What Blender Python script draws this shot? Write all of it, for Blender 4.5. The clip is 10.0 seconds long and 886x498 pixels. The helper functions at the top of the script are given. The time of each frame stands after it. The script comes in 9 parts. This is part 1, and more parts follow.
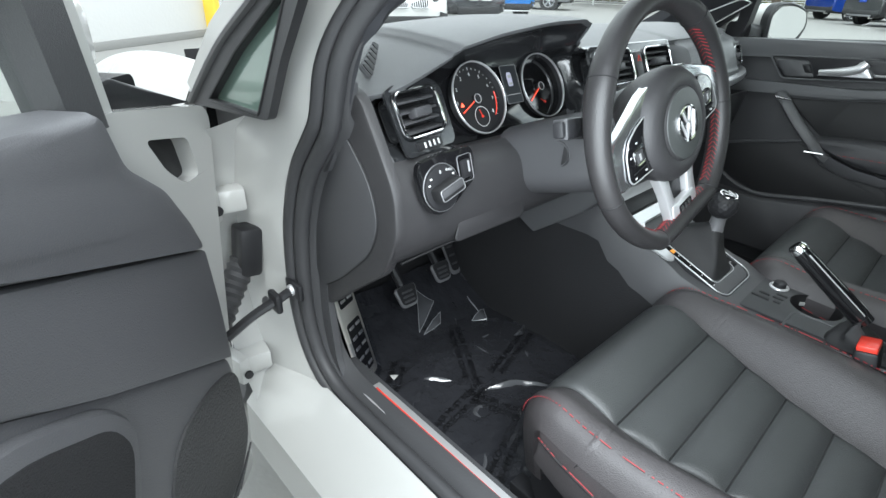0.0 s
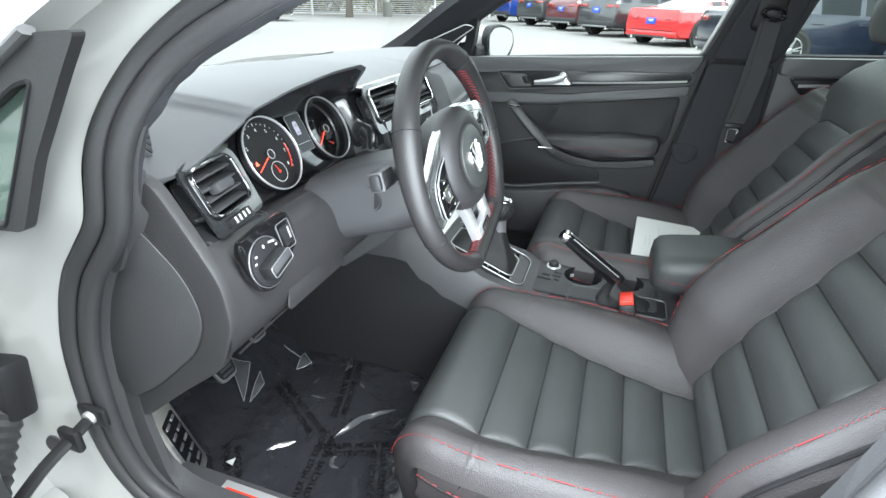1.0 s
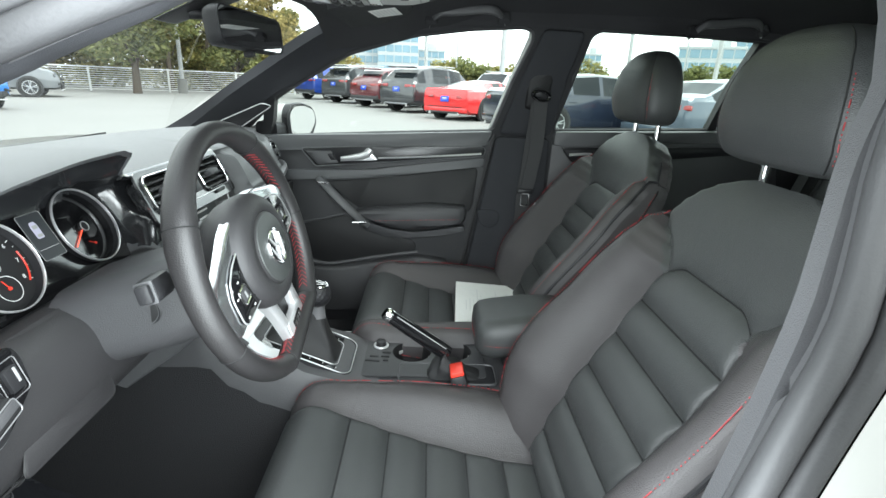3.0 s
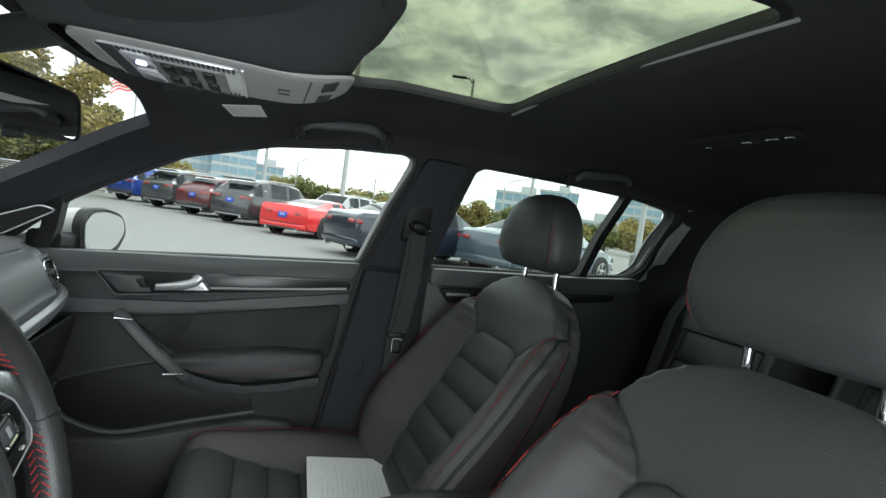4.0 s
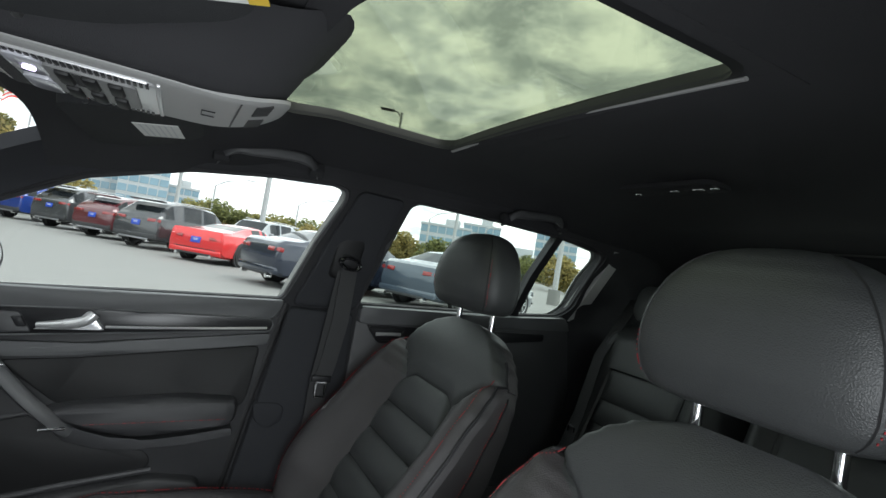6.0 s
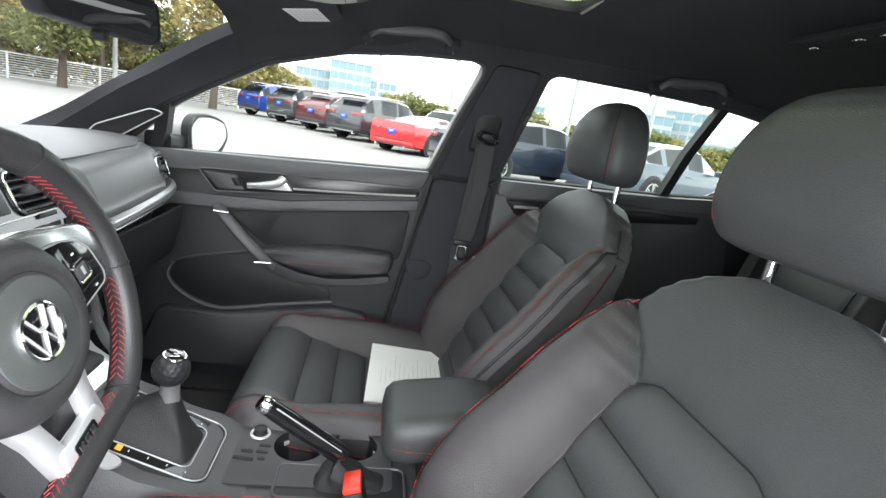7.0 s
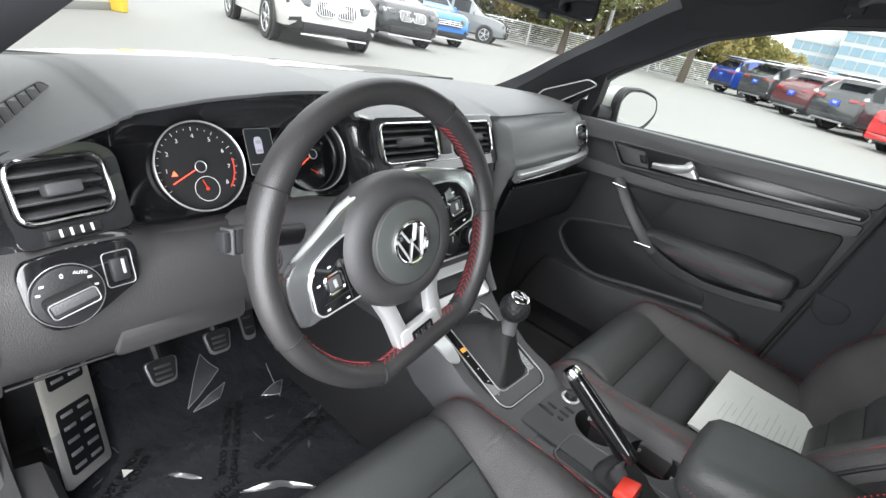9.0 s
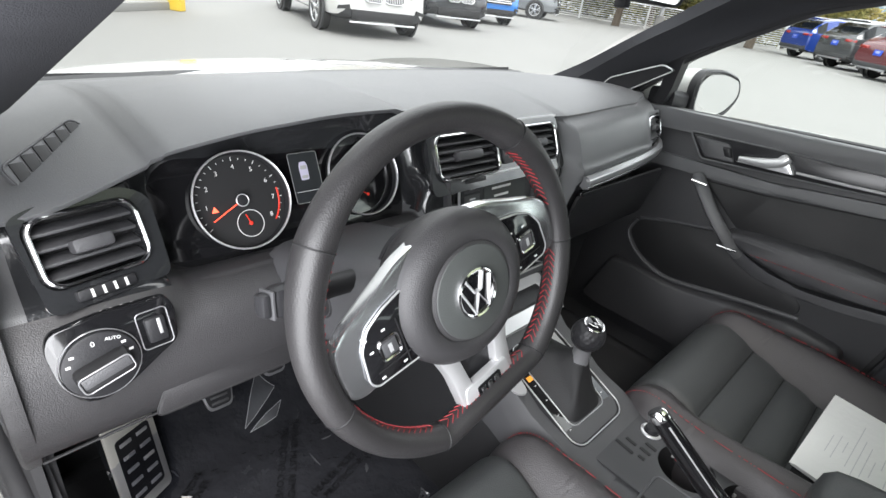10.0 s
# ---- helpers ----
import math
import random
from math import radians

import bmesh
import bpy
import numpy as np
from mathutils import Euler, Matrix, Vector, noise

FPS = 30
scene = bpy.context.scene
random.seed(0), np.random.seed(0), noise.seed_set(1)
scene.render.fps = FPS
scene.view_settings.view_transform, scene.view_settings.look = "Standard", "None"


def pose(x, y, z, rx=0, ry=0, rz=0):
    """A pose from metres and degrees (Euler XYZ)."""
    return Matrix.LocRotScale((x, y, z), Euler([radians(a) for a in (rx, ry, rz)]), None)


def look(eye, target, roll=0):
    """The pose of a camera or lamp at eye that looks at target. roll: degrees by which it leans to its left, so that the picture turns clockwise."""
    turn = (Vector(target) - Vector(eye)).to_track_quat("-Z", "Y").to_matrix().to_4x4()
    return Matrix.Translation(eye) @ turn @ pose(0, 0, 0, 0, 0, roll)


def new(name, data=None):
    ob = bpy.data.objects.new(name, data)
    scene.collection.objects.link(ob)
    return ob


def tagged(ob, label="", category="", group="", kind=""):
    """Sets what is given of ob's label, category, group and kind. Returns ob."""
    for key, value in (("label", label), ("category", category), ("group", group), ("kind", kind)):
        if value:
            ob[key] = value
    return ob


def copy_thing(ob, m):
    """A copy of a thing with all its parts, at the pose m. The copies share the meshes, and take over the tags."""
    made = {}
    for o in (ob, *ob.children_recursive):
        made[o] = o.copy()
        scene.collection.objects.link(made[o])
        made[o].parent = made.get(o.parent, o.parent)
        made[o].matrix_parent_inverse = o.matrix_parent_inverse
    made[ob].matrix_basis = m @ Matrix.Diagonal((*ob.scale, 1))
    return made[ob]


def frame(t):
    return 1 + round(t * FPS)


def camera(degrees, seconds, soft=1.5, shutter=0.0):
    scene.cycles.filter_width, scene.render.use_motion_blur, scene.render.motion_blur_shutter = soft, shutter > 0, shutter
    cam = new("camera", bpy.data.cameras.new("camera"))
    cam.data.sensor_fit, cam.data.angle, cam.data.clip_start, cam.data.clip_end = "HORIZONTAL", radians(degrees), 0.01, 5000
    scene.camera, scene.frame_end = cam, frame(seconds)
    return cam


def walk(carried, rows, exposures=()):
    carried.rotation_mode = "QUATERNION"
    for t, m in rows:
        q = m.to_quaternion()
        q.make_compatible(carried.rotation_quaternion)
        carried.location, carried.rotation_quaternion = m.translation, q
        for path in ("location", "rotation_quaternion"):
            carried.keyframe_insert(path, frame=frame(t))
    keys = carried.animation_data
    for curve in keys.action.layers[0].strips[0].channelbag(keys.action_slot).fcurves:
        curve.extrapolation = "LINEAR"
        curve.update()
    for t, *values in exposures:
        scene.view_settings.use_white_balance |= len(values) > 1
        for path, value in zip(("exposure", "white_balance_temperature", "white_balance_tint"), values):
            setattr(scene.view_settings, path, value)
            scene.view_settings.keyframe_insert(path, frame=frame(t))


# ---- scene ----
cam = camera(82.1, 10.0)
PATH = [
    (0, (-1.084, -0.284, 1.041), (0.142, 0.987, 0.103), 2.1),
    (0.5, (-1.065, -0.221, 1.068), (0.455, 0.676, 0.127), 2.0),
    (1, (-1.106, -0.201, 1.096), (0.597, 0.358, 0.208), 1.6),
    (1.5, (-1.165, -0.187, 1.101), (0.631, 0.15, 0.287), 1.6),
    (2, (-1.189, -0.174, 1.104), (0.652, 0.005, 0.343), 1.5),
    (2.2, (-1.185, -0.176, 1.102), (0.664, -0.037, 0.354), 1.2),
    (3.3, (-0.943, -0.217, 1.1), (0.977, -0.444, 0.589), 4.2),
    (3.5, (-0.879, -0.211, 1.1), (1.044, -0.574, 0.688), 5.5),
    (4, (-0.724, -0.152, 1.104), (1.156, -0.825, 0.996), 7.9),
    (4.5, (-0.655, -0.138, 1.119), (1.172, -0.949, 1.191), 8.9),
    (5, (-0.646, -0.126, 1.121), (1.132, -1.026, 1.295), 9.4),
    (5.2, (-0.644, -0.135, 1.125), (1.129, -1.043, 1.31), 9.4),
    (6.3, (-0.685, -0.16, 1.105), (1.115, -1.03, 1.049), 9.8),
    (6.5, (-0.708, -0.188, 1.097), (1.14, -0.933, 0.926), 9.9),
    (7, (-0.787, -0.259, 1.094), (1.133, -0.567, 0.623), 9.2),
    (7.5, (-0.857, -0.308, 1.099), (1.026, -0.1, 0.46), 8.7),
    (7.8, (-0.893, -0.344, 1.119), (0.902, 0.174, 0.405), 9.2),
    (8, (-0.899, -0.357, 1.121), (0.827, 0.334, 0.383), 9.7),
    (8.5, (-0.822, -0.353, 1.115), (0.756, 0.58, 0.316), 11.5),
    (9, (-0.757, -0.344, 1.121), (0.703, 0.729, 0.274), 12.4),
    (9.5, (-0.743, -0.342, 1.138), (0.614, 0.824, 0.242), 11.7),
    (10, (-0.693, -0.258, 1.141), (0.611, 0.93, 0.199), 8.7),
]
EXPOSURES = [(0.0, 1.68, 6050, 5), (1.0, 2.19, 6050, 5), (2.2, 2.0, 6100, 5), (3.5, 1.93, 6250, 2), (4.0, 1.25, 6250, 3), (5.2, 1.1, 6200, 7), (6.3, 1.4, 6300, 8), (7.0, 2.25, 6400, 11), (7.5, 2.28, 6400, 12), (8.5, 1.93, 6450, 11), (9.5, 1.98, 6450, 11), (10.0, 1.85, 6450, 12)]
walk(cam, [(t, look(eye, target, roll)) for t, eye, target, roll in PATH], EXPOSURES)

# ---- world, sun, exposure ----
world = bpy.data.worlds.new("sky")
scene.world = world
world.use_nodes = True
wt = world.node_tree
wt.nodes.clear()
w_out = wt.nodes.new("ShaderNodeOutputWorld")
w_bg = wt.nodes.new("ShaderNodeBackground")
w_sky = wt.nodes.new("ShaderNodeTexSky")
w_sky.sky_type = "NISHITA"
w_sky.sun_disc = False
w_sky.sun_elevation = radians(55)
w_sky.sun_rotation = radians(150)
w_co = wt.nodes.new("ShaderNodeTexCoord")
w_sep = wt.nodes.new("ShaderNodeSeparateXYZ")
w_up = wt.nodes.new("ShaderNodeMath")
w_up.operation = "MAXIMUM"
w_up.inputs[1].default_value = 0.0
w_lift = wt.nodes.new("ShaderNodeMath")
w_lift.operation = "ADD"
w_lift.inputs[1].default_value = 0.16
w_px = wt.nodes.new("ShaderNodeMath")
w_px.operation = "DIVIDE"
w_py = wt.nodes.new("ShaderNodeMath")
w_py.operation = "DIVIDE"
w_flat = wt.nodes.new("ShaderNodeCombineXYZ")
w_n = wt.nodes.new("ShaderNodeTexNoise")
w_n.inputs["Scale"].default_value = 3.4
w_n.inputs["Detail"].default_value = 11.0
w_n.inputs["Roughness"].default_value = 0.62
w_n.inputs["Distortion"].default_value = 0.25
w_r = wt.nodes.new("ShaderNodeValToRGB")
w_r.color_ramp.elements[0].position = 0.38
w_r.color_ramp.elements[0].color = (0.42, 0.44, 0.46, 1)
w_r.color_ramp.elements[1].position = 0.62
w_r.color_ramp.elements[1].color = (1.10, 1.09, 1.05, 1)
w_e = w_r.color_ramp.elements.new(0.48)
w_e.color = (0.66, 0.68, 0.69, 1)
w_mul = wt.nodes.new("ShaderNodeMixRGB")
w_mul.blend_type = "MULTIPLY"
w_mul.inputs[0].default_value = 1.0
w_mul.inputs[2].default_value = (10.5, 10.5, 10.4, 1)
w_mix = wt.nodes.new("ShaderNodeMixRGB")
w_mix.inputs[0].default_value = 0.9
wt.links.new(w_co.outputs["Generated"], w_sep.inputs["Vector"])
wt.links.new(w_sep.outputs["Z"], w_up.inputs[0])
wt.links.new(w_up.outputs[0], w_lift.inputs[0])
for w_div, w_axis in ((w_px, "X"), (w_py, "Y")):
    wt.links.new(w_sep.outputs[w_axis], w_div.inputs[0])
    wt.links.new(w_lift.outputs[0], w_div.inputs[1])
wt.links.new(w_px.outputs[0], w_flat.inputs["X"])
wt.links.new(w_py.outputs[0], w_flat.inputs["Y"])
wt.links.new(w_flat.outputs["Vector"], w_n.inputs["Vector"])
wt.links.new(w_n.outputs["Fac"], w_r.inputs["Fac"])
wt.links.new(w_r.outputs["Color"], w_mul.inputs[1])
wt.links.new(w_sky.outputs["Color"], w_mix.inputs[1])
wt.links.new(w_mul.outputs["Color"], w_mix.inputs[2])
wt.links.new(w_mix.outputs["Color"], w_bg.inputs["Color"])
w_bg.inputs["Strength"].default_value = 0.13
wt.links.new(w_bg.outputs["Background"], w_out.inputs["Surface"])

sun_data = bpy.data.lights.new("sun", "SUN")
sun_data.energy = 0.75
sun_data.angle = radians(24)
sun_data.color = (1.0, 0.97, 0.92)
sun = new("sun", sun_data)
sun.matrix_world = look((-6, -9, 16), (0, 0, 0))

# added fill lamp in the open driver door, on top of the sky's own light
door_data = bpy.data.lights.new("door_fill", "AREA")
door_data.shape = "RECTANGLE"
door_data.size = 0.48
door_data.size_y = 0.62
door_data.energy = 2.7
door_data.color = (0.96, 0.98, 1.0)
door_light = new("door_fill", door_data)
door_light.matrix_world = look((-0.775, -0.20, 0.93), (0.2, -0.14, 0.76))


# ---- materials ----
def mat(name, col, rough=0.5, metal=0.0, grain=0.0, bump=0.0, vary=0.12, rvary=0.06, coat=0.0, patch=5.0, spec=0.5):
    """A surface with fine grain (cells per metre, relief) and broad patches of tone and gloss."""
    m = bpy.data.materials.new(name)
    m.use_nodes = True
    nt = m.node_tree
    b = nt.nodes["Principled BSDF"]
    b.inputs["Metallic"].default_value = metal
    b.inputs["Coat Weight"].default_value = coat
    b.inputs["Coat Roughness"].default_value = 0.04
    b.inputs["Specular IOR Level"].default_value = spec
    co = nt.nodes.new("ShaderNodeTexCoord")
    n1 = nt.nodes.new("ShaderNodeTexNoise")
    n1.inputs["Scale"].default_value = patch
    n1.inputs["Detail"].default_value = 5
    nt.links.new(co.outputs["Object"], n1.inputs["Vector"])
    mix = nt.nodes.new("ShaderNodeMixRGB")
    mix.inputs[1].default_value = (*[c * (1 - vary) for c in col], 1)
    mix.inputs[2].default_value = (*[min(1, c * (1 + vary)) for c in col], 1)
    nt.links.new(n1.outputs["Fac"], mix.inputs[0])
    nt.links.new(mix.outputs["Color"], b.inputs["Base Color"])
    mr = nt.nodes.new("ShaderNodeMapRange")
    mr.inputs["To Min"].default_value = max(0.02, rough - rvary)
    mr.inputs["To Max"].default_value = min(1, rough + rvary)
    nt.links.new(n1.outputs["Fac"], mr.inputs["Value"])
    nt.links.new(mr.outputs["Result"], b.inputs["Roughness"])
    if grain:
        n2 = nt.nodes.new("ShaderNodeTexNoise")
        n2.inputs["Scale"].default_value = grain
        n2.inputs["Detail"].default_value = 3
        nt.links.new(co.outputs["Object"], n2.inputs["Vector"])
        bp = nt.nodes.new("ShaderNodeBump")
        bp.inputs["Strength"].default_value = 0.6
        bp.inputs["Distance"].default_value = bump
        nt.links.new(n2.outputs["Fac"], bp.inputs["Height"])
        nt.links.new(bp.outputs["Normal"], b.inputs["Normal"])
    return m


def leather_mat(name, col, rough=0.42, wrinkle=0.0009):
    """Leather: pebbled cells, faint creases, tone worn at two scales."""
    m = mat(name, col, rough, vary=0.22, rvary=0.10, patch=9, spec=0.5)
    nt = m.node_tree
    b = nt.nodes["Principled BSDF"]
    co = nt.nodes.new("ShaderNodeTexCoord")
    v = nt.nodes.new("ShaderNodeTexVoronoi")
    v.inputs["Scale"].default_value = 620
    n = nt.nodes.new("ShaderNodeTexNoise")
    n.inputs["Scale"].default_value = 28
    n.inputs["Detail"].default_value = 6
    n.inputs["Distortion"].default_value = 1.2
    nt.links.new(co.outputs["Object"], v.inputs["Vector"])
    nt.links.new(co.outputs["Object"], n.inputs["Vector"])
    b1 = nt.nodes.new("ShaderNodeBump")
    b1.inputs["Strength"].default_value = 0.5
    b1.inputs["Distance"].default_value = min(0.0008, wrinkle)
    b2 = nt.nodes.new("ShaderNodeBump")
    b2.inputs["Strength"].default_value = 0.5
    b2.inputs["Distance"].default_value = wrinkle
    nt.links.new(v.outputs["Distance"], b1.inputs["Height"])
    nt.links.new(n.outputs["Fac"], b2.inputs["Height"])
    nt.links.new(b1.outputs["Normal"], b2.inputs["Normal"])
    nt.links.new(b2.outputs["Normal"], b.inputs["Normal"])
    return m


def glass_mat(name, col=(1, 1, 1), rough=0.0):
    """Thin pane: mostly clear, with a mirror gloss that grows at grazing angles."""
    m = bpy.data.materials.new(name)
    m.use_nodes = True
    nt = m.node_tree
    nt.nodes.clear()
    out = nt.nodes.new("ShaderNodeOutputMaterial")
    tr = nt.nodes.new("ShaderNodeBsdfTransparent")
    tr.inputs["Color"].default_value = (*col, 1)
    gl = nt.nodes.new("ShaderNodeBsdfGlossy")
    gl.inputs["Roughness"].default_value = rough
    lw = nt.nodes.new("ShaderNodeLayerWeight")
    lw.inputs["Blend"].default_value = 0.5
    pw = nt.nodes.new("ShaderNodeMath")
    pw.operation = "POWER"
    pw.inputs[1].default_value = 5.0
    fr = nt.nodes.new("ShaderNodeMath")
    fr.operation = "MULTIPLY_ADD"
    fr.inputs[1].default_value = 0.75
    fr.inputs[2].default_value = 0.03
    nt.links.new(lw.outputs["Facing"], pw.inputs[0])
    nt.links.new(pw.outputs[0], fr.inputs[0])
    mx = nt.nodes.new("ShaderNodeMixShader")
    nt.links.new(fr.outputs[0], mx.inputs["Fac"])
    nt.links.new(tr.outputs["BSDF"], mx.inputs[1])
    nt.links.new(gl.outputs["BSDF"], mx.inputs[2])
    nt.links.new(mx.outputs["Shader"], out.inputs["Surface"])
    return m


def glow_mat(name, col, power):
    m = bpy.data.materials.new(name)
    m.use_nodes = True
    b = m.node_tree.nodes["Principled BSDF"]
    b.inputs["Base Color"].default_value = (*col, 1)
    b.inputs["Emission Color"].default_value = (*col, 1)
    b.inputs["Emission Strength"].default_value = power
    return m


LEATHER = leather_mat("black_leather", (0.043, 0.045, 0.046), 0.43)
GAITER = leather_mat("gaiter_leather", (0.013, 0.013, 0.014), 0.62)
CONSOLE = mat("console_plastic", (0.042, 0.042, 0.045), 0.5, grain=700, bump=0.0008)
LEATHER_SIDE = leather_mat("bolster_leather", (0.049, 0.045, 0.047), 0.45)
WHEEL_LEATHER = leather_mat("wheel_leather", (0.023, 0.022, 0.023), 0.42, 0.0004)
DASH = mat("soft_touch_plastic", (0.092, 0.094, 0.098), 0.47, grain=900, bump=0.0010, vary=0.10, spec=0.7)
# lower dash plastic, darkened for the shade below the instruments
LOWER = mat("hard_plastic_shaded", (0.032, 0.031, 0.033), 0.45, grain=800, bump=0.0010, vary=0.08, spec=0.6)
TRIM = mat("grained_plastic", (0.058, 0.058, 0.062), 0.48, grain=700, bump=0.0010, spec=0.6)
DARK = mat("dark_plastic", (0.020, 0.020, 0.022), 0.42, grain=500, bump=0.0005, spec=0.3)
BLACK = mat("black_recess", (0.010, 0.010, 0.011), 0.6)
PIANO = mat("piano_black", (0.008, 0.008, 0.009), 0.08, coat=0.6, vary=0.05, rvary=0.03)
CARBON = mat("dark_gloss_trim", (0.022, 0.023, 0.025), 0.14, coat=0.8, grain=420, bump=0.0004, vary=0.15, rvary=0.05)
# one door plastic in two tones: outdoor light raised in one, cabin shade in the other
DOORSKIN_LIT = mat("door_plastic_lit", (0.100, 0.100, 0.108), 0.50, grain=650, bump=0.0010, vary=0.10, spec=0.6)
DOORCARD_SHADED = mat("door_plastic_shaded", (0.037, 0.037, 0.040), 0.50, grain=700, bump=0.0010, vary=0.10, spec=0.6)
CHROME = mat("chrome", (0.86, 0.86, 0.87), 0.12, 1.0, vary=0.04, rvary=0.04)
SATIN = mat("satin_silver", (0.66, 0.66, 0.67), 0.30, 0.55, vary=0.05, rvary=0.05)
POLISHED = mat("polished_silver", (0.66, 0.67, 0.69), 0.22, 0.95, vary=0.05, rvary=0.06)
HUBPAD = mat("airbag_cover", (0.034, 0.033, 0.035), 0.50, grain=800, bump=0.0009)
DECOR = mat("decor_gloss", (0.014, 0.014, 0.016), 0.30, vary=0.1, rvary=0.06)
MIDSILVER = mat("dull_silver", (0.26, 0.26, 0.27), 0.35, 0.5, vary=0.05)
SILVER = mat("silver_paint", (0.55, 0.56, 0.57), 0.34, 0.6, vary=0.05)
WHITE = mat("white_car_paint", (0.46, 0.46, 0.447), 0.22, coat=0.8, vary=0.03, rvary=0.05)
CLAD_LIP = mat("grey_rubber_lip", (0.16, 0.16, 0.165), 0.5, grain=300, bump=0.0005)
RUBBER = mat("black_rubber", (0.045, 0.045, 0.048), 0.55, grain=300, bump=0.0006)
CARPET = mat("carpet", (0.019, 0.019, 0.021), 0.95, grain=500, bump=0.004, vary=0.3)
CLOTH = mat("headliner_cloth", (0.040, 0.040, 0.043), 0.9, grain=900, bump=0.0015, vary=0.25, spec=0.2)
PILLARCLOTH = mat("pillar_cloth", (0.036, 0.037, 0.042), 0.85, grain=900, bump=0.001, vary=0.15, spec=0.3)
VISOR = mat("visor_cloth", (0.030, 0.031, 0.033), 0.9, grain=900, bump=0.0015, vary=0.2, spec=0.2)
RED = mat("red_thread", (0.30, 0.024, 0.030), 0.6, grain=1500, bump=0.001)
REDPL = mat("red_plastic", (0.75, 0.045, 0.025), 0.35)
PAPER = mat("white_paper", (0.80, 0.80, 0.78), 0.6, grain=60, bump=0.002, vary=0.05)
GREYINK = mat("faint_ink", (0.60, 0.60, 0.61), 0.7)
LETTER = mat("white_ink", (0.70, 0.70, 0.70), 0.5, vary=0.03)
GREYPL = mat("light_grey_plastic", (0.36, 0.36, 0.355), 0.5, grain=600, bump=0.0006)
LABEL = mat("label_white", (0.72, 0.72, 0.70), 0.5)
YELLOW = mat("label_yellow", (0.72, 0.50, 0.05), 0.5)
BELT = mat("belt_webbing", (0.040, 0.040, 0.042), 0.75, grain=900, bump=0.001)
GLASS = glass_mat("clear_glass", (0.93, 0.95, 0.94))
TINT = glass_mat("tinted_glass", (0.84, 0.88, 0.85))
SUNGLASS = glass_mat("sunroof_glass", (0.47, 0.50, 0.41))
FILMCLEAR = glass_mat("clear_film", (0.75, 0.76, 0.80), 0.12)
MIRROR = mat("mirror_silver", (0.92, 0.93, 0.93), 0.015, 1.0, vary=0.01, rvary=0.0)


# ---- small building kit ----
def V(*a):
    return Vector(a)


def thing(name, at, label, category, group="", kind=""):
    ob = new(name)
    ob.empty_display_size = 0.05
    ob.location = at
    bpy.context.view_layer.update()
    return tagged(ob, label, category, group, kind)


def mesh_of(name, bm, material, sharp=38, flat=False):
    bmesh.ops.remove_doubles(bm, verts=bm.verts, dist=1e-5)
    bmesh.ops.recalc_face_normals(bm, faces=bm.faces)
    limit = radians(sharp)
    for f in bm.faces:
        f.smooth = not flat
    for e in bm.edges:
        if len(e.link_faces) == 2 and e.calc_face_angle(0) > limit:
            e.smooth = False
    me = bpy.data.meshes.new(name)
    bm.to_mesh(me)
    bm.free()
    me.materials.append(material)
    return me


def part(name, bm, material, parent=None, label="", sharp=38, flat=False):
    """One mesh object from bm, under a thing or a part."""
    ob = new(name, mesh_of(name, bm, material, sharp, flat))
    if parent:
        ob.parent = parent
        ob.matrix_parent_inverse = Matrix.Translation(-parent.location) if parent.parent is None else Matrix.Identity(4)
    if label:
        ob["label"] = label
    if name == "stitching":
        tagged(ob, label, kind="stuff")
    return ob


def solid(name, bm, material, label, category, group="", kind="", sharp=38):
    return tagged(part(name, bm, material, None, "", sharp), label, category, group, kind)


def loft(rings, closed=True, caps=True):
    bm = bmesh.new()
    rows = [[bm.verts.new(p) for p in r] for r in rings]
    n = len(rows[0])
    for a, b in zip(rows, rows[1:]):
        for i in range(n if closed else n - 1):
            j = (i + 1) % n
            try:
                bm.faces.new((a[i], a[j], b[j], b[i]))
            except ValueError:
                pass
    if caps and closed:
        for r in (rows[0], rows[-1]):
            try:
                bm.faces.new(r)
            except ValueError:
                pass
    return bm


def tube(points, r, n=8, closed=False, flatten=1.0):
    pts = [Vector(p) for p in points]
    rings = []
    m = len(pts)
    up = Vector((0, 0, 1))
    for i, p in enumerate(pts):
        a = pts[(i - 1) % m] if closed or i > 0 else p
        b = pts[(i + 1) % m] if closed or i < m - 1 else p
        d = (b - a).normalized()
        if abs(d.dot(up)) > 0.95:
            up = Vector((1, 0, 0)) if abs(d.x) < 0.9 else Vector((0, 1, 0))
        s = d.cross(up).normalized()
        up2 = s.cross(d).normalized()
        up = up2
        rr = r[i] if isinstance(r, (list, tuple)) else r
        rings.append([p + (s * math.cos(2 * math.pi * k / n) + up2 * math.sin(2 * math.pi * k / n) * flatten) * rr for k in range(n)])
    if closed:
        rings.append(rings[0])
    return loft(rings, True, not closed)


def smooth_path(points, k=6, closed=False):
    """A Catmull-Rom line through points."""
    p = [Vector(q) for q in points]
    out = []
    n = len(p)
    for i in range(n if closed else n - 1):
        a, b, c, d = (p[(i - 1) % n], p[i], p[(i + 1) % n], p[(i + 2) % n]) if closed else (p[max(i - 1, 0)], p[i], p[i + 1], p[min(i + 2, n - 1)])
        for j in range(k):
            t = j / k
            out.append(0.5 * ((2 * b) + (c - a) * t + (2 * a - 5 * b + 4 * c - d) * t * t + (3 * b - a - 3 * c + d) * t ** 3))
    if not closed:
        out.append(p[-1])
    return out


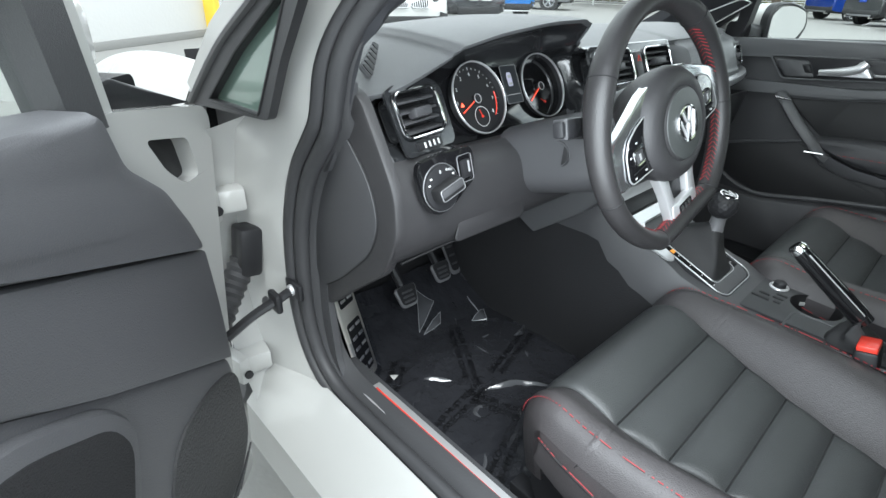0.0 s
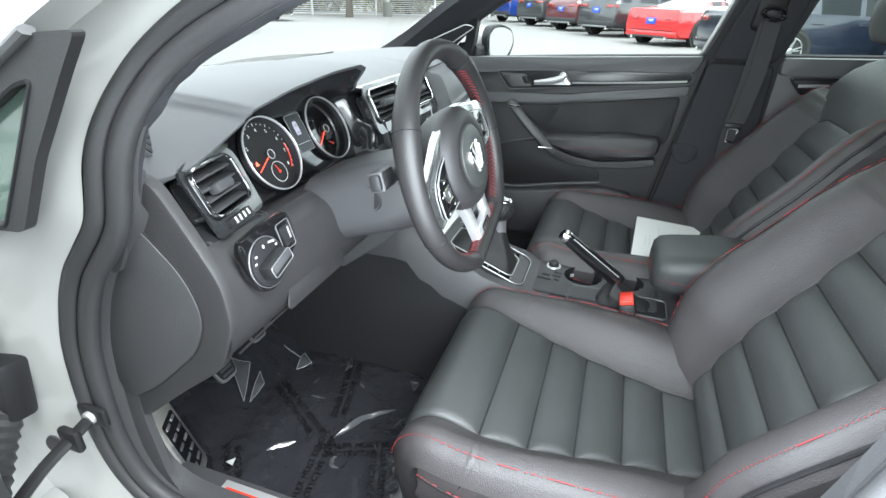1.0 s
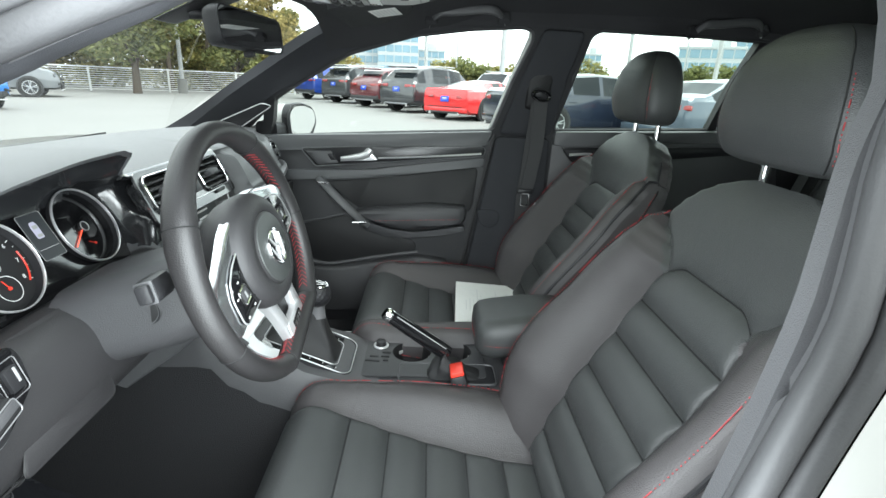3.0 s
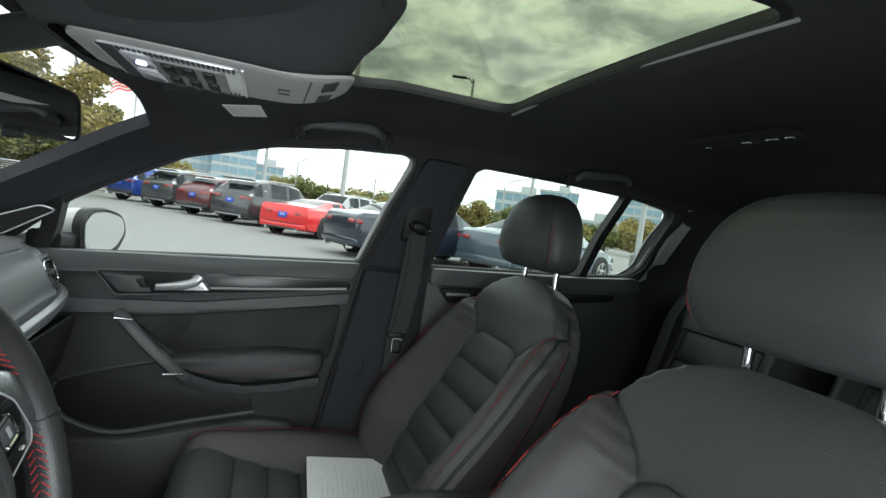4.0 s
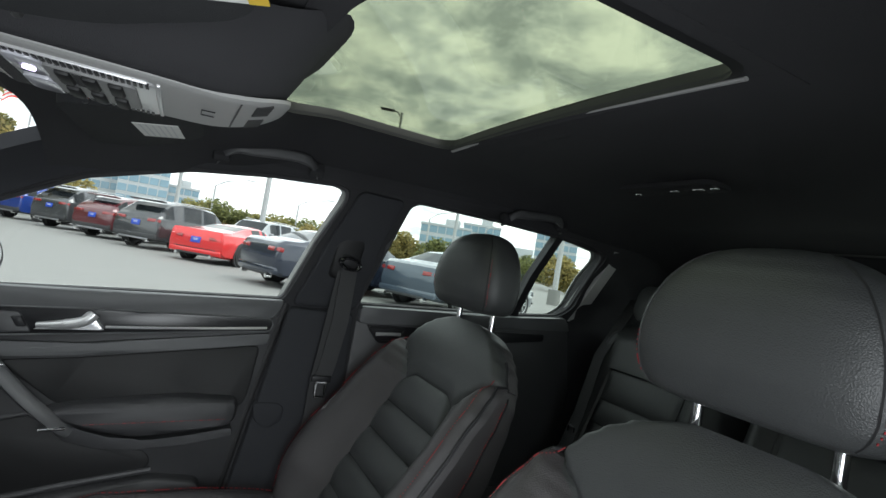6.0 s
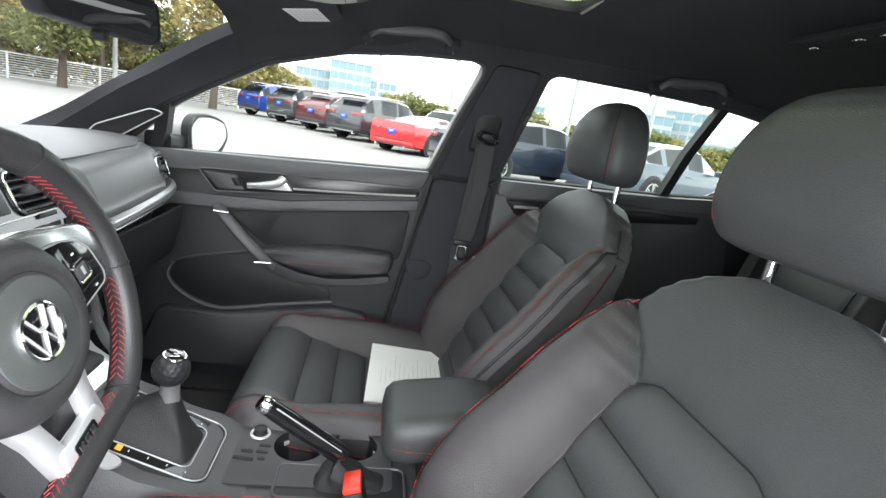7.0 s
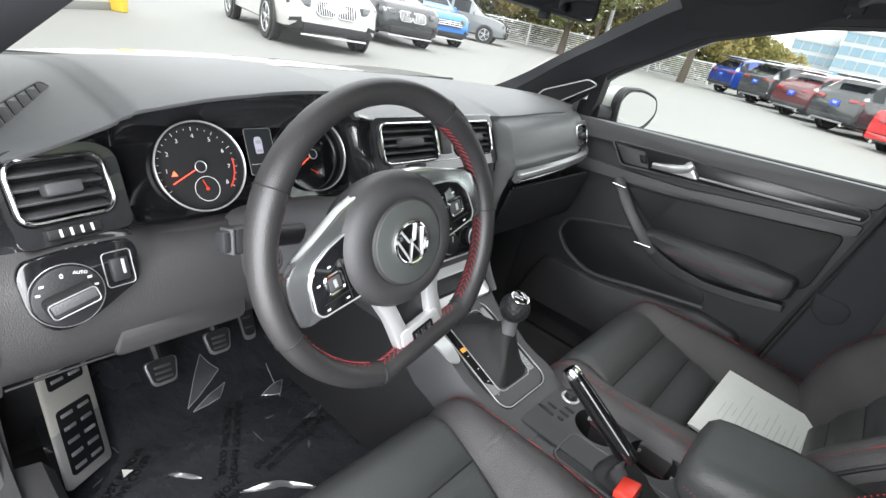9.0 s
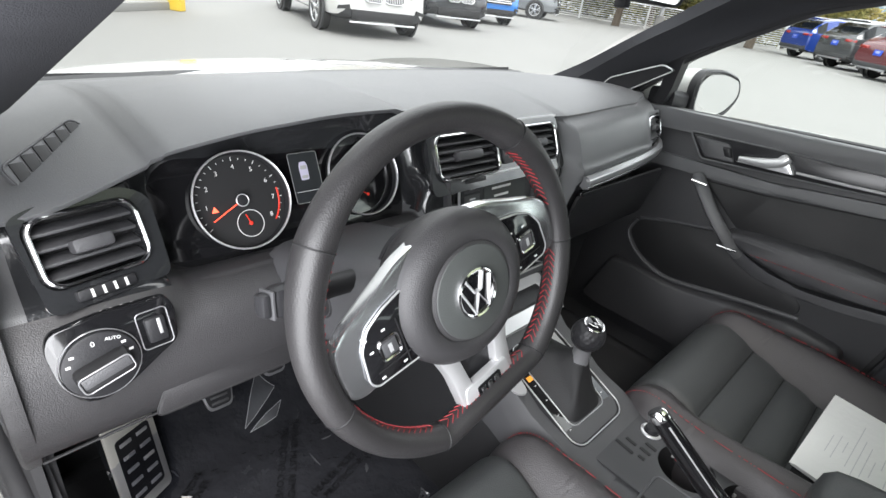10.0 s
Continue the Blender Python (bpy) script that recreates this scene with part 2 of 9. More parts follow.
def rrect(w, h, r, n=5):
    """A rounded rectangle about 0, 0."""
    out = []
    for cx, cy, a0 in ((w / 2 - r, h / 2 - r, 0), (-w / 2 + r, h / 2 - r, 90), (-w / 2 + r, -h / 2 + r, 180), (w / 2 - r, -h / 2 + r, 270)):
        for k in range(n + 1):
            a = radians(a0 + 90 * k / n)
            out.append((cx + r * math.cos(a), cy + r * math.sin(a)))
    return out


def round_poly(pts, r, n=4):
    """A polygon in the plane with its corners rounded by about r."""
    out = []
    m = len(pts)
    for i in range(m):
        p, q, s = (Vector(pts[(i + k) % m]).to_2d() for k in (-1, 0, 1))
        a, b = (p - q), (s - q)
        d = min(r, a.length * 0.45, b.length * 0.45)
        u, w = q + a.normalized() * d, q + b.normalized() * d
        for k in range(n + 1):
            t = k / n
            out.append(tuple(u * (1 - t) ** 2 + q * 2 * t * (1 - t) + w * t * t))
    return out


def slab(outline, depth, m=None, edge=0.0, steps=2):
    """An outline in the local xy-plane raised by depth along local z, with a rounded front edge, at the pose m."""
    m = m or Matrix.Identity(4)
    c = Vector((sum(p[0] for p in outline) / len(outline), sum(p[1] for p in outline) / len(outline)))
    span = max((Vector(p) - c).length for p in outline)
    rings = [[m @ V(x, y, 0) for x, y in outline]]
    for k in range(steps + 1):
        a = math.pi / 2 * k / steps
        inset = edge * (1 - math.cos(a)) if edge else 0
        z = depth - edge + edge * math.sin(a)
        pts = []
        for x, y in outline:
            d = Vector((x, y)) - c
            s = max(0.0, 1 - inset / max(d.length, 1e-6))
            pts.append(m @ V(c.x + d.x * s, c.y + d.y * s, z))
        rings.append(pts)
        if not edge:
            break
    return loft(rings)


def box(sx, sy, sz, m=None, r=0.0, steps=2):
    """A box about its centre with rounded edges."""
    bm = bmesh.new()
    bmesh.ops.create_cube(bm, size=1, matrix=Matrix.Diagonal((sx, sy, sz, 1)))
    if r:
        bmesh.ops.bevel(bm, geom=list(bm.edges), offset=min(r, 0.45 * min(sx, sy, sz)), segments=steps, profile=0.5, affect="EDGES")
    if m:
        bmesh.ops.transform(bm, matrix=m, verts=bm.verts)
    return bm


def disc(r, depth, m=None, n=32, edge=0.0):
    return slab([(r * math.cos(2 * math.pi * k / n), r * math.sin(2 * math.pi * k / n)) for k in range(n)], depth, m, edge)


def ring_band(r, w, h, m=None, n=48):
    """A ring of rounded section round local z."""
    rings = []
    for k in range(n + 1):
        a = 2 * math.pi * k / n
        rings.append([(m or Matrix.Identity(4)) @ V((r + w * math.cos(b)) * math.cos(a), (r + w * math.cos(b)) * math.sin(a), h * math.sin(b)) for b in [2 * math.pi * j / 8 for j in range(8)]])
    return loft(rings, True, False)


def frame_at(origin, xdir, ydir):
    """A pose whose local x and y run along the given ways."""
    x = Vector(xdir).normalized()
    z = x.cross(Vector(ydir)).normalized()
    y = z.cross(x)
    m = Matrix((x, y, z)).transposed().to_4x4()
    m.translation = origin
    return m


def join(*bms):
    me = bpy.data.meshes.new("tmp")
    out = bmesh.new()
    for b in bms:
        b.to_mesh(me)
        out.from_mesh(me)
        b.free()
    bpy.data.meshes.remove(me)
    return out


def sheet(outer, holes, place, thick):
    """A flat outline with holes, laid into space by place(u, v, w) and made thick along w."""
    from mathutils.geometry import tessellate_polygon
    loops = [[V(u, v, 0) for u, v in outer]] + [[V(u, v, 0) for u, v in h] for h in holes]
    tris = tessellate_polygon(loops)
    flat = [p for l in loops for p in l]
    bm = bmesh.new()
    lo = [bm.verts.new(place(p.x, p.y, 0)) for p in flat]
    hi = [bm.verts.new(place(p.x, p.y, thick)) for p in flat]
    for t in tris:
        for vs in (lo, hi):
            try:
                bm.faces.new([vs[i] for i in t])
            except ValueError:
                pass
    k = 0
    for l in loops:
        n = len(l)
        for i in range(n):
            a, b = k + i, k + (i + 1) % n
            try:
                bm.faces.new((lo[a], lo[b], hi[b], hi[a]))
            except ValueError:
                pass
        k += n
    return bm


def lerp(a, b, t):
    return a + (b - a) * t


def table(rows, x):
    """Smooth reading of rows (x, values...) at x."""
    if x <= rows[0][0]:
        return rows[0][1:]
    for a, b in zip(rows, rows[1:]):
        if x <= b[0]:
            t = (x - a[0]) / (b[0] - a[0])
            t = t * t * (3 - 2 * t)
            return tuple(lerp(p, q, t) for p, q in zip(a[1:], b[1:]))
    return rows[-1][1:]


def words(text, size, m, material, parent, name="lettering", align="CENTER"):
    """Raised lettering in the built-in font, as a mesh."""
    cu = bpy.data.curves.new(name, "FONT")
    cu.body, cu.size, cu.align_x, cu.align_y, cu.extrude, cu.resolution_u = text, size, align, "CENTER", 0.0002, 2
    tmp = bpy.data.objects.new("tmp", cu)
    scene.collection.objects.link(tmp)
    bpy.context.view_layer.update()
    me = bpy.data.meshes.new_from_object(tmp.evaluated_get(bpy.context.evaluated_depsgraph_get()))
    bpy.data.objects.remove(tmp)
    bm = bmesh.new()
    bm.from_mesh(me)
    bpy.data.meshes.remove(me)
    bmesh.ops.transform(bm, matrix=m, verts=bm.verts)
    return part(name, bm, material, parent, flat=True)

# ---- front seats ----
LEAN_BACK = radians(28)
EV = V(0, -math.sin(LEAN_BACK), math.cos(LEAN_BACK))
ED = V(0, math.cos(LEAN_BACK), math.sin(LEAN_BACK))
BACK_W = [(0.0, 0.238), (0.08, 0.260), (0.2, 0.268), (0.33, 0.264), (0.42, 0.254), (0.47, 0.243), (0.505, 0.228), (0.53, 0.211), (0.553, 0.188), (0.575, 0.158), (0.592, 0.122), (0.602, 0.085)]
BACK_I = [(0.0, 0.106), (0.1, 0.118), (0.2, 0.128), (0.33, 0.132), (0.39, 0.126), (0.418, 0.118), (0.44, 0.134), (0.465, 0.165), (0.49, 0.205), (0.505, 0.235), (0.63, 0.3)]
BACK_B = [(0.0, 0.050), (0.1, 0.082), (0.2, 0.078), (0.33, 0.064), (0.40, 0.055), (0.45, 0.043), (0.50, 0.022), (0.55, 0.006), (0.63, 0.0)]
BACK_C = [(0.0, 0.0), (0.15, 0.002), (0.3, -0.010), (0.45, -0.012), (0.55, 0.0), (0.63, -0.010)]
FLUTES = (0.050, 0.125, 0.200, 0.276, 0.350)


def eased(rows, x, h):
    """A table read with its corners rounded over a span h to either side."""
    return sum(table(rows, x + h * k / 3)[0] for k in range(-3, 4)) / 7


def yoke(x):
    return 0.436 - 0.020 * max(0.0, min(1, (abs(x) - 0.075) / 0.043)) ** 1.5


def puff(t):
    """A stuffed panel between two seams: 0 at the seams, 1 over the middle."""
    return max(0.0, 1 - abs(2 * min(1, max(0, t)) - 1) ** 2.6)


def back_depth(x, v):
    w, b, c = table(BACK_W, v)[0], eased(BACK_B, v, 0.045), eased(BACK_C, v, 0.03)
    i = min(table(BACK_I, v)[0], w)
    a = abs(x)
    d = c
    if a <= i:
        y = yoke(x)
        side = min(1, (i - a) / 0.020)
        if v < y:
            cuts = [0.0] + list(FLUTES) + [y]
            k = max(q for q in range(len(cuts) - 1) if v >= cuts[q])
            d += 0.0105 * puff((v - cuts[k]) / (cuts[k + 1] - cuts[k])) * (1 - (1 - side) ** 2) ** 0.5
        else:
            d += 0.009 * min(1, (v - y) / 0.030) ** 0.5 * (1 - (1 - side) ** 2) ** 0.5
    else:
        t = (a - i) / max(w - i, 1e-4)
        s = min(1, t / 0.70)
        d += b * s * s * (3 - 2 * s) + 0.007 * min(1, (a - i) / 0.018) ** 0.5
    edge = 0.036
    e = max(0.0, (a - (w - edge)) / edge)
    return d - 0.040 * (1 - math.sqrt(max(0.0, 1 - min(1, e) ** 2)))


def columns(i, w, n=44, m=18):
    """Stations across a seat: outer side, centre and other side, packed towards the two seams."""
    side = [w - (w - i) * (1 - (1 - k / m) ** 1.7) for k in range(m)]
    mid = [-i * math.sin(math.pi / 2 * (1 - 2 * k / n)) for k in range(n + 1)]
    return [-x for x in side] + mid + side[::-1]


def seat_base(cx):
    return V(cx, -0.42, 0.45)


def back_point(cx, x, v, lift=0.0):
    return seat_base(cx) + V(x, 0, 0) + EV * v + ED * (back_depth(x, v) + lift)


CUSH = [(-0.475, 0.425), (-0.40, 0.425), (-0.30, 0.432), (-0.20, 0.442), (-0.12, 0.455), (-0.06, 0.472), (-0.015, 0.486), (0.012, 0.482), (0.034, 0.462), (0.046, 0.430), (0.048, 0.385), (0.040, 0.335)]
CUSH_B = [(0.0, 0.055), (0.15, 0.068), (0.3, 0.060), (0.42, 0.034), (0.5, 0.010), (0.56, 0.0), (0.7, 0.0)]
CUSH_W = [(0.0, 0.235), (0.1, 0.258), (0.3, 0.268), (0.42, 0.266), (0.52, 0.250), (0.62, 0.235)]
CUSH_I = [(0.0, 0.088), (0.105, 0.100), (0.173, 0.114), (0.25, 0.132), (0.32, 0.151), (0.40, 0.167), (0.50, 0.172), (0.7, 0.172)]
CUSH_CUTS = (-0.076, -0.153, -0.226, -0.300, -0.370)


def cushion_line():
    pts = smooth_path([V(0, y, z) for y, z in CUSH], 22)
    for c in CUSH_CUTS:
        k = min(range(len(pts)), key=lambda q: abs(pts[q].y - c) + (1 if pts[q].z < 0.4 else 0))
        pts[k] = V(0, c, pts[k].z)
    run, out = 0.0, []
    for i, p in enumerate(pts):
        if i:
            run += (p - pts[i - 1]).length
        a, b = pts[max(i - 1, 0)], pts[min(i + 1, len(pts) - 1)]
        t = (b - a).normalized()
        out.append((run, p, V(0, -t.z, t.y)))
    return out


def cushion_height(x, run, y, z):
    w, b = eased(CUSH_W, run, 0.05), eased(CUSH_B, run, 0.06)
    a, i = abs(x), eased(CUSH_I, run, 0.03)
    d = 0.0
    if a <= i:
        side = min(1, (i - a) / 0.020)
        side = (1 - (1 - side) ** 2) ** 0.5
        cuts = [0.0] + list(CUSH_CUTS) + [-0.46]
        if z > 0.40 and y < 0.0:
            k = max([q for q in range(len(cuts) - 1) if y <= cuts[q]])
            lead = (y - cuts[k]) / (cuts[k + 1] - cuts[k])
            d += 0.0105 * (puff(lead) if k else 1 - max(0.0, 2 * lead - 1) ** 2.6) * side
        else:
            d += 0.0105 * side
    else:
        t = min(1, (a - i) / (w - i) / 0.6)
        d += b * t * t * (3 - 2 * t) + 0.006 * min(1, (a - i) / 0.018) ** 0.5
    edge = 0.05
    e = max(0.0, (a - (w - edge)) / edge)
    return d - 0.045 * (1 - math.sqrt(max(0.0, 1 - min(1, e) ** 2)))


def stitches(points, lift=0.0006, r=0.0008, dash=0.0046, gap=0.0014):
    """A row of short thread stitches along a line."""
    bm = bmesh.new()
    pts = [Vector(p) for p in points]
    pos, need, cur = 0.0, dash, None
    out = []
    acc = []
    for a, b in zip(pts, pts[1:]):
        n = max(1, int((b - a).length / 0.0018))
        acc += [a.lerp(b, k / n) for k in range(n)]
    run = 0.0
    seg = []
    for a, b in zip(acc, acc[1:]):
        run += (b - a).length
        if run % (dash + gap) < dash:
            seg.append(a)
        elif len(seg) > 1:
            out.append((seg[0], seg[-1]))
            seg = []
        else:
            seg = []
    for a, b in out:
        d = (b - a).normalized()
        s = d.cross(V(0.3, 0.2, 0.9)).normalized() * r
        u = d.cross(s).normalized() * r
        va = [bm.verts.new(a + q) for q in (s, u, -s, -u)]
        vb = [bm.verts.new(b + q) for q in (s, u, -s, -u)]
        for k in range(4):
            bm.faces.new((va[k], va[(k + 1) % 4], vb[(k + 1) % 4], vb[k]))
        bm.faces.new(va[::-1])
        bm.faces.new(vb)
    return bm


def regions(rows, kind_of):
    """Sort the quads of a grid into one bmesh per kind."""
    made, cache = {}, {}
    for r in range(len(rows) - 1):
        for c in range(len(rows[0]) - 1):
            k = kind_of(r, c)
            if k is None:
                continue
            bm = made.setdefault(k, bmesh.new())
            vs = []
            for rr, cc in ((r, c), (r, c + 1), (r + 1, c + 1), (r + 1, c)):
                key = (k, rr, cc)
                if key not in cache:
                    cache[key] = bm.verts.new(rows[rr][cc])
                vs.append(cache[key])
            bm.faces.new(vs)
    return made


def car_seat(cx, label):
    seat = thing("car_seat", (cx, -0.25, 0.21), label, "car seat", "front seats")
    # backrest
    vs = {round(0.602 * k / 100, 5) for k in range(101)}
    for f in FLUTES + (0.436,):
        vs = {v for v in vs if abs(v - f) > 0.0062} | {f + o for o in (-0.006, -0.0035, -0.0016, 0.0, 0.0016, 0.0035, 0.006)}
    vs = sorted(vs)
    mc, nc = 18, 44
    ns = 2 * mc + nc
    rows = []
    for v in vs:
        hat = max(0.0, 1 - abs(v - 0.436) / 0.060)
        pull = lambda x: v + (yoke(x) - 0.436) * hat
        w = table(BACK_W, v)[0]
        i = min(table(BACK_I, v)[0], w - 0.004)
        row = []
        for x in columns(i, w, nc, mc):
            q = pull(x) if abs(x) <= i else lerp(pull(i), v, (abs(x) - i) / (w - i))
            row.append(back_point(cx, x, q))
        o = seat_base(cx) + EV * v
        tk = 0.105 - 0.05 * (v / 0.602) ** 2
        back = [(w, -0.55 * tk), (w * 0.96, -0.85 * tk), (w * 0.85, -tk), (w * 0.4, -tk * 1.05), (-w * 0.4, -tk * 1.05), (-w * 0.85, -tk), (-w * 0.96, -0.85 * tk), (-w, -0.55 * tk)]
        row += [o + V(x, 0, 0) + ED * d for x, d in back] + [row[0]]
        rows.append(row)

    def kind_of(r, c):
        if c >= ns:
            return "back_shell"
        if mc <= c < mc + nc and (vs[r] + vs[r + 1]) / 2 < 0.52:
            return "insert" if (vs[r] + vs[r + 1]) / 2 < 0.436 else "shoulder_panel"
        if mc <= c < mc + nc:
            return "shoulder_panel"
        return "bolster_a" if c < mc else "bolster_b"

    made = regions(rows, kind_of)
    bm = made["back_shell"]
    top = [bm.verts.new(p) for p in rows[-1][:-1]]
    bm.faces.new(top)
    bot = [bm.verts.new(p) for p in rows[0][:-1]]
    bm.faces.new(bot)
    back = part("backrest", bm, LEATHER_SIDE, seat, "black leather seat back")
    part("insert", made["insert"], LEATHER, back, "black leather centre with stitched cross flutes")
    part("shoulder_panel", made["shoulder_panel"], LEATHER, back)
    part("side_bolster", made["bolster_a"], LEATHER_SIDE, back)
    part("side_bolster", made["bolster_b"], LEATHER_SIDE, back)
    for f in FLUTES:
        part("seam", tube([back_point(cx, x, f, 0.0002) for x in [(-1 + 2 * k / 24) * (table(BACK_I, f)[0] - 0.003) for k in range(25)]], 0.0016, 5), BLACK, back)
    part("seam", tube([back_point(cx, x, yoke(x), 0.0002) for x in [(-1 + 2 * k / 40) * 0.117 for k in range(41)]], 0.0016, 5), BLACK, back)
    for sgn in (-1, 1):
        part("seam", tube([back_point(cx, sgn * table(BACK_I, v)[0], v, 0.0002) for v in [0.01 + 0.495 * k / 90 for k in range(91)]], 0.0017, 5), BLACK, back)
    for sgn in (-1, 1):
        line = [back_point(cx, sgn * (table(BACK_W, v)[0] - 0.018), v, 0.0036) for v in [0.03 + 0.5 * k / 50 for k in range(51)]]
        part("stitching", stitches(line), RED, back, "red contrast stitching")
        if sgn < 0:
            flank_ = []
            for v in [0.03 + 0.46 * k / 50 for k in range(51)]:
                w = table(BACK_W, v)[0]
                tk = 0.105 - 0.05 * (v / 0.602) ** 2
                flank_.append(seat_base(cx) + V(-w - 0.0012, 0, 0) + EV * v + ED * lerp(back_depth(w, v), -0.55 * tk, 0.62))
            part("seam", tube(flank_, 0.0018, 5), BLACK, back)
            part("stitching", stitches([p + ED * 0.004 - V(0.0006, 0, 0) for p in flank_]), RED, back, "red contrast stitching")
        line = [back_point(cx, sgn * (table(BACK_W, v)[0] - 0.004), v, 0.0) + V(sgn * 0.002, 0, 0) for v in [0.02 + 0.53 * k / 50 for k in range(51)]]
        part("piping", tube(line, 0.0032, 6), DARK, back)
    # cushion
    line = cushion_line()
    rows, keep = [], []
    for run, p, n in line:
        w = eased(CUSH_W, run, 0.05)
        xs = columns(eased(CUSH_I, run, 0.03), w, nc, mc)
        row = [V(cx + x, p.y, p.z) + n * cushion_height(x, run, p.y, p.z) for x in xs]
        deep = 0.085 if p.z > 0.4 else 0.05
        row += [V(cx + x, p.y, p.z) - n * d for x, d in ((w, 0.05), (w * 0.98, deep), (w * 0.5, deep), (-w * 0.5, deep), (-w * 0.98, deep), (-w, 0.05))] + [row[0]]
        rows.append(row)
        keep.append(xs)

    def kind_c(r, c):
        if c >= ns:
            return "under"
        if mc <= c < mc + nc:
            return "insert"
        return "bolster_a" if c < mc else "bolster_b"

    made = regions(rows, kind_c)
    cushion = part("cushion", made["under"], LEATHER_SIDE, seat, "black leather seat cushion")
    part("insert", made["insert"], LEATHER, cushion, "black leather centre with stitched cross flutes")
    part("side_bolster", made["bolster_a"], LEATHER_SIDE, cushion)
    part("side_bolster", made["bolster_b"], LEATHER_SIDE, cushion)
    for cy in CUSH_CUTS:
        run, p, n = min(line, key=lambda q: abs(q[1].y - cy) + (1 if q[1].z < 0.4 else 0))
        part("seam", tube([V(cx + x, p.y, p.z) + n * (cushion_height(x, run, cy, p.z) + 0.0002) for x in [(-1 + 2 * k / 24) * (eased(CUSH_I, run, 0.03) - 0.003) for k in range(25)]], 0.0016, 5), BLACK, cushion)
    for sgn in (-1, 1):
        part("seam", tube([V(cx + sgn * eased(CUSH_I, run, 0.03), p.y, p.z) + n * (cushion_height(sgn * eased(CUSH_I, run, 0.03), run, p.y, p.z) + 0.0002) for run, p, n in line if 0.02 < run < 0.60], 0.0017, 5), BLACK, cushion)
    for sgn in (-1, 1):
        for off, lift in ((0.024, 0.0040),):
            ln = []
            for run, p, n in line:
                if 0.04 < run < 0.56:
                    x = sgn * (eased(CUSH_W, run, 0.05) - off)
                    ln.append(V(cx + x, p.y, p.z) + n * (cushion_height(x, run, p.y, p.z) + lift))
            part("stitching", stitches(ln), RED, cushion, "red contrast stitching")
    low = [V(cx - eased(CUSH_W, run, 0.05) - 0.0012, p.y, p.z) + n * lerp(cushion_height(eased(CUSH_W, run, 0.05), run, p.y, p.z), -0.05, 0.55) for run, p, n in line if 0.06 < run < 0.50]
    part("seam", tube(low, 0.0018, 5), BLACK, cushion)
    part("stitching", stitches([p + V(-0.0006, 0, 0.004) for p in low]), RED, cushion, "red contrast stitching")
    # plastic base with rails
    base = part("seat_base", slab([(y, z) for y, z in round_poly([(-0.47, 0.40), (-0.02, 0.385), (0.02, 0.33), (-0.02, 0.255), (-0.43, 0.255), (-0.50, 0.32)], 0.03)], 0.46, frame_at((cx - 0.23, 0, 0), (0, 1, 0), (0, 0, 1)), 0.02), DARK, seat)
    for sx in (-0.20, 0.20):
        part("seat_rail", box(0.035, 0.56, 0.045, pose(cx + sx, -0.22, 0.235), 0.004), DARK, seat)
    # headrest on two posts
    hb = V(cx, -0.722, 0.962)
    up = V(0, -0.02, 1.0).normalized()
    fw = V(0, 1.0, 0.02).normalized()
    rings = []
    hr = [(0.046, 0.078, 0.020, 0.0), (0.048, 0.102, 0.034, 0.0), (0.056, 0.122, 0.046, 0.002), (0.074, 0.135, 0.052, 0.004), (0.098, 0.139, 0.055, 0.006), (0.124, 0.138, 0.055, 0.006), (0.150, 0.132, 0.053, 0.005), (0.176, 0.120, 0.049, 0.003), (0.198, 0.103, 0.042, 0.0), (0.214, 0.080, 0.033, -0.003), (0.224, 0.052, 0.022, -0.005), (0.228, 0.020, 0.010, -0.006)]
    prof = smooth_path([V(q[0], q[1], q[2]) for q in hr], 6)
    for pq in prof:
        h, w, d = pq
        o = table(hr, h)[2]
        ring = []
        for j in range(60):
            a = 2 * math.pi * j / 60
            ca, sa = math.cos(a), math.sin(a)
            x = w * abs(ca) ** 0.48 * (1 if ca > 0 else -1)
            y = d * abs(sa) ** 0.62 * (1 if sa > 0 else -1)
            s = 0.0
            ring.append(hb + up * h + V(x, 0, 0) + fw * (y + o + 0.014 - s))
        rings.append(ring)

    def head_point(h, deg, lift):
        """A point on the padding at height h and angle deg round it."""
        i = min(range(len(prof)), key=lambda k: abs(prof[k].x - h))
        i = max(1, min(len(prof) - 2, i))
        b = prof[i - 1] if prof[i].x > h else prof[i + 1]
        q = prof[i].lerp(b, abs(h - prof[i].x) / max(1e-6, abs(b.x - prof[i].x)))
        ca, sa = math.cos(radians(deg)), math.sin(radians(deg))
        x = q.y * abs(ca) ** 0.48 * (1 if ca > 0 else -1)
        y = q.z * abs(sa) ** 0.62
        out = V(x / 0.13, 0, 0) + fw * (y / 0.05)
        return hb + up * h + V(x, 0, 0) + fw * (y + table(hr, h)[2] + 0.014) + out.normalized() * lift

    head = part("headrest", loft(rings), LEATHER, seat, "padded black leather headrest")
    for sgn in (-1, 1):
        side = 138 if sgn < 0 else 42
        part("seam", tube([head_point(h, side, 0.0002) for h in [0.054 + 0.166 * k / 50 for k in range(51)]], 0.0011, 5), BLACK, head)
        part("stitching", stitches([head_point(h, side + (5 if sgn < 0 else -5), 0.0010) for h in [0.062 + (0.11 if sgn < 0 else 0.06) * k / 30 for k in range(31)]], r=0.0008), RED, head, "red contrast stitching")
        post = part("post", tube([hb + V(sgn * 0.074, 0, 0) + up * q for q in (-0.03, 0.0, 0.03, 0.075)], 0.0068, 12), CHROME, seat, "chrome headrest post")
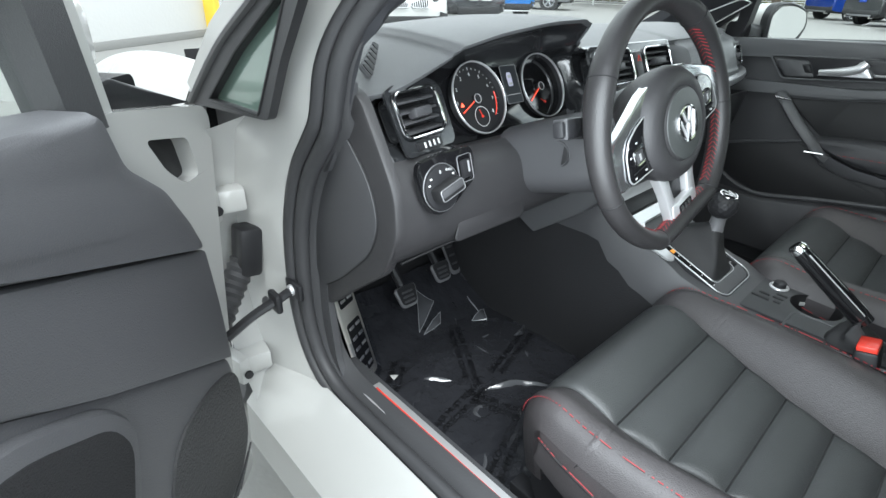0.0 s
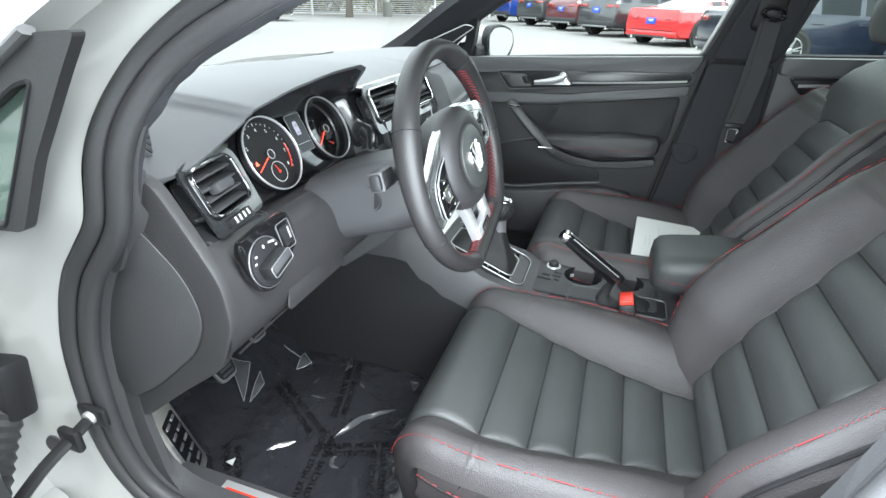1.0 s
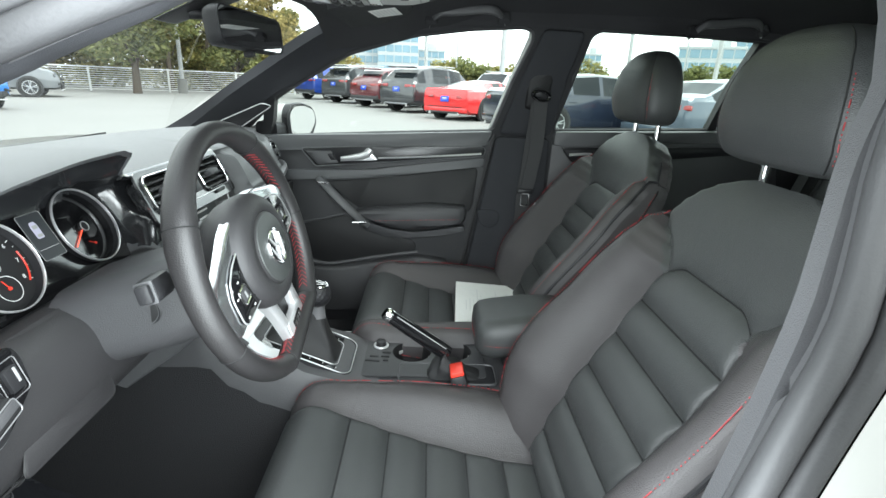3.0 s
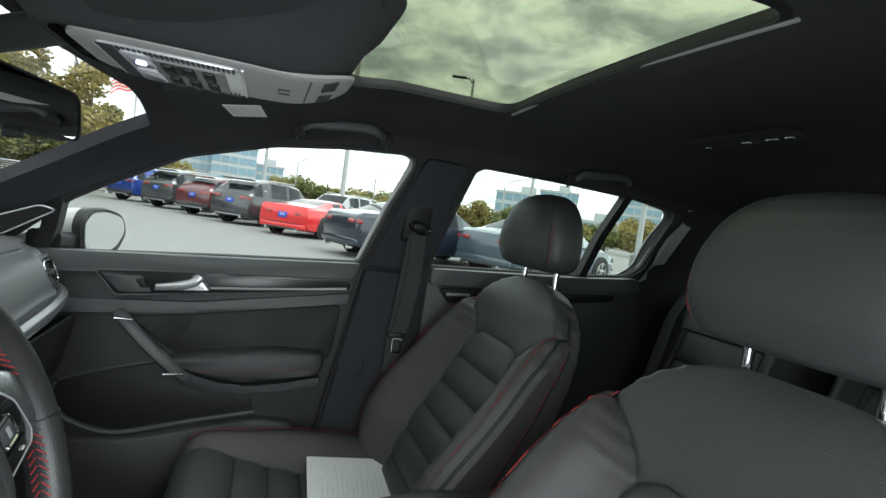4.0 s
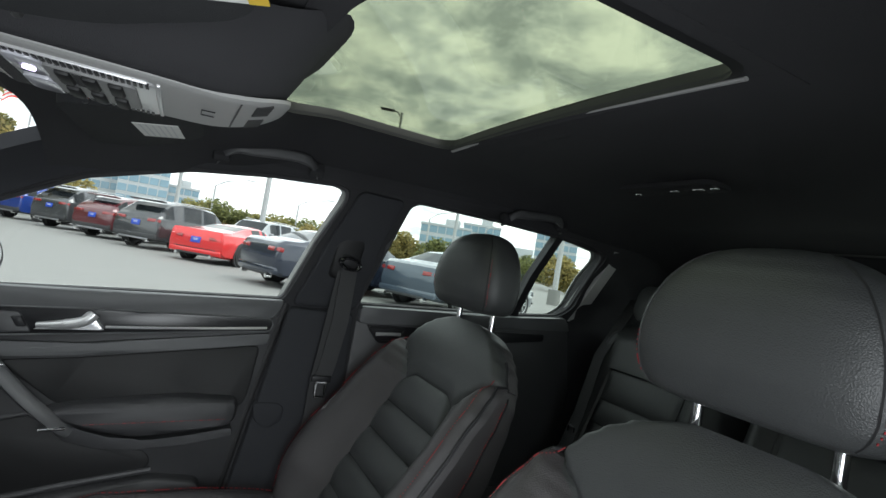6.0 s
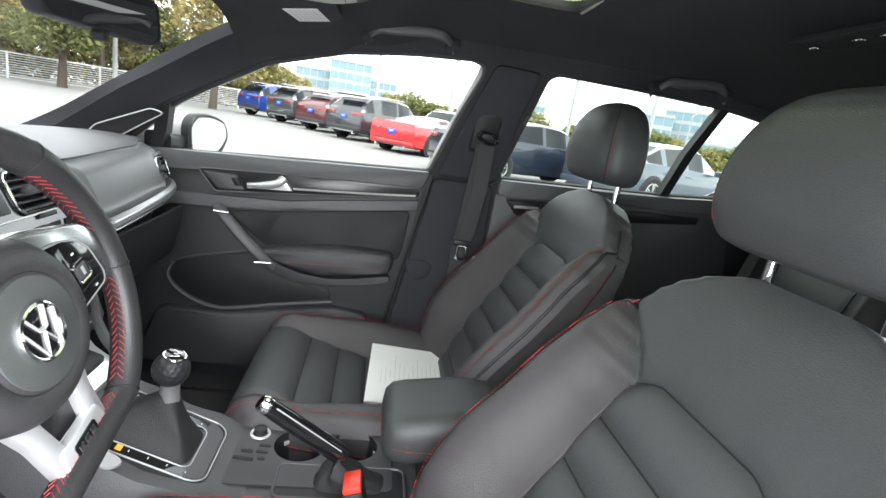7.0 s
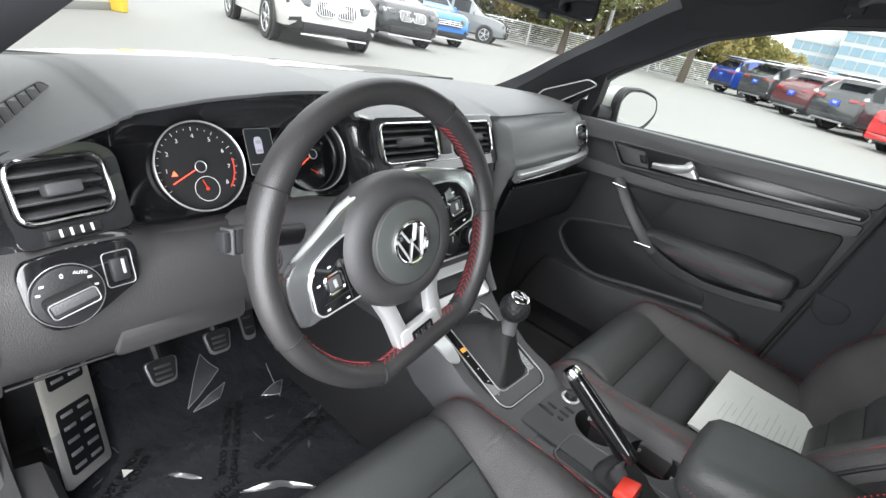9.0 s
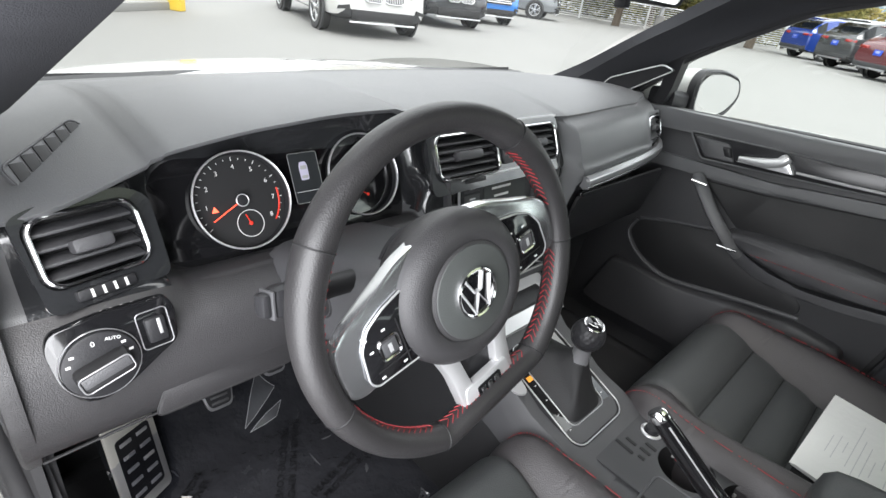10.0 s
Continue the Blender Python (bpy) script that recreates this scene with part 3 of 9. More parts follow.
        part("post_collar", disc(0.019, 0.010, frame_at(hb + V(sgn * 0.074, 0, 0) - up * 0.006, (1, 0, 0), fw) @ Matrix.Diagonal((1.25, 1, -1, 1)), 24, 0.003), DARK, seat)
    part("side_button", disc(0.012, 0.003, frame_at(hb + up * 0.085 + V(0.131, 0, 0), (0, 1, 0), (0, 0, 1)), 20, 0.001), DARK, head)
    return seat


driver_seat = car_seat(-0.35, "black leather driver seat with red stitching and tall bolsters")
tagged(driver_seat, "black leather driver seat with red stitching beside the open door")
passenger_seat = copy_thing(driver_seat, pose(0.36, -0.325, 0.222))
tagged(passenger_seat, "black leather passenger seat with red stitching, papers on its cushion")


def stalk_buckle():
    b = thing("seatbelt_buckle", (-0.083, -0.30, 0.40), "black seatbelt buckle with a bright red release button", "seatbelt buckle")
    m = pose(-0.083, -0.300, 0.468, -14, 4, 0)
    part("housing", box(0.056, 0.034, 0.110, m @ pose(0, 0, -0.006), 0.006), DARK, b)
    part("release_button", box(0.048, 0.029, 0.018, m @ pose(0, 0, 0.049), 0.003), REDPL, b, "red plastic release button")
    part("slot", box(0.020, 0.002, 0.022, m @ pose(0, -0.0155, -0.004), 0.0005), BLACK, b)
    part("stalk", tube([m @ V(0, 0, -0.045), m @ V(0, -0.01, -0.10), m @ V(0.01, -0.02, -0.15)], 0.010, 8), DARK, b)


stalk_buckle()

# papers on the passenger seat
papers = thing("paper_stack", (0.36, -0.40, 0.455), "white printed papers on a black folder on the passenger seat", "papers")
PM = Matrix.Translation((0.372, -0.425, 0.466)) @ Euler((radians(3), radians(-4), radians(-3))).to_matrix().to_4x4()
for k in range(5):
    part("sheet", box(0.262, 0.222, 0.0016, PM @ pose(0.002 * (k % 2), 0.003 * ((k * 7) % 3), 0.002 * k, 0, 0, 0.6 * (k - 2)), 0.0), PAPER, papers)
part("folder", box(0.275, 0.235, 0.004, PM @ pose(-0.016, -0.004, -0.006, 0, 0, 2), 0.001), DARK, papers, "black folder")
random.seed(4)
for k in range(15):
    part("printed_line", box(random.uniform(0.03, 0.15), 0.0014, 0.0002, PM @ pose(random.uniform(-0.03, 0.02), 0.085 - 0.0115 * k, 0.0098), 0.0), GREYINK, papers)

# ---- rear bench ----
bench = thing("rear_bench", (0, -1.45, 0.30), "black leather rear bench seat with low headrests", "car seat")


def bench_point(x, x0, x1, v):
    t = (x - x0) / (x1 - x0)
    e = min(t, 1 - t) * (x1 - x0)
    d = -0.075 * (1 - min(1, e / 0.085)) ** 2 + 0.022 * math.exp(-((e - 0.075) / 0.035) ** 2)
    d -= 0.055 * max(0, (v - 0.56) / 0.075) ** 2
    inner = e > 0.12 and v < 0.465
    if inner:
        cuts = (0.0, 0.115, 0.195, 0.275, 0.355, 0.465)
        k = max(q for q in range(5) if v >= cuts[q])
        d += 0.008 * puff((v - cuts[k]) / (cuts[k + 1] - cuts[k])) * min(1, (e - 0.12) / 0.02) - 0.008
    drop = 0.10 * max(0.0, 1 - e / 0.10) ** 2 * (v / 0.63)
    return V(x, -1.30 - 0.36 * v + d, 0.45 + 0.90 * v - drop)


def bench_back(x0, x1, parent):
    vs_ = [0.63 * k / 126 for k in range(127)]
    xs_ = [lerp(x0, x1, k / 80) for k in range(81)]
    rows = []
    for v in vs_:
        row = [bench_point(x, x0, x1, v) for x in xs_]
        row += [V(x1, row[-1].y - 0.10, row[-1].z), V(x0, row[0].y - 0.10, row[0].z), row[0]]
        rows.append(row)
    b = part("backrest", regions(rows, lambda r, c: 0)[0], LEATHER, parent, "black leather back with stitched flutes")
    for v in (0.115, 0.195, 0.275, 0.355, 0.465):
        part("seam", tube([bench_point(lerp(x0 + 0.122, x1 - 0.122, k / 20), x0, x1, v + 0.0005) + V(0, 0.001, 0) for k in range(21)], 0.0018, 5), BLACK, b)
    for x in (x0 + 0.12, x1 - 0.12):
        part("seam", tube([bench_point(x, x0, x1, 0.465 * k / 24) + V(0, 0.001, 0) for k in range(25)], 0.0018, 5), BLACK, b)
    return b


bench_back(-0.665, 0.13, bench)
bench_back(0.14, 0.665, bench)
part("cushion", slab(rrect(1.24, 0.5, 0.06), 0.17, pose(0, -1.08, 0.31), 0.04, 4), LEATHER, bench)
for x in (-0.42, 0.0, 0.43):
    hm = frame_at((x, -1.575, 1.088), (1, 0, 0), (0, -0.25, 0.97))
    part("headrest", loft([[hm @ V(a * s, b * s, z) for a, b in rrect(0.255, 0.128, 0.045, 6)] for s, z in ((0.80, -0.042), (0.94, -0.036), (1.0, -0.020), (1.0, 0.020), (0.95, 0.036), (0.82, 0.043))]), LEATHER, bench, "low padded black headrest")
    for sx in (-0.06, 0.06):
        part("post", tube([(x + sx, -1.545, 0.98), (x + sx, -1.565, 1.05)], 0.006, 8), CHROME, bench)

# ---- dashboard ----
# rows: x, then y and z of each point of the section, from the windscreen over the top and down
def section(lip, back_top, back_low, ledge_in, ledge, face_top, face_low, under, deep, top=0.957, glass_y=0.66):
    return (glass_y + 0.10, 0.905, glass_y, 0.926, 0.45, top, *lip, lip[0] + 0.004, lip[1] - 0.012, *back_top, *back_low, *ledge_in, *ledge, *face_top, *face_low, *under, *deep)


def driver_cut(lip, top):
    return section(lip, (0.362, lip[1] - 0.030), (0.300, 0.795), (0.268, 0.812), (0.236, 0.813), (0.202, 0.795), (0.188, 0.725), (0.212, 0.672), (0.46, 0.60), top)


def vent_cut(lip, top):
    return section(lip, (0.322, lip[1] - 0.030), (0.285, 0.840), (0.240, 0.828), (0.236, 0.822), (0.202, 0.795), (0.188, 0.725), (0.212, 0.672), (0.46, 0.60), top)


def stack_cut(top):
    return section((0.284, 0.935), (0.320, 0.920), (0.295, 0.868), (0.252, 0.860), (0.244, 0.800), (0.232, 0.750), (0.214, 0.700), (0.190, 0.640), (0.35, 0.52), top)


def glove_cut(top, gy=0.66, dy=0.0):
    return section((0.272 + dy, 0.938), (0.240 + dy, 0.915), (0.220 + dy, 0.872), (0.212 + dy, 0.850), (0.204 + dy, 0.846), (0.205 + dy, 0.812), (0.232 + dy, 0.795), (0.262 + dy, 0.640), (0.46, 0.60), top, gy)


DASH_CUTS = [
    (-0.712, *vent_cut((0.292, 0.905), 0.912)),
    (-0.700, *vent_cut((0.272, 0.906), 0.920)),
    (-0.660, *vent_cut((0.260, 0.910), 0.926)),
    (-0.600, *vent_cut((0.256, 0.932), 0.942)),
    (-0.560, *vent_cut((0.250, 0.953), 0.962)),
    (-0.545, *driver_cut((0.248, 0.963), 0.976)),
    (-0.450, *driver_cut((0.238, 0.981), 0.983)),
    (-0.360, *driver_cut((0.228, 0.992), 0.988)),
    (-0.290, *driver_cut((0.222, 0.994), 0.986)),
    (-0.265, *driver_cut((0.224, 0.988), 0.978)),
    (-0.245, *driver_cut((0.255, 0.955), 0.966)),
    (-0.205, *driver_cut((0.282, 0.940), 0.960)),
    (-0.175, *stack_cut(0.957)),
    (0.165, *stack_cut(0.957)),
    (0.185, *glove_cut(0.957)),
    (0.500, *glove_cut(0.955, 0.66, 0.024)),
    (0.640, *glove_cut(0.945, 0.62, 0.066)),
    (0.700, *glove_cut(0.930, 0.60, 0.100)),
    (0.718, *glove_cut(0.920, 0.58, 0.120)),
]


def dash_row(x):
    c = table(DASH_CUTS, x)
    bow = 0.07 * (1 - (x / 0.7) ** 2)
    pts = [V(x, c[i], c[i + 1]) for i in range(0, len(c), 2)]
    pts[0].y += bow
    pts[1].y += bow
    return pts


def soften(p, keep=()):
    """A rounded copy of a section: corners cut twice but for those kept."""
    for _ in range(2):
        out = [p[0]]
        for i in range(len(p) - 1):
            out += [p[i].lerp(p[i + 1], 0.22), p[i].lerp(p[i + 1], 0.78)]
        out.append(p[-1])
        p = out
    return p


dash = thing("dashboard", (0, 0.4, 0.60), "dark grey soft-touch dashboard with hooded instruments and chrome-framed vents", "dashboard")
rows = []
xs = sorted({round(-0.712 + 1.43 * k / 130, 4) for k in range(131)} | {round(-0.30 + 0.0025 * k, 4) for k in range(50)} | {-0.56, -0.545, -0.175, 0.165, 0.185})
for x in xs:
    rows.append(soften(dash_row(x)))
# even out the top and its lip along the hood
left = [k for k, x in enumerate(xs) if x < -0.285]
for _ in range(10):
    for i in range(1, 36):
        old = [rows[k][i].copy() for k in left]
        for j in range(1, len(left) - 1):
            q = (old[j - 1] + old[j] * 2 + old[j + 1]) / 4
            rows[left[j]][i] = V(old[j].x, q.y, q.z)


def under_hood(r, c):
    """The glossy band below the lip, from the outer vent to the centre stack."""
    p = (rows[r][c] + rows[r + 1][c + 1]) / 2
    if p.x < -0.2:
        return "band" if p.x > -0.676 and 16 < c < (33 if p.x < -0.553 else 25) else "low" if c >= (33 if p.x < -0.553 else 25) else "body"
    # passenger dash below the strip takes a darker plastic for its shade
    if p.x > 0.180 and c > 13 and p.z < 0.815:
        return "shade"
    lip = max(q.z for q in rows[r][10:16])
    return "band" if p.x < 0.168 and c > 13 and 0.818 < p.z < lip - 0.008 else "body"


made = regions(rows, under_hood)
part("dash_body", made["body"], DASH, dash, sharp=55)
part("glove_panel", made["shade"], DARK, dash, "lower dash below the passenger trim strip, shade put in its colour", sharp=55)
part("knee_panel", made["low"], LOWER, dash, "hard plastic below the instruments, shade put in its colour", sharp=55)
part("instrument_band", made["band"], CARBON, dash, "dark glossy trim band below the hood", sharp=55)

# side end of the dash beside the open door, with its oval cover
END = round_poly([(0.315, 0.918), (0.262, 0.912), (0.222, 0.850), (0.190, 0.795), (0.186, 0.735), (0.215, 0.668), (0.30, 0.60), (0.375, 0.535), (0.43, 0.535), (0.435, 0.66), (0.42, 0.76), (0.385, 0.85)], 0.02)
part("end_panel", slab(END, 0.016, frame_at((-0.700, 0, 0), (0, 1, 0), (0, 0, 1)) @ Matrix.Diagonal((1, 1, -1, 1)), 0.006), LOWER, dash)
COVER = round_poly([(0.365, 0.885), (0.30, 0.862), (0.240, 0.800), (0.222, 0.745), (0.245, 0.690), (0.33, 0.610), (0.385, 0.572), (0.405, 0.60), (0.400, 0.75), (0.392, 0.83)], 0.035)
part("end_cover", slab(COVER, 0.005, frame_at((-0.7145, 0, 0), (0, 1, 0), (0, 0, 1)) @ Matrix.Diagonal((1, 1, -1, 1)), 0.003), TRIM, dash, "oval side cover")
part("cover_gap", tube([V(-0.7162, y, z) for y, z in COVER], 0.0017, 6, True), BLACK, dash)


def air_vent(m, w, h, slats, parent, tall=0.020):
    """A vent: chrome frame, dark throat, slats and a middle tab, in the local xy-plane of m."""
    v = part("air_vent", loft([[m @ V(x, y, z) for x, y in rrect(w * s, h * s, 0.016 * s)] for s, z in ((1.07, -0.008), (1.05, 0.001), (1.0, 0.003), (0.97, -0.03))], True, False), CARBON, parent, "black vent with chrome frame")
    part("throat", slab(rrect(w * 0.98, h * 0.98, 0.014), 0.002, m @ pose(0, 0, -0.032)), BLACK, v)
    part("chrome_frame", tube([m @ V(x, y, 0.003) for x, y in rrect(w, h, 0.015, 6)], 0.0022, 8, True), CHROME, v)
    for k in range(slats):
        y = -h / 2 + h * (k + 0.75) / (slats + 0.5)
        part("slat", box(w * 0.95, 0.0035, tall, m @ pose(0, y, -0.011, 24, 0, 0), 0.0012), TRIM, v)
    part("tab", box(w * 0.40, h * 0.22, 0.018, m @ pose(0, 0, 0.001), 0.004), TRIM, v)
    return v


LV = frame_at((-0.616, 0.255, 0.877), (0.98, 0.18, 0.01), (0.07, 0.45, 0.89)) @ pose(0, 0, -0.003)
air_vent(LV, 0.090, 0.064, 4, dash)
part("thumbwheel_strip", box(0.052, 0.011, 0.006, LV @ pose(-0.002, -0.045, 0.001), 0.002), DARK, dash)
for k in range(4):
    part("tick", box(0.0022, 0.008, 0.003, LV @ pose(-0.016 + 0.010 * k, -0.045, 0.004), 0.0), LETTER, dash)
# dark glossy panel round the left vent
part("vent_panel", sheet(round_poly([(-0.056, 0.036), (-0.036, 0.043), (0.042, 0.045), (0.064, 0.030), (0.060, -0.054), (-0.052, -0.056)], 0.012), [rrect(0.098, 0.070, 0.016)], lambda x, y, w: LV @ V(x, y, w - 0.005), 0.004), CARBON, dash, "glossy dark trim round the vent")
# small demister slot at the outer end
AV = frame_at((-0.620, 0.360, 0.9300), (0.70, 0.68, 0.22), (-0.60, 0.45, 0.64))
av = part("demister", slab(round_poly([(-0.060, -0.016), (0.059, -0.014), (0.053, 0.015), (-0.052, 0.016)], 0.008), 0.004, AV, 0.001), DASH, dash)
part("demister_rim", tube([AV @ V(x, y, 0.0042) for x, y in round_poly([(-0.058, -0.0145), (0.057, -0.0125), (0.051, 0.0135), (-0.050, 0.0145)], 0.008)], 0.0014, 6, True), TRIM, av)
for k in range(6):
    part("slot", box(0.0125, 0.0225, 0.002, AV @ pose(-0.042 + 0.0165 * k, 0, 0.0047, 0, 0, -26), 0.0005), BLACK, av)

# light switch panel
LS = frame_at((-0.616, 0.191, 0.795), (0.995, 0.02, 0.06), (0.0, 0.24, 0.97))
sw = part("switch_panel", slab(round_poly([(-0.060, 0.024), (-0.053, 0.038), (-0.011, 0.042), (0.042, 0.039), (0.047, 0.026), (0.043, -0.008), (0.029, -0.015), (-0.006, -0.034), (-0.031, -0.040), (-0.047, -0.034), (-0.058, -0.012)], 0.010), 0.010, LS @ pose(0, 0, -0.004), 0.002), PIANO, dash, "glossy black light switch panel")
RS = LS @ pose(-0.024, -0.003, 0.0)
part("switch_bezel", ring_band(0.0325, 0.0006, 0.0010, RS @ pose(0, 0, 0.0068)), MIDSILVER, sw)
part("rotary_switch", disc(0.031, 0.008, RS @ pose(0, 0, 0.003), 40, 0.002), DARK, sw, "black rotary light switch")
kn = part("switch_knob", box(0.046, 0.020, 0.024, RS @ pose(0.0, -0.002, 0.017, 0, 0, 12), 0.005), BLACK, sw)
part("knob_face", box(0.040, 0.010, 0.002, RS @ pose(0.0, 0.000, 0.0292, 0, 0, 12), 0.001), TRIM, kn, "grey bar on the knob")
part("knob_edge", tube([RS @ pose(0.0, -0.002, 0.028, 0, 0, 12) @ V(x, y, 0.0012) for x, y in rrect(0.043, 0.016, 0.004)], 0.0007, 6, True), MIDSILVER, kn)
part("dimmer_wheel", box(0.018, 0.026, 0.008, LS @ pose(0.026, 0.010, 0.006), 0.003), DARK, sw)
part("dimmer_tick", box(0.003, 0.016, 0.002, LS @ pose(0.029, 0.013, 0.0098), 0.0005), SATIN, sw)
part("dimmer_frame", tube([LS @ pose(0.025, 0.011, 0.006) @ V(x, y, 0.001) for x, y in rrect(0.027, 0.038, 0.004)], 0.0006, 6, True), MIDSILVER, sw)
words("0", 0.007, RS @ pose(-0.002, 0.022, 0.0115), LETTER, sw)
words("AUTO", 0.0045, RS @ pose(0.014, 0.0215, 0.0115, 0, 0, -14), LETTER, sw)
for a in (160, 140, 35, 12):
    part("switch_mark", box(0.0038, 0.0022, 0.0003, RS @ pose(0.0255 * math.cos(radians(a)), 0.0255 * math.sin(radians(a)), 0.0112), 0.0), LETTER, sw)

# lower knee panel seams
part("knee_seam", tube([V(-0.700, 0.196, 0.690), V(-0.62, 0.2005, 0.690), V(-0.52, 0.2005, 0.690), V(-0.45, 0.2005, 0.690)], 0.0016, 6), BLACK, dash)
part("storage_lid", slab(round_poly([(-0.075, -0.022), (0.085, -0.022), (0.085, 0.020), (-0.055, 0.020)], 0.012), 0.002, frame_at((-0.53, 0.1935, 0.717), (1, 0, 0), (0, 0.17, 0.98)), 0.0008), LOWER, dash)
part("lid_gap", tube([frame_at((-0.53, 0.1925, 0.717), (1, 0, 0), (0, 0.17, 0.98)) @ V(x, y, 0) for x, y in round_poly([(-0.075, -0.022), (0.085, -0.022), (0.085, 0.020), (-0.055, 0.020)], 0.012)], 0.0012, 5, True), BLACK, dash)
part("ledge_trim", slab(round_poly([(-0.53, 0.0), (-0.20, 0.0), (-0.20, 0.018), (-0.53, 0.020)], 0.006), 0.003, frame_at((0, 0.238, 0.8115), (1, 0, 0), (0, -0.92, -0.35)) @ pose(0, -0.006, 0), 0.001), LOWER, dash)

# ---- instruments ----
cluster = thing("instrument_cluster", (-0.37, 0.32, 0.80), "black instrument cluster with two chrome-ringed dials and red needles", "instrument cluster")
DIALTILT = radians(27)
DY = V(0, math.sin(DIALTILT), math.cos(DIALTILT))
part("backing", slab(rrect(0.375, 0.190, 0.05, 8), 0.003, frame_at((-0.372, 0.3240, 0.866), (1, 0, 0), DY), 0.001), PIANO, cluster, "glossy black cluster face")


def dial(cx, numbers, red_from, needle, small):
    m = frame_at((cx, 0.303 + max(0, cx + 0.36) * 0.12, 0.868), (1, 0, 0), DY) @ Matrix.Diagonal((0.95, 0.95, 1, 1))
    d = part("dial", disc(0.060, 0.002, m @ pose(0, 0, -0.010), 56), BLACK, cluster, "round black dial with white numerals")
    part("chrome_ring", ring_band(0.0625, 0.0013, 0.0025, m @ pose(0, 0, 0.004)), SATIN, d)
    part("dial_wall", loft([[m @ V(r * math.cos(a), r * math.sin(a), z) for a in [2 * math.pi * k / 56 for k in range(56)]] for r, z in ((0.064, 0.003), (0.060, -0.010))], True, False), DARK, d)
    n = len(numbers)
    for k, s in enumerate(numbers):
        a = radians(214 - 248 * k / (n - 1))
        if s:
            words(s, 0.0085 if len(s) < 2 else 0.006, m @ pose(0.044 * math.cos(a), 0.044 * math.sin(a), -0.0072), LETTER, d)
    bars = bmesh.new()
    for k in range(0, 25):
        a = 214 - 248 * k / 24
        q = box(0.0050 if k % 3 == 0 else 0.0022, 0.0008, 0.0004, m @ pose(0.054 * math.cos(radians(a)), 0.054 * math.sin(radians(a)), -0.0076, 0, 0, a), 0.0)
        bars = join(bars, q)
    part("scale", bars, LETTER, d)
    if red_from is not None:
        arc = [m @ V(0.052 * math.cos(radians(a)), 0.052 * math.sin(radians(a)), -0.0073) for a in [red_from - 6 * k for k in range(9)]]
        part("red_zone", tube(arc, 0.0011, 6), REDPL, d)
    part("needle", box(0.046, 0.0013, 0.0010, m @ pose(0, 0, -0.004, 0, 0, needle) @ pose(0.022, 0, 0), 0.0), glow_mat("lit_red", (0.9, 0.08, 0.04), 0.6), d, "red needle")
    part("needle_hub", disc(0.008, 0.006, m @ pose(0, 0, -0.007), 24, 0.002), DARK, d)
    part("hub_ring", ring_band(0.0078, 0.0007, 0.0008, m @ pose(0, 0, -0.001), 24), SATIN, d)
    g = m @ pose(0.006, -0.031, -0.007)
    part("small_gauge", ring_band(0.0175, 0.0005, 0.0003, g, 32), LETTER, d)
    part("small_needle", box(0.015, 0.0012, 0.0008, g @ pose(0, 0, 0.001, 0, 0, small) @ pose(0.006, 0, 0), 0.0), REDPL, d)
    part("small_hub", disc(0.0025, 0.002, g, 16, 0.0008), REDPL, d)


dial(-0.449, ["", "1", "2", "3", "4", "5", "6", "7", "8"], 10, 207, 110)
dial(-0.262, ["", "20", "40", "60", "80", "100", "120", "140", "160"], None, 214, 150)
SC = frame_at((-0.358, 0.311, 0.880), (1, 0, 0), DY)
part("centre_display", slab(rrect(0.042, 0.066, 0.003), 0.001, SC), mat("screen_grey", (0.018, 0.020, 0.024), 0.3), cluster)
part("display_edge", tube([SC @ V(x, y, 0.001) for x, y in rrect(0.042, 0.066, 0.003)], 0.0003, 5, True), GREYPL, cluster)
part("display_line", box(0.036, 0.0006, 0.0004, SC @ pose(0, -0.018, 0.0012), 0.0), LETTER, cluster)
LILAC = mat("display_lilac", (0.50, 0.48, 0.60), 0.4)
part("display_car", slab(round_poly([(-0.0058, -0.012), (0.0058, -0.012), (0.0062, 0.006), (0.0042, 0.012), (-0.0042, 0.012), (-0.0062, 0.006)], 0.002), 0.0006, SC @ pose(-0.002, 0.009, 0.001)), LILAC, cluster, "lilac car outline on the display")
for y, h in ((0.0135, 0.005), (0.001, 0.004)):
    part("display_window", slab(rrect(0.0085, h, 0.001), 0.0004, SC @ pose(-0.002, y, 0.0017)), GREYPL, cluster)
part("warning_mark", slab([(-0.004, -0.003), (0.004, -0.003), (0, 0.004)], 0.0006, frame_at((-0.449, 0.303, 0.868), (1, 0, 0), DY) @ pose(-0.033, -0.006, -0.0072)), glow_mat("lit_lamp", (0.95, 0.1, 0.05), 1.0), cluster)

# ---- centre stack ----
stack = thing("centre_stack", (0, 0.24, 0.62), "centre stack with two vents, hazard button, radio and climate knobs", "dashboard controls")
CV = frame_at((-0.005, 0.2645, 0.893), (1, 0.0, 0), (0, 0.44, 0.90))
part("surround", sheet(round_poly([(-0.178, -0.055), (0.171, -0.055), (0.164, 0.045), (-0.172, 0.045)], 0.014), [[(x - 0.091, y) for x, y in rrect(0.148, 0.073, 0.016)], [(x + 0.093, y) for x, y in rrect(0.123, 0.070, 0.016)]], lambda x, y, w: CV @ V(x, y, w - 0.004), 0.005), CARBON, stack, "glossy black vent surround")
air_vent(CV @ pose(-0.091, 0, 0.002), 0.140, 0.068, 5, stack)
air_vent(CV @ pose(0.093, 0, 0.002), 0.116, 0.065, 5, stack)
part("hazard_button", box(0.026, 0.052, 0.006, CV @ pose(0.0045, 0, 0.003), 0.003), TRIM, stack, "hazard warning button")
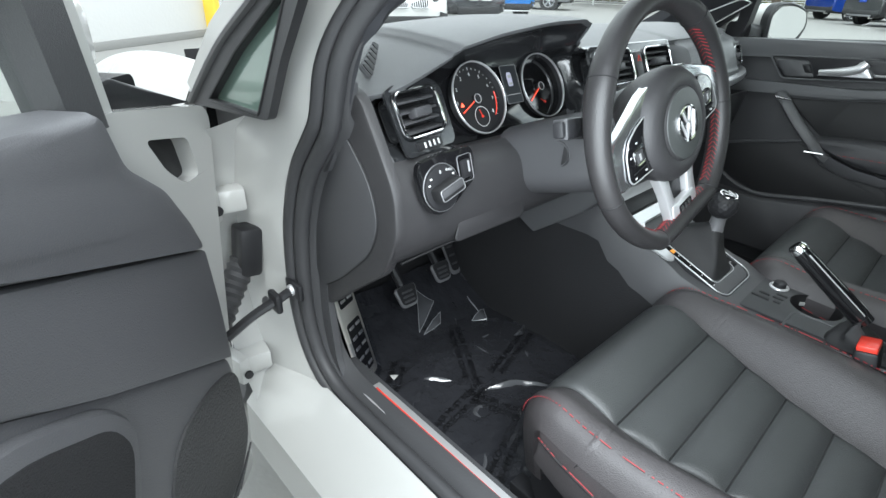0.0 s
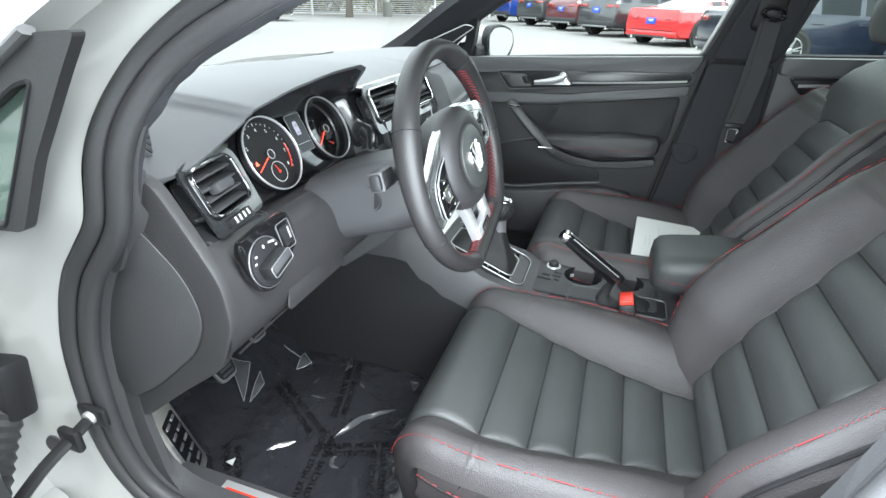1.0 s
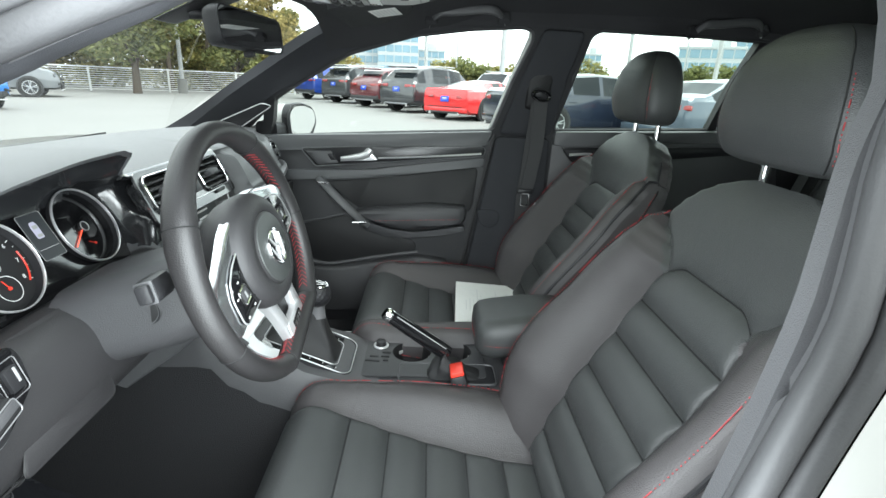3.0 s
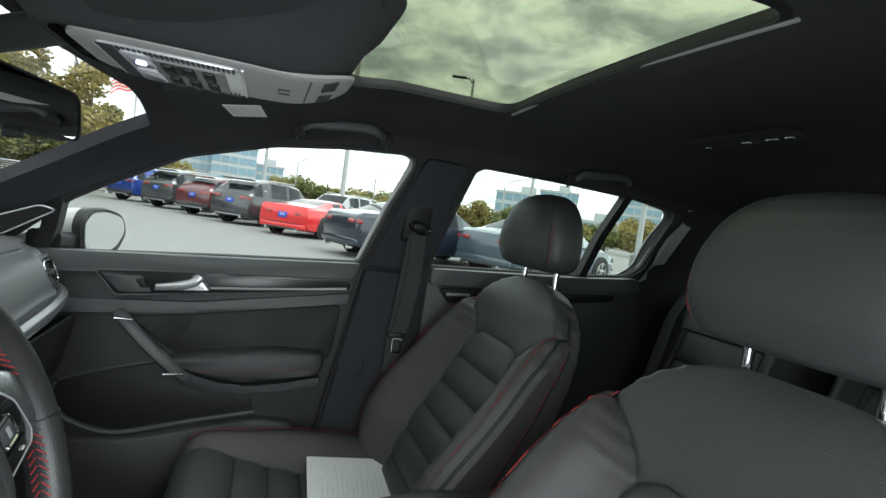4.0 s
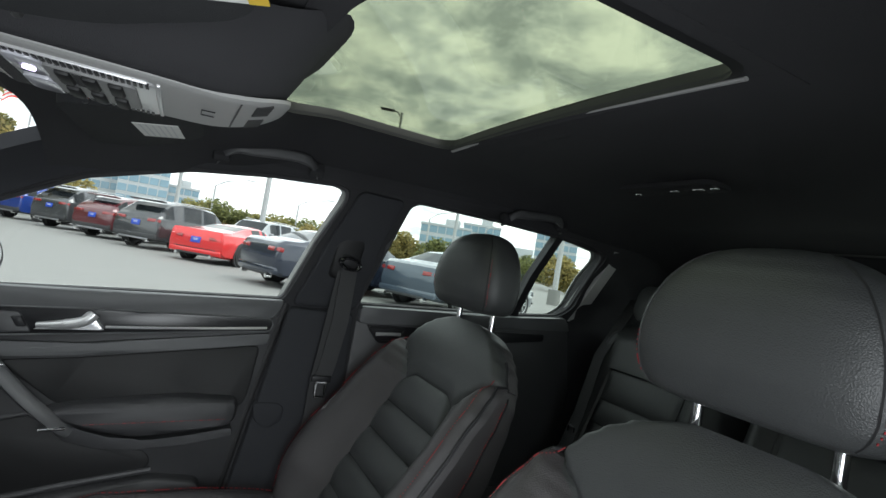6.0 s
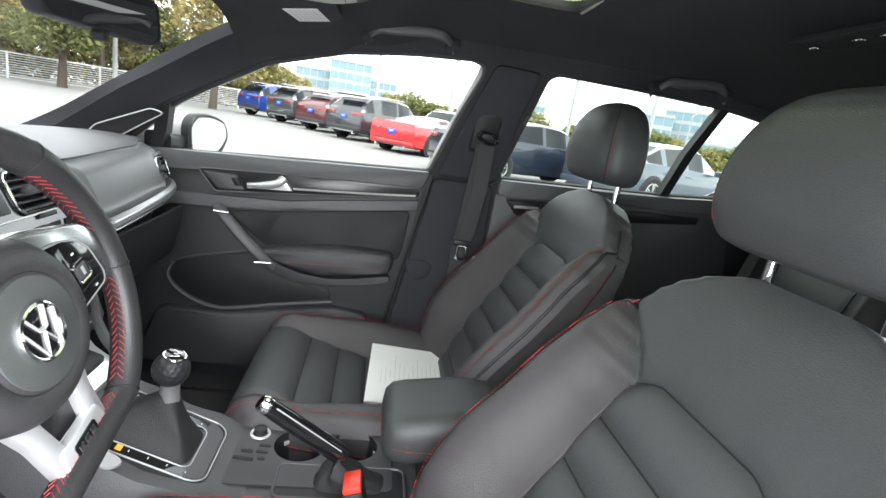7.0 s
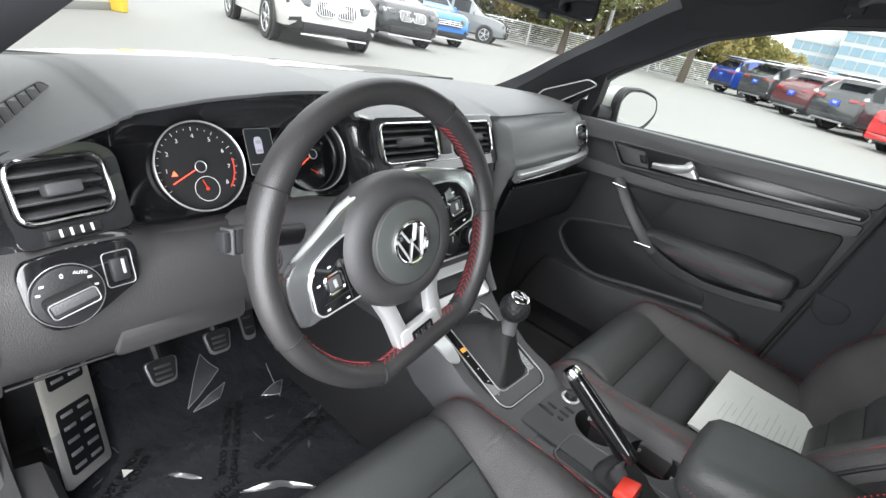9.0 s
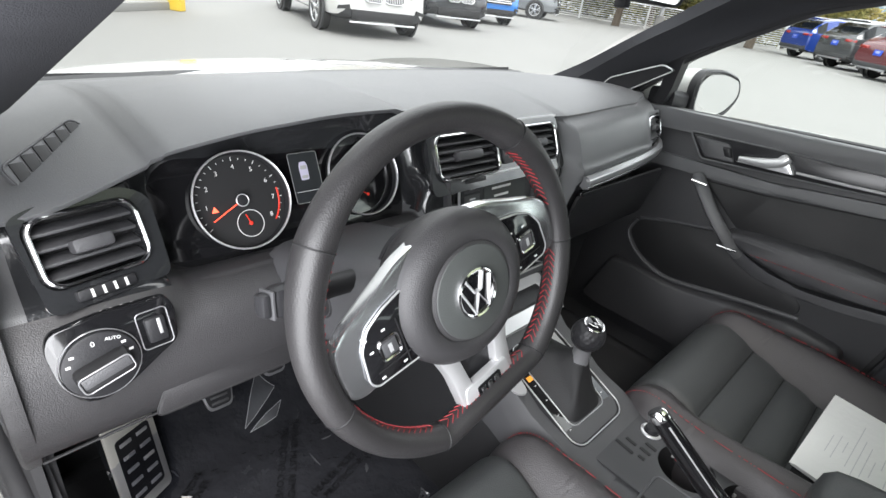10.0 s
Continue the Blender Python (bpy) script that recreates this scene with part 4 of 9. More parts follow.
part("hazard_mark", tube([CV @ V(0.0045 + 0.008 * math.cos(radians(a)), 0.010 + 0.008 * math.sin(radians(a)), 0.0068) for a in (90, 210, 330)], 0.0008, 6, True), REDPL, stack)
for sx in (-0.083, 0.09):
    part("thumbwheel", box(0.045, 0.008, 0.005, CV @ pose(sx, -0.041, 0.003), 0.002), DARK, stack)
RD = frame_at((0.0, 0.243, 0.812), (1, 0, 0), (0, 0.20, 0.98))
radio = part("radio", slab(rrect(0.245, 0.086, 0.010), 0.006, RD @ pose(0, 0.004, -0.002), 0.002), DARK, stack, "black radio with grey screen")
part("radio_frame", tube([RD @ V(x, y + 0.004, 0.004) for x, y in rrect(0.247, 0.088, 0.011)], 0.0022, 8, True), SATIN, radio)
part("radio_screen", slab(rrect(0.112, 0.058, 0.003), 0.0012, RD @ pose(-0.008, 0.006, 0.004)), mat("lcd_grey", (0.085, 0.09, 0.09), 0.2), radio)
for k in range(4):
    for sx in (-0.094, 0.083):
        part("radio_button", box(0.036, 0.0135, 0.003, RD @ pose(sx, 0.030 - 0.0172 * k, 0.0045), 0.0012), TRIM, radio)
        part("button_mark", box(0.014, 0.0026, 0.0003, RD @ pose(sx, 0.030 - 0.0172 * k, 0.0062), 0.0), LETTER, radio)
for k in range(3):
    part("screen_line", box(0.05 - 0.012 * k, 0.004, 0.0002, RD @ pose(-0.02, 0.022 - 0.014 * k, 0.0054), 0.0), LETTER, radio)
for sx in (-0.105, 0.112):
    part("radio_knob", disc(0.012, 0.016, RD @ pose(sx, -0.0365, 0.002), 28, 0.003), DARK, radio)
    part("knob_ring", ring_band(0.0125, 0.0014, 0.0014, RD @ pose(sx, -0.0365, 0.010), 28), SATIN, radio)
CL = frame_at((0.0, 0.214, 0.700), (1, 0, 0), (0, 0.28, 0.96))
climate = part("climate_panel", slab(rrect(0.236, 0.085, 0.010), 0.006, CL, 0.002), PIANO, stack, "climate panel with three rotary knobs")
part("panel_strip", box(0.232, 0.003, 0.004, CL @ pose(0, 0.030, 0.006), 0.001), SATIN, climate)
part("panel_strip", box(0.232, 0.003, 0.004, CL @ pose(0, -0.040, 0.006), 0.001), SATIN, climate)
for sx in (-0.083, 0.0, 0.083):
    kb = part("rotary_knob", disc(0.021, 0.018, CL @ pose(sx, -0.004, 0.005), 32, 0.003), DARK, climate)
    part("knob_ring", ring_band(0.0215, 0.0016, 0.0018, CL @ pose(sx, -0.004, 0.016), 32), SATIN, kb)
    part("pointer", box(0.002, 0.012, 0.001, CL @ pose(sx, 0.006, 0.0232), 0.0), LETTER, kb)
for k in range(6):
    part("climate_button", box(0.026, 0.010, 0.003, CL @ pose(-0.082 + 0.033 * k, 0.046 - 0.009, 0.006), 0.001), TRIM, climate)
# silver side frames of the stack
for sgn in (-1, 1):
    ln = smooth_path([V(sgn * 0.150, 0.256, 0.868), V(sgn * 0.146, 0.238, 0.80), V(sgn * 0.138, 0.215, 0.72), V(sgn * 0.128, 0.185, 0.64), V(sgn * 0.118, 0.14, 0.585)], 6)
    part("side_frame", tube(ln, [0.010] * len(ln), 8, False, 0.6), TRIM, stack)
part("tray", box(0.20, 0.05, 0.03, pose(0, 0.19, 0.605, 20, 0, 0), 0.008), DARK, stack)

# ---- passenger side of the dash ----
strip = smooth_path([V(0.186, 0.1985, 0.8215), V(0.30, 0.205, 0.8225), V(0.45, 0.218, 0.8245), V(0.57, 0.238, 0.827), V(0.64, 0.264, 0.829), V(0.69, 0.300, 0.830)], 5)
trimstrip = thing("dash_trim_strip", (0.42, 0.20, 0.82), "satin and carbon-look decor strip across the passenger dash", "trim strip")
part("strip", tube(strip, 0.0120, 8, False, 1.15), mat("brushed_strip", (0.30, 0.30, 0.31), 0.32, 0.7, grain=260, bump=0.0004, vary=0.2, rvary=0.1), trimstrip, "brushed silver strip")
part("chrome_line", tube([p + V(0, -0.0085, -0.008) for p in strip], 0.0022, 8), CHROME, trimstrip)
part("silver_line", tube([p + V(0, -0.0055, 0.0075) for p in strip], 0.0045, 8, False, 0.7), SATIN, trimstrip)
RV = frame_at((0.618, 0.279, 0.872), (0.985, 0.16, -0.02), (-0.04, 0.34, 0.93))
air_vent(RV, 0.098, 0.056, 4, dash)
part("thumbwheel", box(0.040, 0.009, 0.006, RV @ pose(0, -0.042, 0.002), 0.002), DARK, dash)
part("vent_panel", sheet([(x, y - 0.008) for x, y in rrect(0.122, 0.096, 0.012)], [rrect(0.109, 0.066, 0.016)], lambda x, y, w: RV @ V(x, y, w - 0.006), 0.004), DASH, dash)
part("demister", slab(rrect(0.10, 0.022, 0.008), 0.003, frame_at((0.655, 0.385, 0.9370), (0.96, 0.25, 0.0), (0.25, 0.96, 0.05)), 0.001), DARK, dash)
# lid darkened like the shaded panel behind it
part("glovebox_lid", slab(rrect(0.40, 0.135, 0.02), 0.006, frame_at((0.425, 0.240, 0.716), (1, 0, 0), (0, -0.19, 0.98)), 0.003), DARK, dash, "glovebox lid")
part("glovebox_handle", box(0.08, 0.012, 0.016, pose(0.27, 0.2285, 0.778), 0.004), PIANO, dash)

# ---- steering wheel and column ----
WT = radians(16)
WM0 = frame_at((-0.358, 0.0, 0.875), (0.9985, -0.055, 0), (0, math.sin(WT), math.cos(WT)))
WM = WM0 @ pose(0, 0, 0, 0, 0, 17)
wheel = thing("steering_wheel", (-0.36, 0.03, 0.87), "black leather flat-bottomed steering wheel with red stitching and silver spokes", "steering wheel")
RIMZ = -0.024


def rim_r(a):
    r = 0.1650
    s = math.sin(a)
    if s < -0.70:
        flat = 0.148 / -s
        k = min(1, (-s - 0.70) / 0.16)
        r = lerp(r, min(r, flat), k)
    return r


def rim_pt(a, b, w=0.0143, h=0.0168):
    r = rim_r(a)
    g = 1.0 + 0.16 * max(0.0, math.exp(-((a - radians(40)) / 0.30) ** 2), math.exp(-((a - radians(140)) / 0.30) ** 2))
    return WM @ V((r + w * g * math.cos(b)) * math.cos(a), (r + w * g * math.cos(b)) * math.sin(a), RIMZ + h * g * math.sin(b))


rings = [[rim_pt(-math.pi + 2 * math.pi * k / 144, 2 * math.pi * j / 18) for j in range(18)] for k in range(145)]
part("rim", loft(rings, True, False), WHEEL_LEATHER, wheel, "thick black leather rim")
for a in (43, 137, -12, 192, -62, -118):
    part("rim_seam", tube([rim_pt(radians(a), 2 * math.pi * j / 18, 0.0146, 0.0171) for j in range(18)], 0.0008, 5, True), BLACK, wheel)


def cross_stitch(a0, a1):
    bm = bmesh.new()
    n = int(abs(a1 - a0) / 2.7)
    for k in range(n):
        a = radians(lerp(a0, a1, k / n))
        da = radians(1.3)
        for s in (-1, 1):
            p = rim_pt(a - da, math.pi + s * 0.42, 0.0149, 0.0174)
            q = rim_pt(a + da, math.pi + s * 0.05, 0.0151, 0.0176)
            bm = join(bm, tube([p, q], 0.0006, 4))
    return bm


for a0, a1 in ((-58, -14), (8, 42), (-116, -64), (138, 172), (196, 238)):
    part("stitching", cross_stitch(a0, a1), RED, wheel, "red cross stitching")

# hub
rings = []
for r, z in ((0.062, -0.075), (0.075, -0.055), (0.0815, -0.036), (0.0835, -0.024), (0.0815, -0.013), (0.0750, -0.004), (0.066, 0.0005), (0.054, 0.0020), (0.0525, 0.0002), (0.0510, 0.0022), (0.036, 0.0035)):
    ring = []
    for k in range(72):
        a = 2 * math.pi * k / 72
        q = r * (1 - 0.04 * math.sin(a) ** 2)
        ring.append(WM @ V(q * math.cos(a), q * math.sin(a), z))
    rings.append(ring)
hub = part("hub", loft(rings), HUBPAD, wheel, "round padded airbag cover", sharp=60)
part("hub_disc", disc(0.0480, 0.0032, WM @ pose(0, 0, 0.0008), 64, 0.001), mat("hub_grey", (0.062, 0.066, 0.065), 0.42, grain=800, bump=0.0006), hub)
lm = WM @ pose(0, 0, 0.0045) @ Matrix.Diagonal((0.90, 0.90, 1, 1))
emb = part("emblem", disc(0.0275, 0.004, lm @ pose(0, 0, -0.002), 48, 0.001), PIANO, hub, "round chrome emblem")
part("emblem_ring", ring_band(0.0265, 0.0026, 0.0035, lm @ pose(0, 0, 0.001)), CHROME, emb)
for pts in (((-0.0125, 0.0215), (-0.0045, 0.0035), (0.0, 0.0035), (0.0045, 0.0035), (0.0125, 0.0215)), ((-0.0215, 0.0125), (-0.0100, -0.0205), (0.0, 0.0005), (0.0100, -0.0205), (0.0215, 0.0125))):
    part("emblem_bar", tube([lm @ V(x, y, 0.003) for x, y in pts], 0.0024, 8, False, 0.6), SATIN, emb)

# side spokes: silver frames that sweep from the hub, with black switch pads
for sgn in (-1, 1):
    out = [(0.020, 0.074), (0.060, 0.066), (0.098, 0.050), (0.130, 0.037), (0.146, 0.025), (0.150, 0.002), (0.149, -0.028), (0.138, -0.034), (0.095, -0.033), (0.050, -0.036)]
    shape = [(sgn * x, y) for x, y in round_poly(out, 0.007)]
    sp = part("spoke", slab(shape if sgn > 0 else shape[::-1], 0.014, WM @ pose(0, 0, -0.030), 0.004), POLISHED, wheel, "polished silver spoke with black switches")
    pad = [(sgn * x, y) for x, y in round_poly([(0.066, 0.042), (0.092, 0.036), (0.112, 0.027), (0.124, 0.010), (0.128, -0.022), (0.122, -0.030), (0.064, -0.033)], 0.005)]
    bx = part("button_pad", slab(pad if sgn > 0 else pad[::-1], 0.006, WM @ pose(0, 0, -0.018), 0.002), PIANO, sp, "black switch pad")
    part("pad_edge", tube([WM @ V(x, y, -0.0128) for x, y in pad], 0.0011, 6, True), SILVER, bx, "thin silver edge")
    part("pad_split", box(0.0012, 0.050, 0.0014, WM @ pose(sgn * 0.083, -0.004, -0.0118), 0.0), BLACK, bx)
    part("pad_split", box(0.048, 0.0012, 0.0014, WM @ pose(sgn * 0.093, -0.018, -0.0118), 0.0), BLACK, bx)
    part("button_frame", tube([WM @ V(sgn * 0.098 + x, -0.001 + y, -0.0112) for x, y in rrect(0.021, 0.020, 0.004)], 0.0015, 6, True), CHROME, bx)
    part("button", box(0.016, 0.015, 0.004, WM @ pose(sgn * 0.098, -0.001, -0.0118), 0.001), TRIM, bx)
    part("button_mark", box(0.004, 0.009, 0.0005, WM @ pose(sgn * 0.098, -0.001, -0.0096), 0.0), SATIN, bx)
    for dx, dy in ((-0.018, 0.006), (0.0, 0.019), (-0.020, 0.020), (0.010, -0.024), (-0.016, -0.024)):
        part("button_mark", box(0.0042, 0.0020, 0.0003, WM @ pose(sgn * 0.098 + dx, -0.001 + dy, -0.0118), 0.0), LETTER, bx)
    lug = [(0.136, 0.030), (0.156, 0.026), (0.158, -0.024), (0.136, -0.030)]
    lug = [(sgn * x, y) for x, y in round_poly(lug, 0.006)]
    part("spoke_root", slab(lug if sgn > 0 else lug[::-1], 0.014, WM @ pose(0, 0, -0.035), 0.005), WHEEL_LEATHER, wheel)

# lower double spoke and its plain badge
for sgn in (-1, 1):
    leg = [(sgn * 0.030, -0.058), (sgn * 0.056, -0.048), (sgn * 0.044, -0.092), (sgn * 0.039, -0.150), (sgn * 0.016, -0.150), (sgn * 0.020, -0.112)]
    leg = leg if sgn > 0 else leg[::-1]
    part("lower_spoke", slab(round_poly(leg, 0.006), 0.014, WM @ pose(0, 0, -0.034), 0.004), SATIN, wheel, "satin silver lower spoke")
part("spoke_web", slab(round_poly([(-0.036, -0.052), (-0.022, -0.120), (0.022, -0.120), (0.036, -0.052)], 0.004), 0.006, WM @ pose(0, 0, -0.038), 0.001), DARK, wheel)
bd = part("badge_plate", slab(round_poly([(-0.039, -0.150), (0.039, -0.150), (0.033, -0.116), (-0.033, -0.116)], 0.006), 0.010, WM @ pose(0, 0, -0.028), 0.003), SATIN, wheel, "silver plate with a dark badge")
part("badge", slab(rrect(0.036, 0.015, 0.003), 0.0015, WM @ pose(0, -0.131, -0.0183)), PIANO, bd)
for k in range(3):
    part("badge_bar", box(0.007, 0.0085, 0.0008, WM @ pose(-0.0105 + 0.0105 * k, -0.131, -0.0166), 0.001), CHROME, bd)

column = thing("steering_column", (-0.36, 0.16, 0.78), "grey plastic steering column cowl with stalks", "steering column")
rings = []
for y, w, zt, zb in ((0.045, 0.062, 0.885, 0.775), (0.06, 0.072, 0.890, 0.765), (0.12, 0.080, 0.872, 0.745), (0.19, 0.086, 0.850, 0.725), (0.26, 0.092, 0.825, 0.700)):
    rings.append([V(-0.36 + x * 1.0, y - 0.25 * (zz) * 0.2, (zt + zb) / 2 + zz) for x, zz in rrect(2 * w, zt - zb, 0.042, 6)])
part("cowl", loft(rings), TRIM, column)
part("cowl_skirt", slab(round_poly([(-0.16, 0.03), (0.16, 0.03), (0.14, -0.035), (0.08, -0.065), (-0.08, -0.065), (-0.15, -0.02)], 0.02), 0.05, frame_at((-0.36, 0.235, 0.715), (1, 0, 0), (0, -0.55, 0.83)) @ pose(0, 0, -0.03), 0.015), CONSOLE, column, "lower column trim")
part("wheel_boss", disc(0.058, 0.040, WM0 @ pose(0, 0, -0.085), 40, 0.01), DARK, column)
for sgn in (-1, 1):
    st = part("stalk", tube(smooth_path([V(-0.36 + sgn * 0.06, 0.105, 0.852), V(-0.36 + sgn * 0.10, 0.098, 0.860), V(-0.36 + sgn * 0.134, 0.088, 0.868)], 4), 0.012, 10), BLACK, column, "black control stalk")
    sm = frame_at((-0.36 + sgn * 0.143, 0.086, 0.872), (sgn * 0.98, -0.12, 0.10), (0.0, 0.25, 0.95))
    part("stalk_head", box(0.048, 0.028, 0.022, sm, 0.006), DARK, st)
    part("stalk_cap", box(0.003, 0.026, 0.020, sm @ pose(0.0255, 0, 0), 0.001), TRIM, st)
    part("stalk_tip", box(0.010, 0.022, 0.016, sm @ pose(0.030, 0, 0), 0.004), DARK, st)
    for k in range(3):
        part("stalk_mark", box(0.006, 0.005, 0.0004, sm @ pose(-0.008 + 0.009 * (k % 2), 0.008 - 0.008 * k, -0.0112 * sgn), 0.0), LETTER, st)
part("stalk_socket", ring_band(0.020, 0.003, 0.004, frame_at((-0.437, 0.140, 0.812), (0, -1, 0), (0, 0, 1)), 28), DARK, column)
part("socket_plug", disc(0.018, 0.004, frame_at((-0.437, 0.140, 0.812), (0, -1, 0), (0, 0, 1)), 28, 0.001), BLACK, column)

# ---- cabin shell ----
# inside width of the car's side at a height
def side_x(z):
    return table([(0.20, 0.70), (0.60, 0.715), (0.93, 0.715), (1.10, 0.665), (1.27, 0.590), (1.34, 0.545)], z)[0]


def at_side(sgn, inset=0.0):
    return lambda y, z, w: V(sgn * (side_x(z) - inset - w), y, z)


FRONT_WIN = [(0.430, 0.905), (0.30, 0.906), (-0.05, 0.930), (-0.425, 0.952), (-0.470, 1.10), (-0.520, 1.235), (-0.515, 1.262), (-0.485, 1.270), (-0.33, 1.258), (-0.16, 1.234), (0.04, 1.177), (0.20, 1.088), (0.285, 1.035)]
REAR_WIN = [(-0.628, 0.962), (-1.17, 0.985), (-1.345, 1.000), (-1.385, 1.035), (-1.430, 1.215), (-1.415, 1.240), (-1.310, 1.254), (-1.215, 1.262), (-0.95, 1.270), (-0.715, 1.272), (-0.688, 1.255)]

def finer(loop, step=0.05):
    out = []
    for a, b in zip(loop, loop[1:] + loop[:1]):
        n = max(1, int(math.hypot(b[0] - a[0], b[1] - a[1]) / step))
        out += [(lerp(a[0], b[0], k / n), lerp(a[1], b[1], k / n)) for k in range(n)]
    return out


# floor pan and carpet
floor = solid("floor", sheet([(-0.72, 0.95), (0.72, 0.95), (0.72, -2.0), (-0.72, -2.0)], [], lambda x, y, w: V(x, y, 0.185 - w), 0.03), CARPET, "black carpeted car floor", "floor", kind="structure")
fw = solid("wall_bulkhead", loft([[V(-0.72, 0.62, 0.19), V(-0.72, 0.80, 0.40), V(-0.72, 0.86, 0.62), V(-0.72, 0.86, 0.90)], [V(0.72, 0.62, 0.19), V(0.72, 0.80, 0.40), V(0.72, 0.86, 0.62), V(0.72, 0.86, 0.90)]], False), CARPET, "dark carpeted bulkhead under the dash", "bulkhead", kind="structure")
TAIL_Y = lambda z: table([(0.2, -1.96), (0.95, -1.90), (1.25, -1.78), (1.35, -1.70)], z)[0]
TAIL_HOLE = round_poly([(-0.52, 0.985), (0.52, 0.985), (0.44, 1.245), (-0.44, 1.245)], 0.05)
solid("wall_tail", sheet(finer([(-0.78, 0.2), (0.78, 0.2), (0.78, 0.95), (0.66, 1.31), (-0.66, 1.31), (-0.78, 0.95)], 0.08), [finer(TAIL_HOLE, 0.06)], lambda x, z, w: V(x, TAIL_Y(z) - w, z), 0.03), CLOTH, "dark trim at the tail of the cabin round the rear window", "trim", kind="structure")
tw_ = solid("window_5", sheet(finer(TAIL_HOLE, 0.06), [], lambda x, z, w: V(x, TAIL_Y(z) - 0.02 - w, z), 0.004), TINT, "tinted rear window in the tailgate", "window", kind="structure")
tw_.visible_shadow = False

# right-hand wall of the cabin: pillars and rail in one trim with two window openings
OUT = [(0.62, 0.20), (0.62, 0.90), (0.50, 0.975), (0.43, 1.035), (0.30, 1.125), (0.16, 1.215), (0.04, 1.290), (-0.10, 1.318), (-0.5, 1.34), (-1.3, 1.335), (-1.8, 1.30), (-1.95, 1.0), (-1.95, 0.20)]


rail = solid("wall_right", sheet(finer(OUT), [finer(round_poly(FRONT_WIN, 0.02)), finer(round_poly(REAR_WIN, 0.02))], at_side(1, -0.05), 0.055), CLOTH, "black trimmed right side of the cabin with two window openings", "cabin wall", kind="structure", sharp=30)


def pane(name, loop, sgn, off, material, label):
    ob = solid(name, sheet(finer(loop), [], at_side(sgn, -off), 0.004), material, label, "window", kind="structure")
    ob.visible_shadow = False
    return ob


pane("window_1", [(y, z - 0.02) if z < 0.96 else (y, z) for y, z in FRONT_WIN], 1, 0.028, GLASS, "clear front passenger window")
pane("window_2", [(y, z - 0.02) if z < 1.02 else (y, z) for y, z in REAR_WIN], 1, 0.028, TINT, "tinted rear side window")


def strip_on_side(pts, r, inset, sgn=1, flatten=1.0, n=8):
    return tube([V(sgn * (side_x(z) - inset), y, z) for y, z in pts], r, n, False, flatten)


# window rubber and the painted door edges seen along the pillar
part("window_rubber", tube([V(side_x(z) + 0.016, y, z) for y, z in round_poly(FRONT_WIN, 0.02)], 0.008, 6, True), RUBBER, rail)
part("window_rubber", tube([V(side_x(z) + 0.016, y, z) for y, z in round_poly(REAR_WIN, 0.02)], 0.008, 6, True), RUBBER, rail)
part("door_edge", loft([[V(side_x(z) + a, y - b, z) for a, b in ((0.040, -0.012), (0.052, 0.010), (0.022, 0.016), (0.018, 0.004))] for y, z in ((-0.425, 0.955), (-0.470, 1.10), (-0.515, 1.235), (-0.52, 1.26))]), WHITE, rail, "white painted door frame edge")
part("door_edge", loft([[V(side_x(z) + a, y - b, z) for a, b in ((0.035, -0.006), (0.05, 0.055), (-0.004, 0.062), (-0.006, 0.016))] for y, z in ((-1.37, 0.99), (-1.395, 1.06), (-1.435, 1.20), (-1.43, 1.25))]), mat("grey_white_edge", (0.45, 0.45, 0.44), 0.5), rail, "pale pillar edge")
part("window_divider", loft([[V(side_x(z) + a, y + b, z) for a, b in ((0.005, 0.014), (0.005, -0.014), (0.04, -0.014), (0.04, 0.014))] for y, z in ((-1.165, 0.975), (-1.19, 1.12), (-1.222, 1.27))]), DARK, rail)
# quarter light frame at the foot of the right front pillar
part("quarter_post", loft([[V(side_x(z) + a, y + b, z) for a, b in ((-0.006, 0.016), (-0.006, -0.016), (0.035, -0.016), (0.035, 0.016))] for y, z in ((0.335, 0.90), (0.318, 0.96), (0.300, 1.035))]), DARK, rail)

# front pillar trim, right
ptr = thing("pillar_trim", (0.62, 0.3, 1.1), "dark grey cloth-like trim of the front pillar", "pillar trim", kind="structure")
AP = [(0.66, 0.915), (0.54, 0.985), (0.43, 1.055), (0.30, 1.140), (0.16, 1.222), (0.04, 1.285)]
AQ = [(0.40, 0.925), (0.36, 0.985), (0.300, 1.035), (0.20, 1.092), (0.04, 1.182), (-0.08, 1.222)]
rings = []
for (y0, z0), (y1, z1) in [((a.x, a.y), (b.x, b.y)) for a, b in zip(smooth_path([V(a[0], a[1], 0) for a in AP], 5), smooth_path([V(a[0], a[1], 0) for a in AQ], 5))]:
    xa, xb = side_x(z0) - 0.012 - 0.03, side_x(z1) - 0.010
    ym, zm = (y0 + y1) / 2, (z0 + z1) / 2
    rings.append([V(xa + 0.05, y0 + 0.01, z0), V(xa, y0, z0), V(min(xa, xb) - 0.012, lerp(y0, y1, 0.3), lerp(z0, z1, 0.3)), V((xa + xb) / 2 - 0.014, ym, zm), V(xb - 0.006, lerp(y0, y1, 0.8), lerp(z0, z1, 0.8)), V(xb, y1, z1), V(xb + 0.05, y1, z1)])
part("trim_skin", loft(rings, False), PILLARCLOTH, ptr)
SPK = round_poly([(0.285, 1.010), (0.315, 1.018), (0.46, 0.955), (0.485, 0.925), (0.415, 0.925), (0.355, 0.965)], 0.012)
TW = lambda y, z, w: V(side_x(z) - 0.034 - 0.10 * (z - 0.93) * 0.2 - w, y, z)
sp_ob = part("tweeter_cover", sheet(SPK, [], TW, 0.014), DARK, ptr, "black tweeter grille with silver outline")
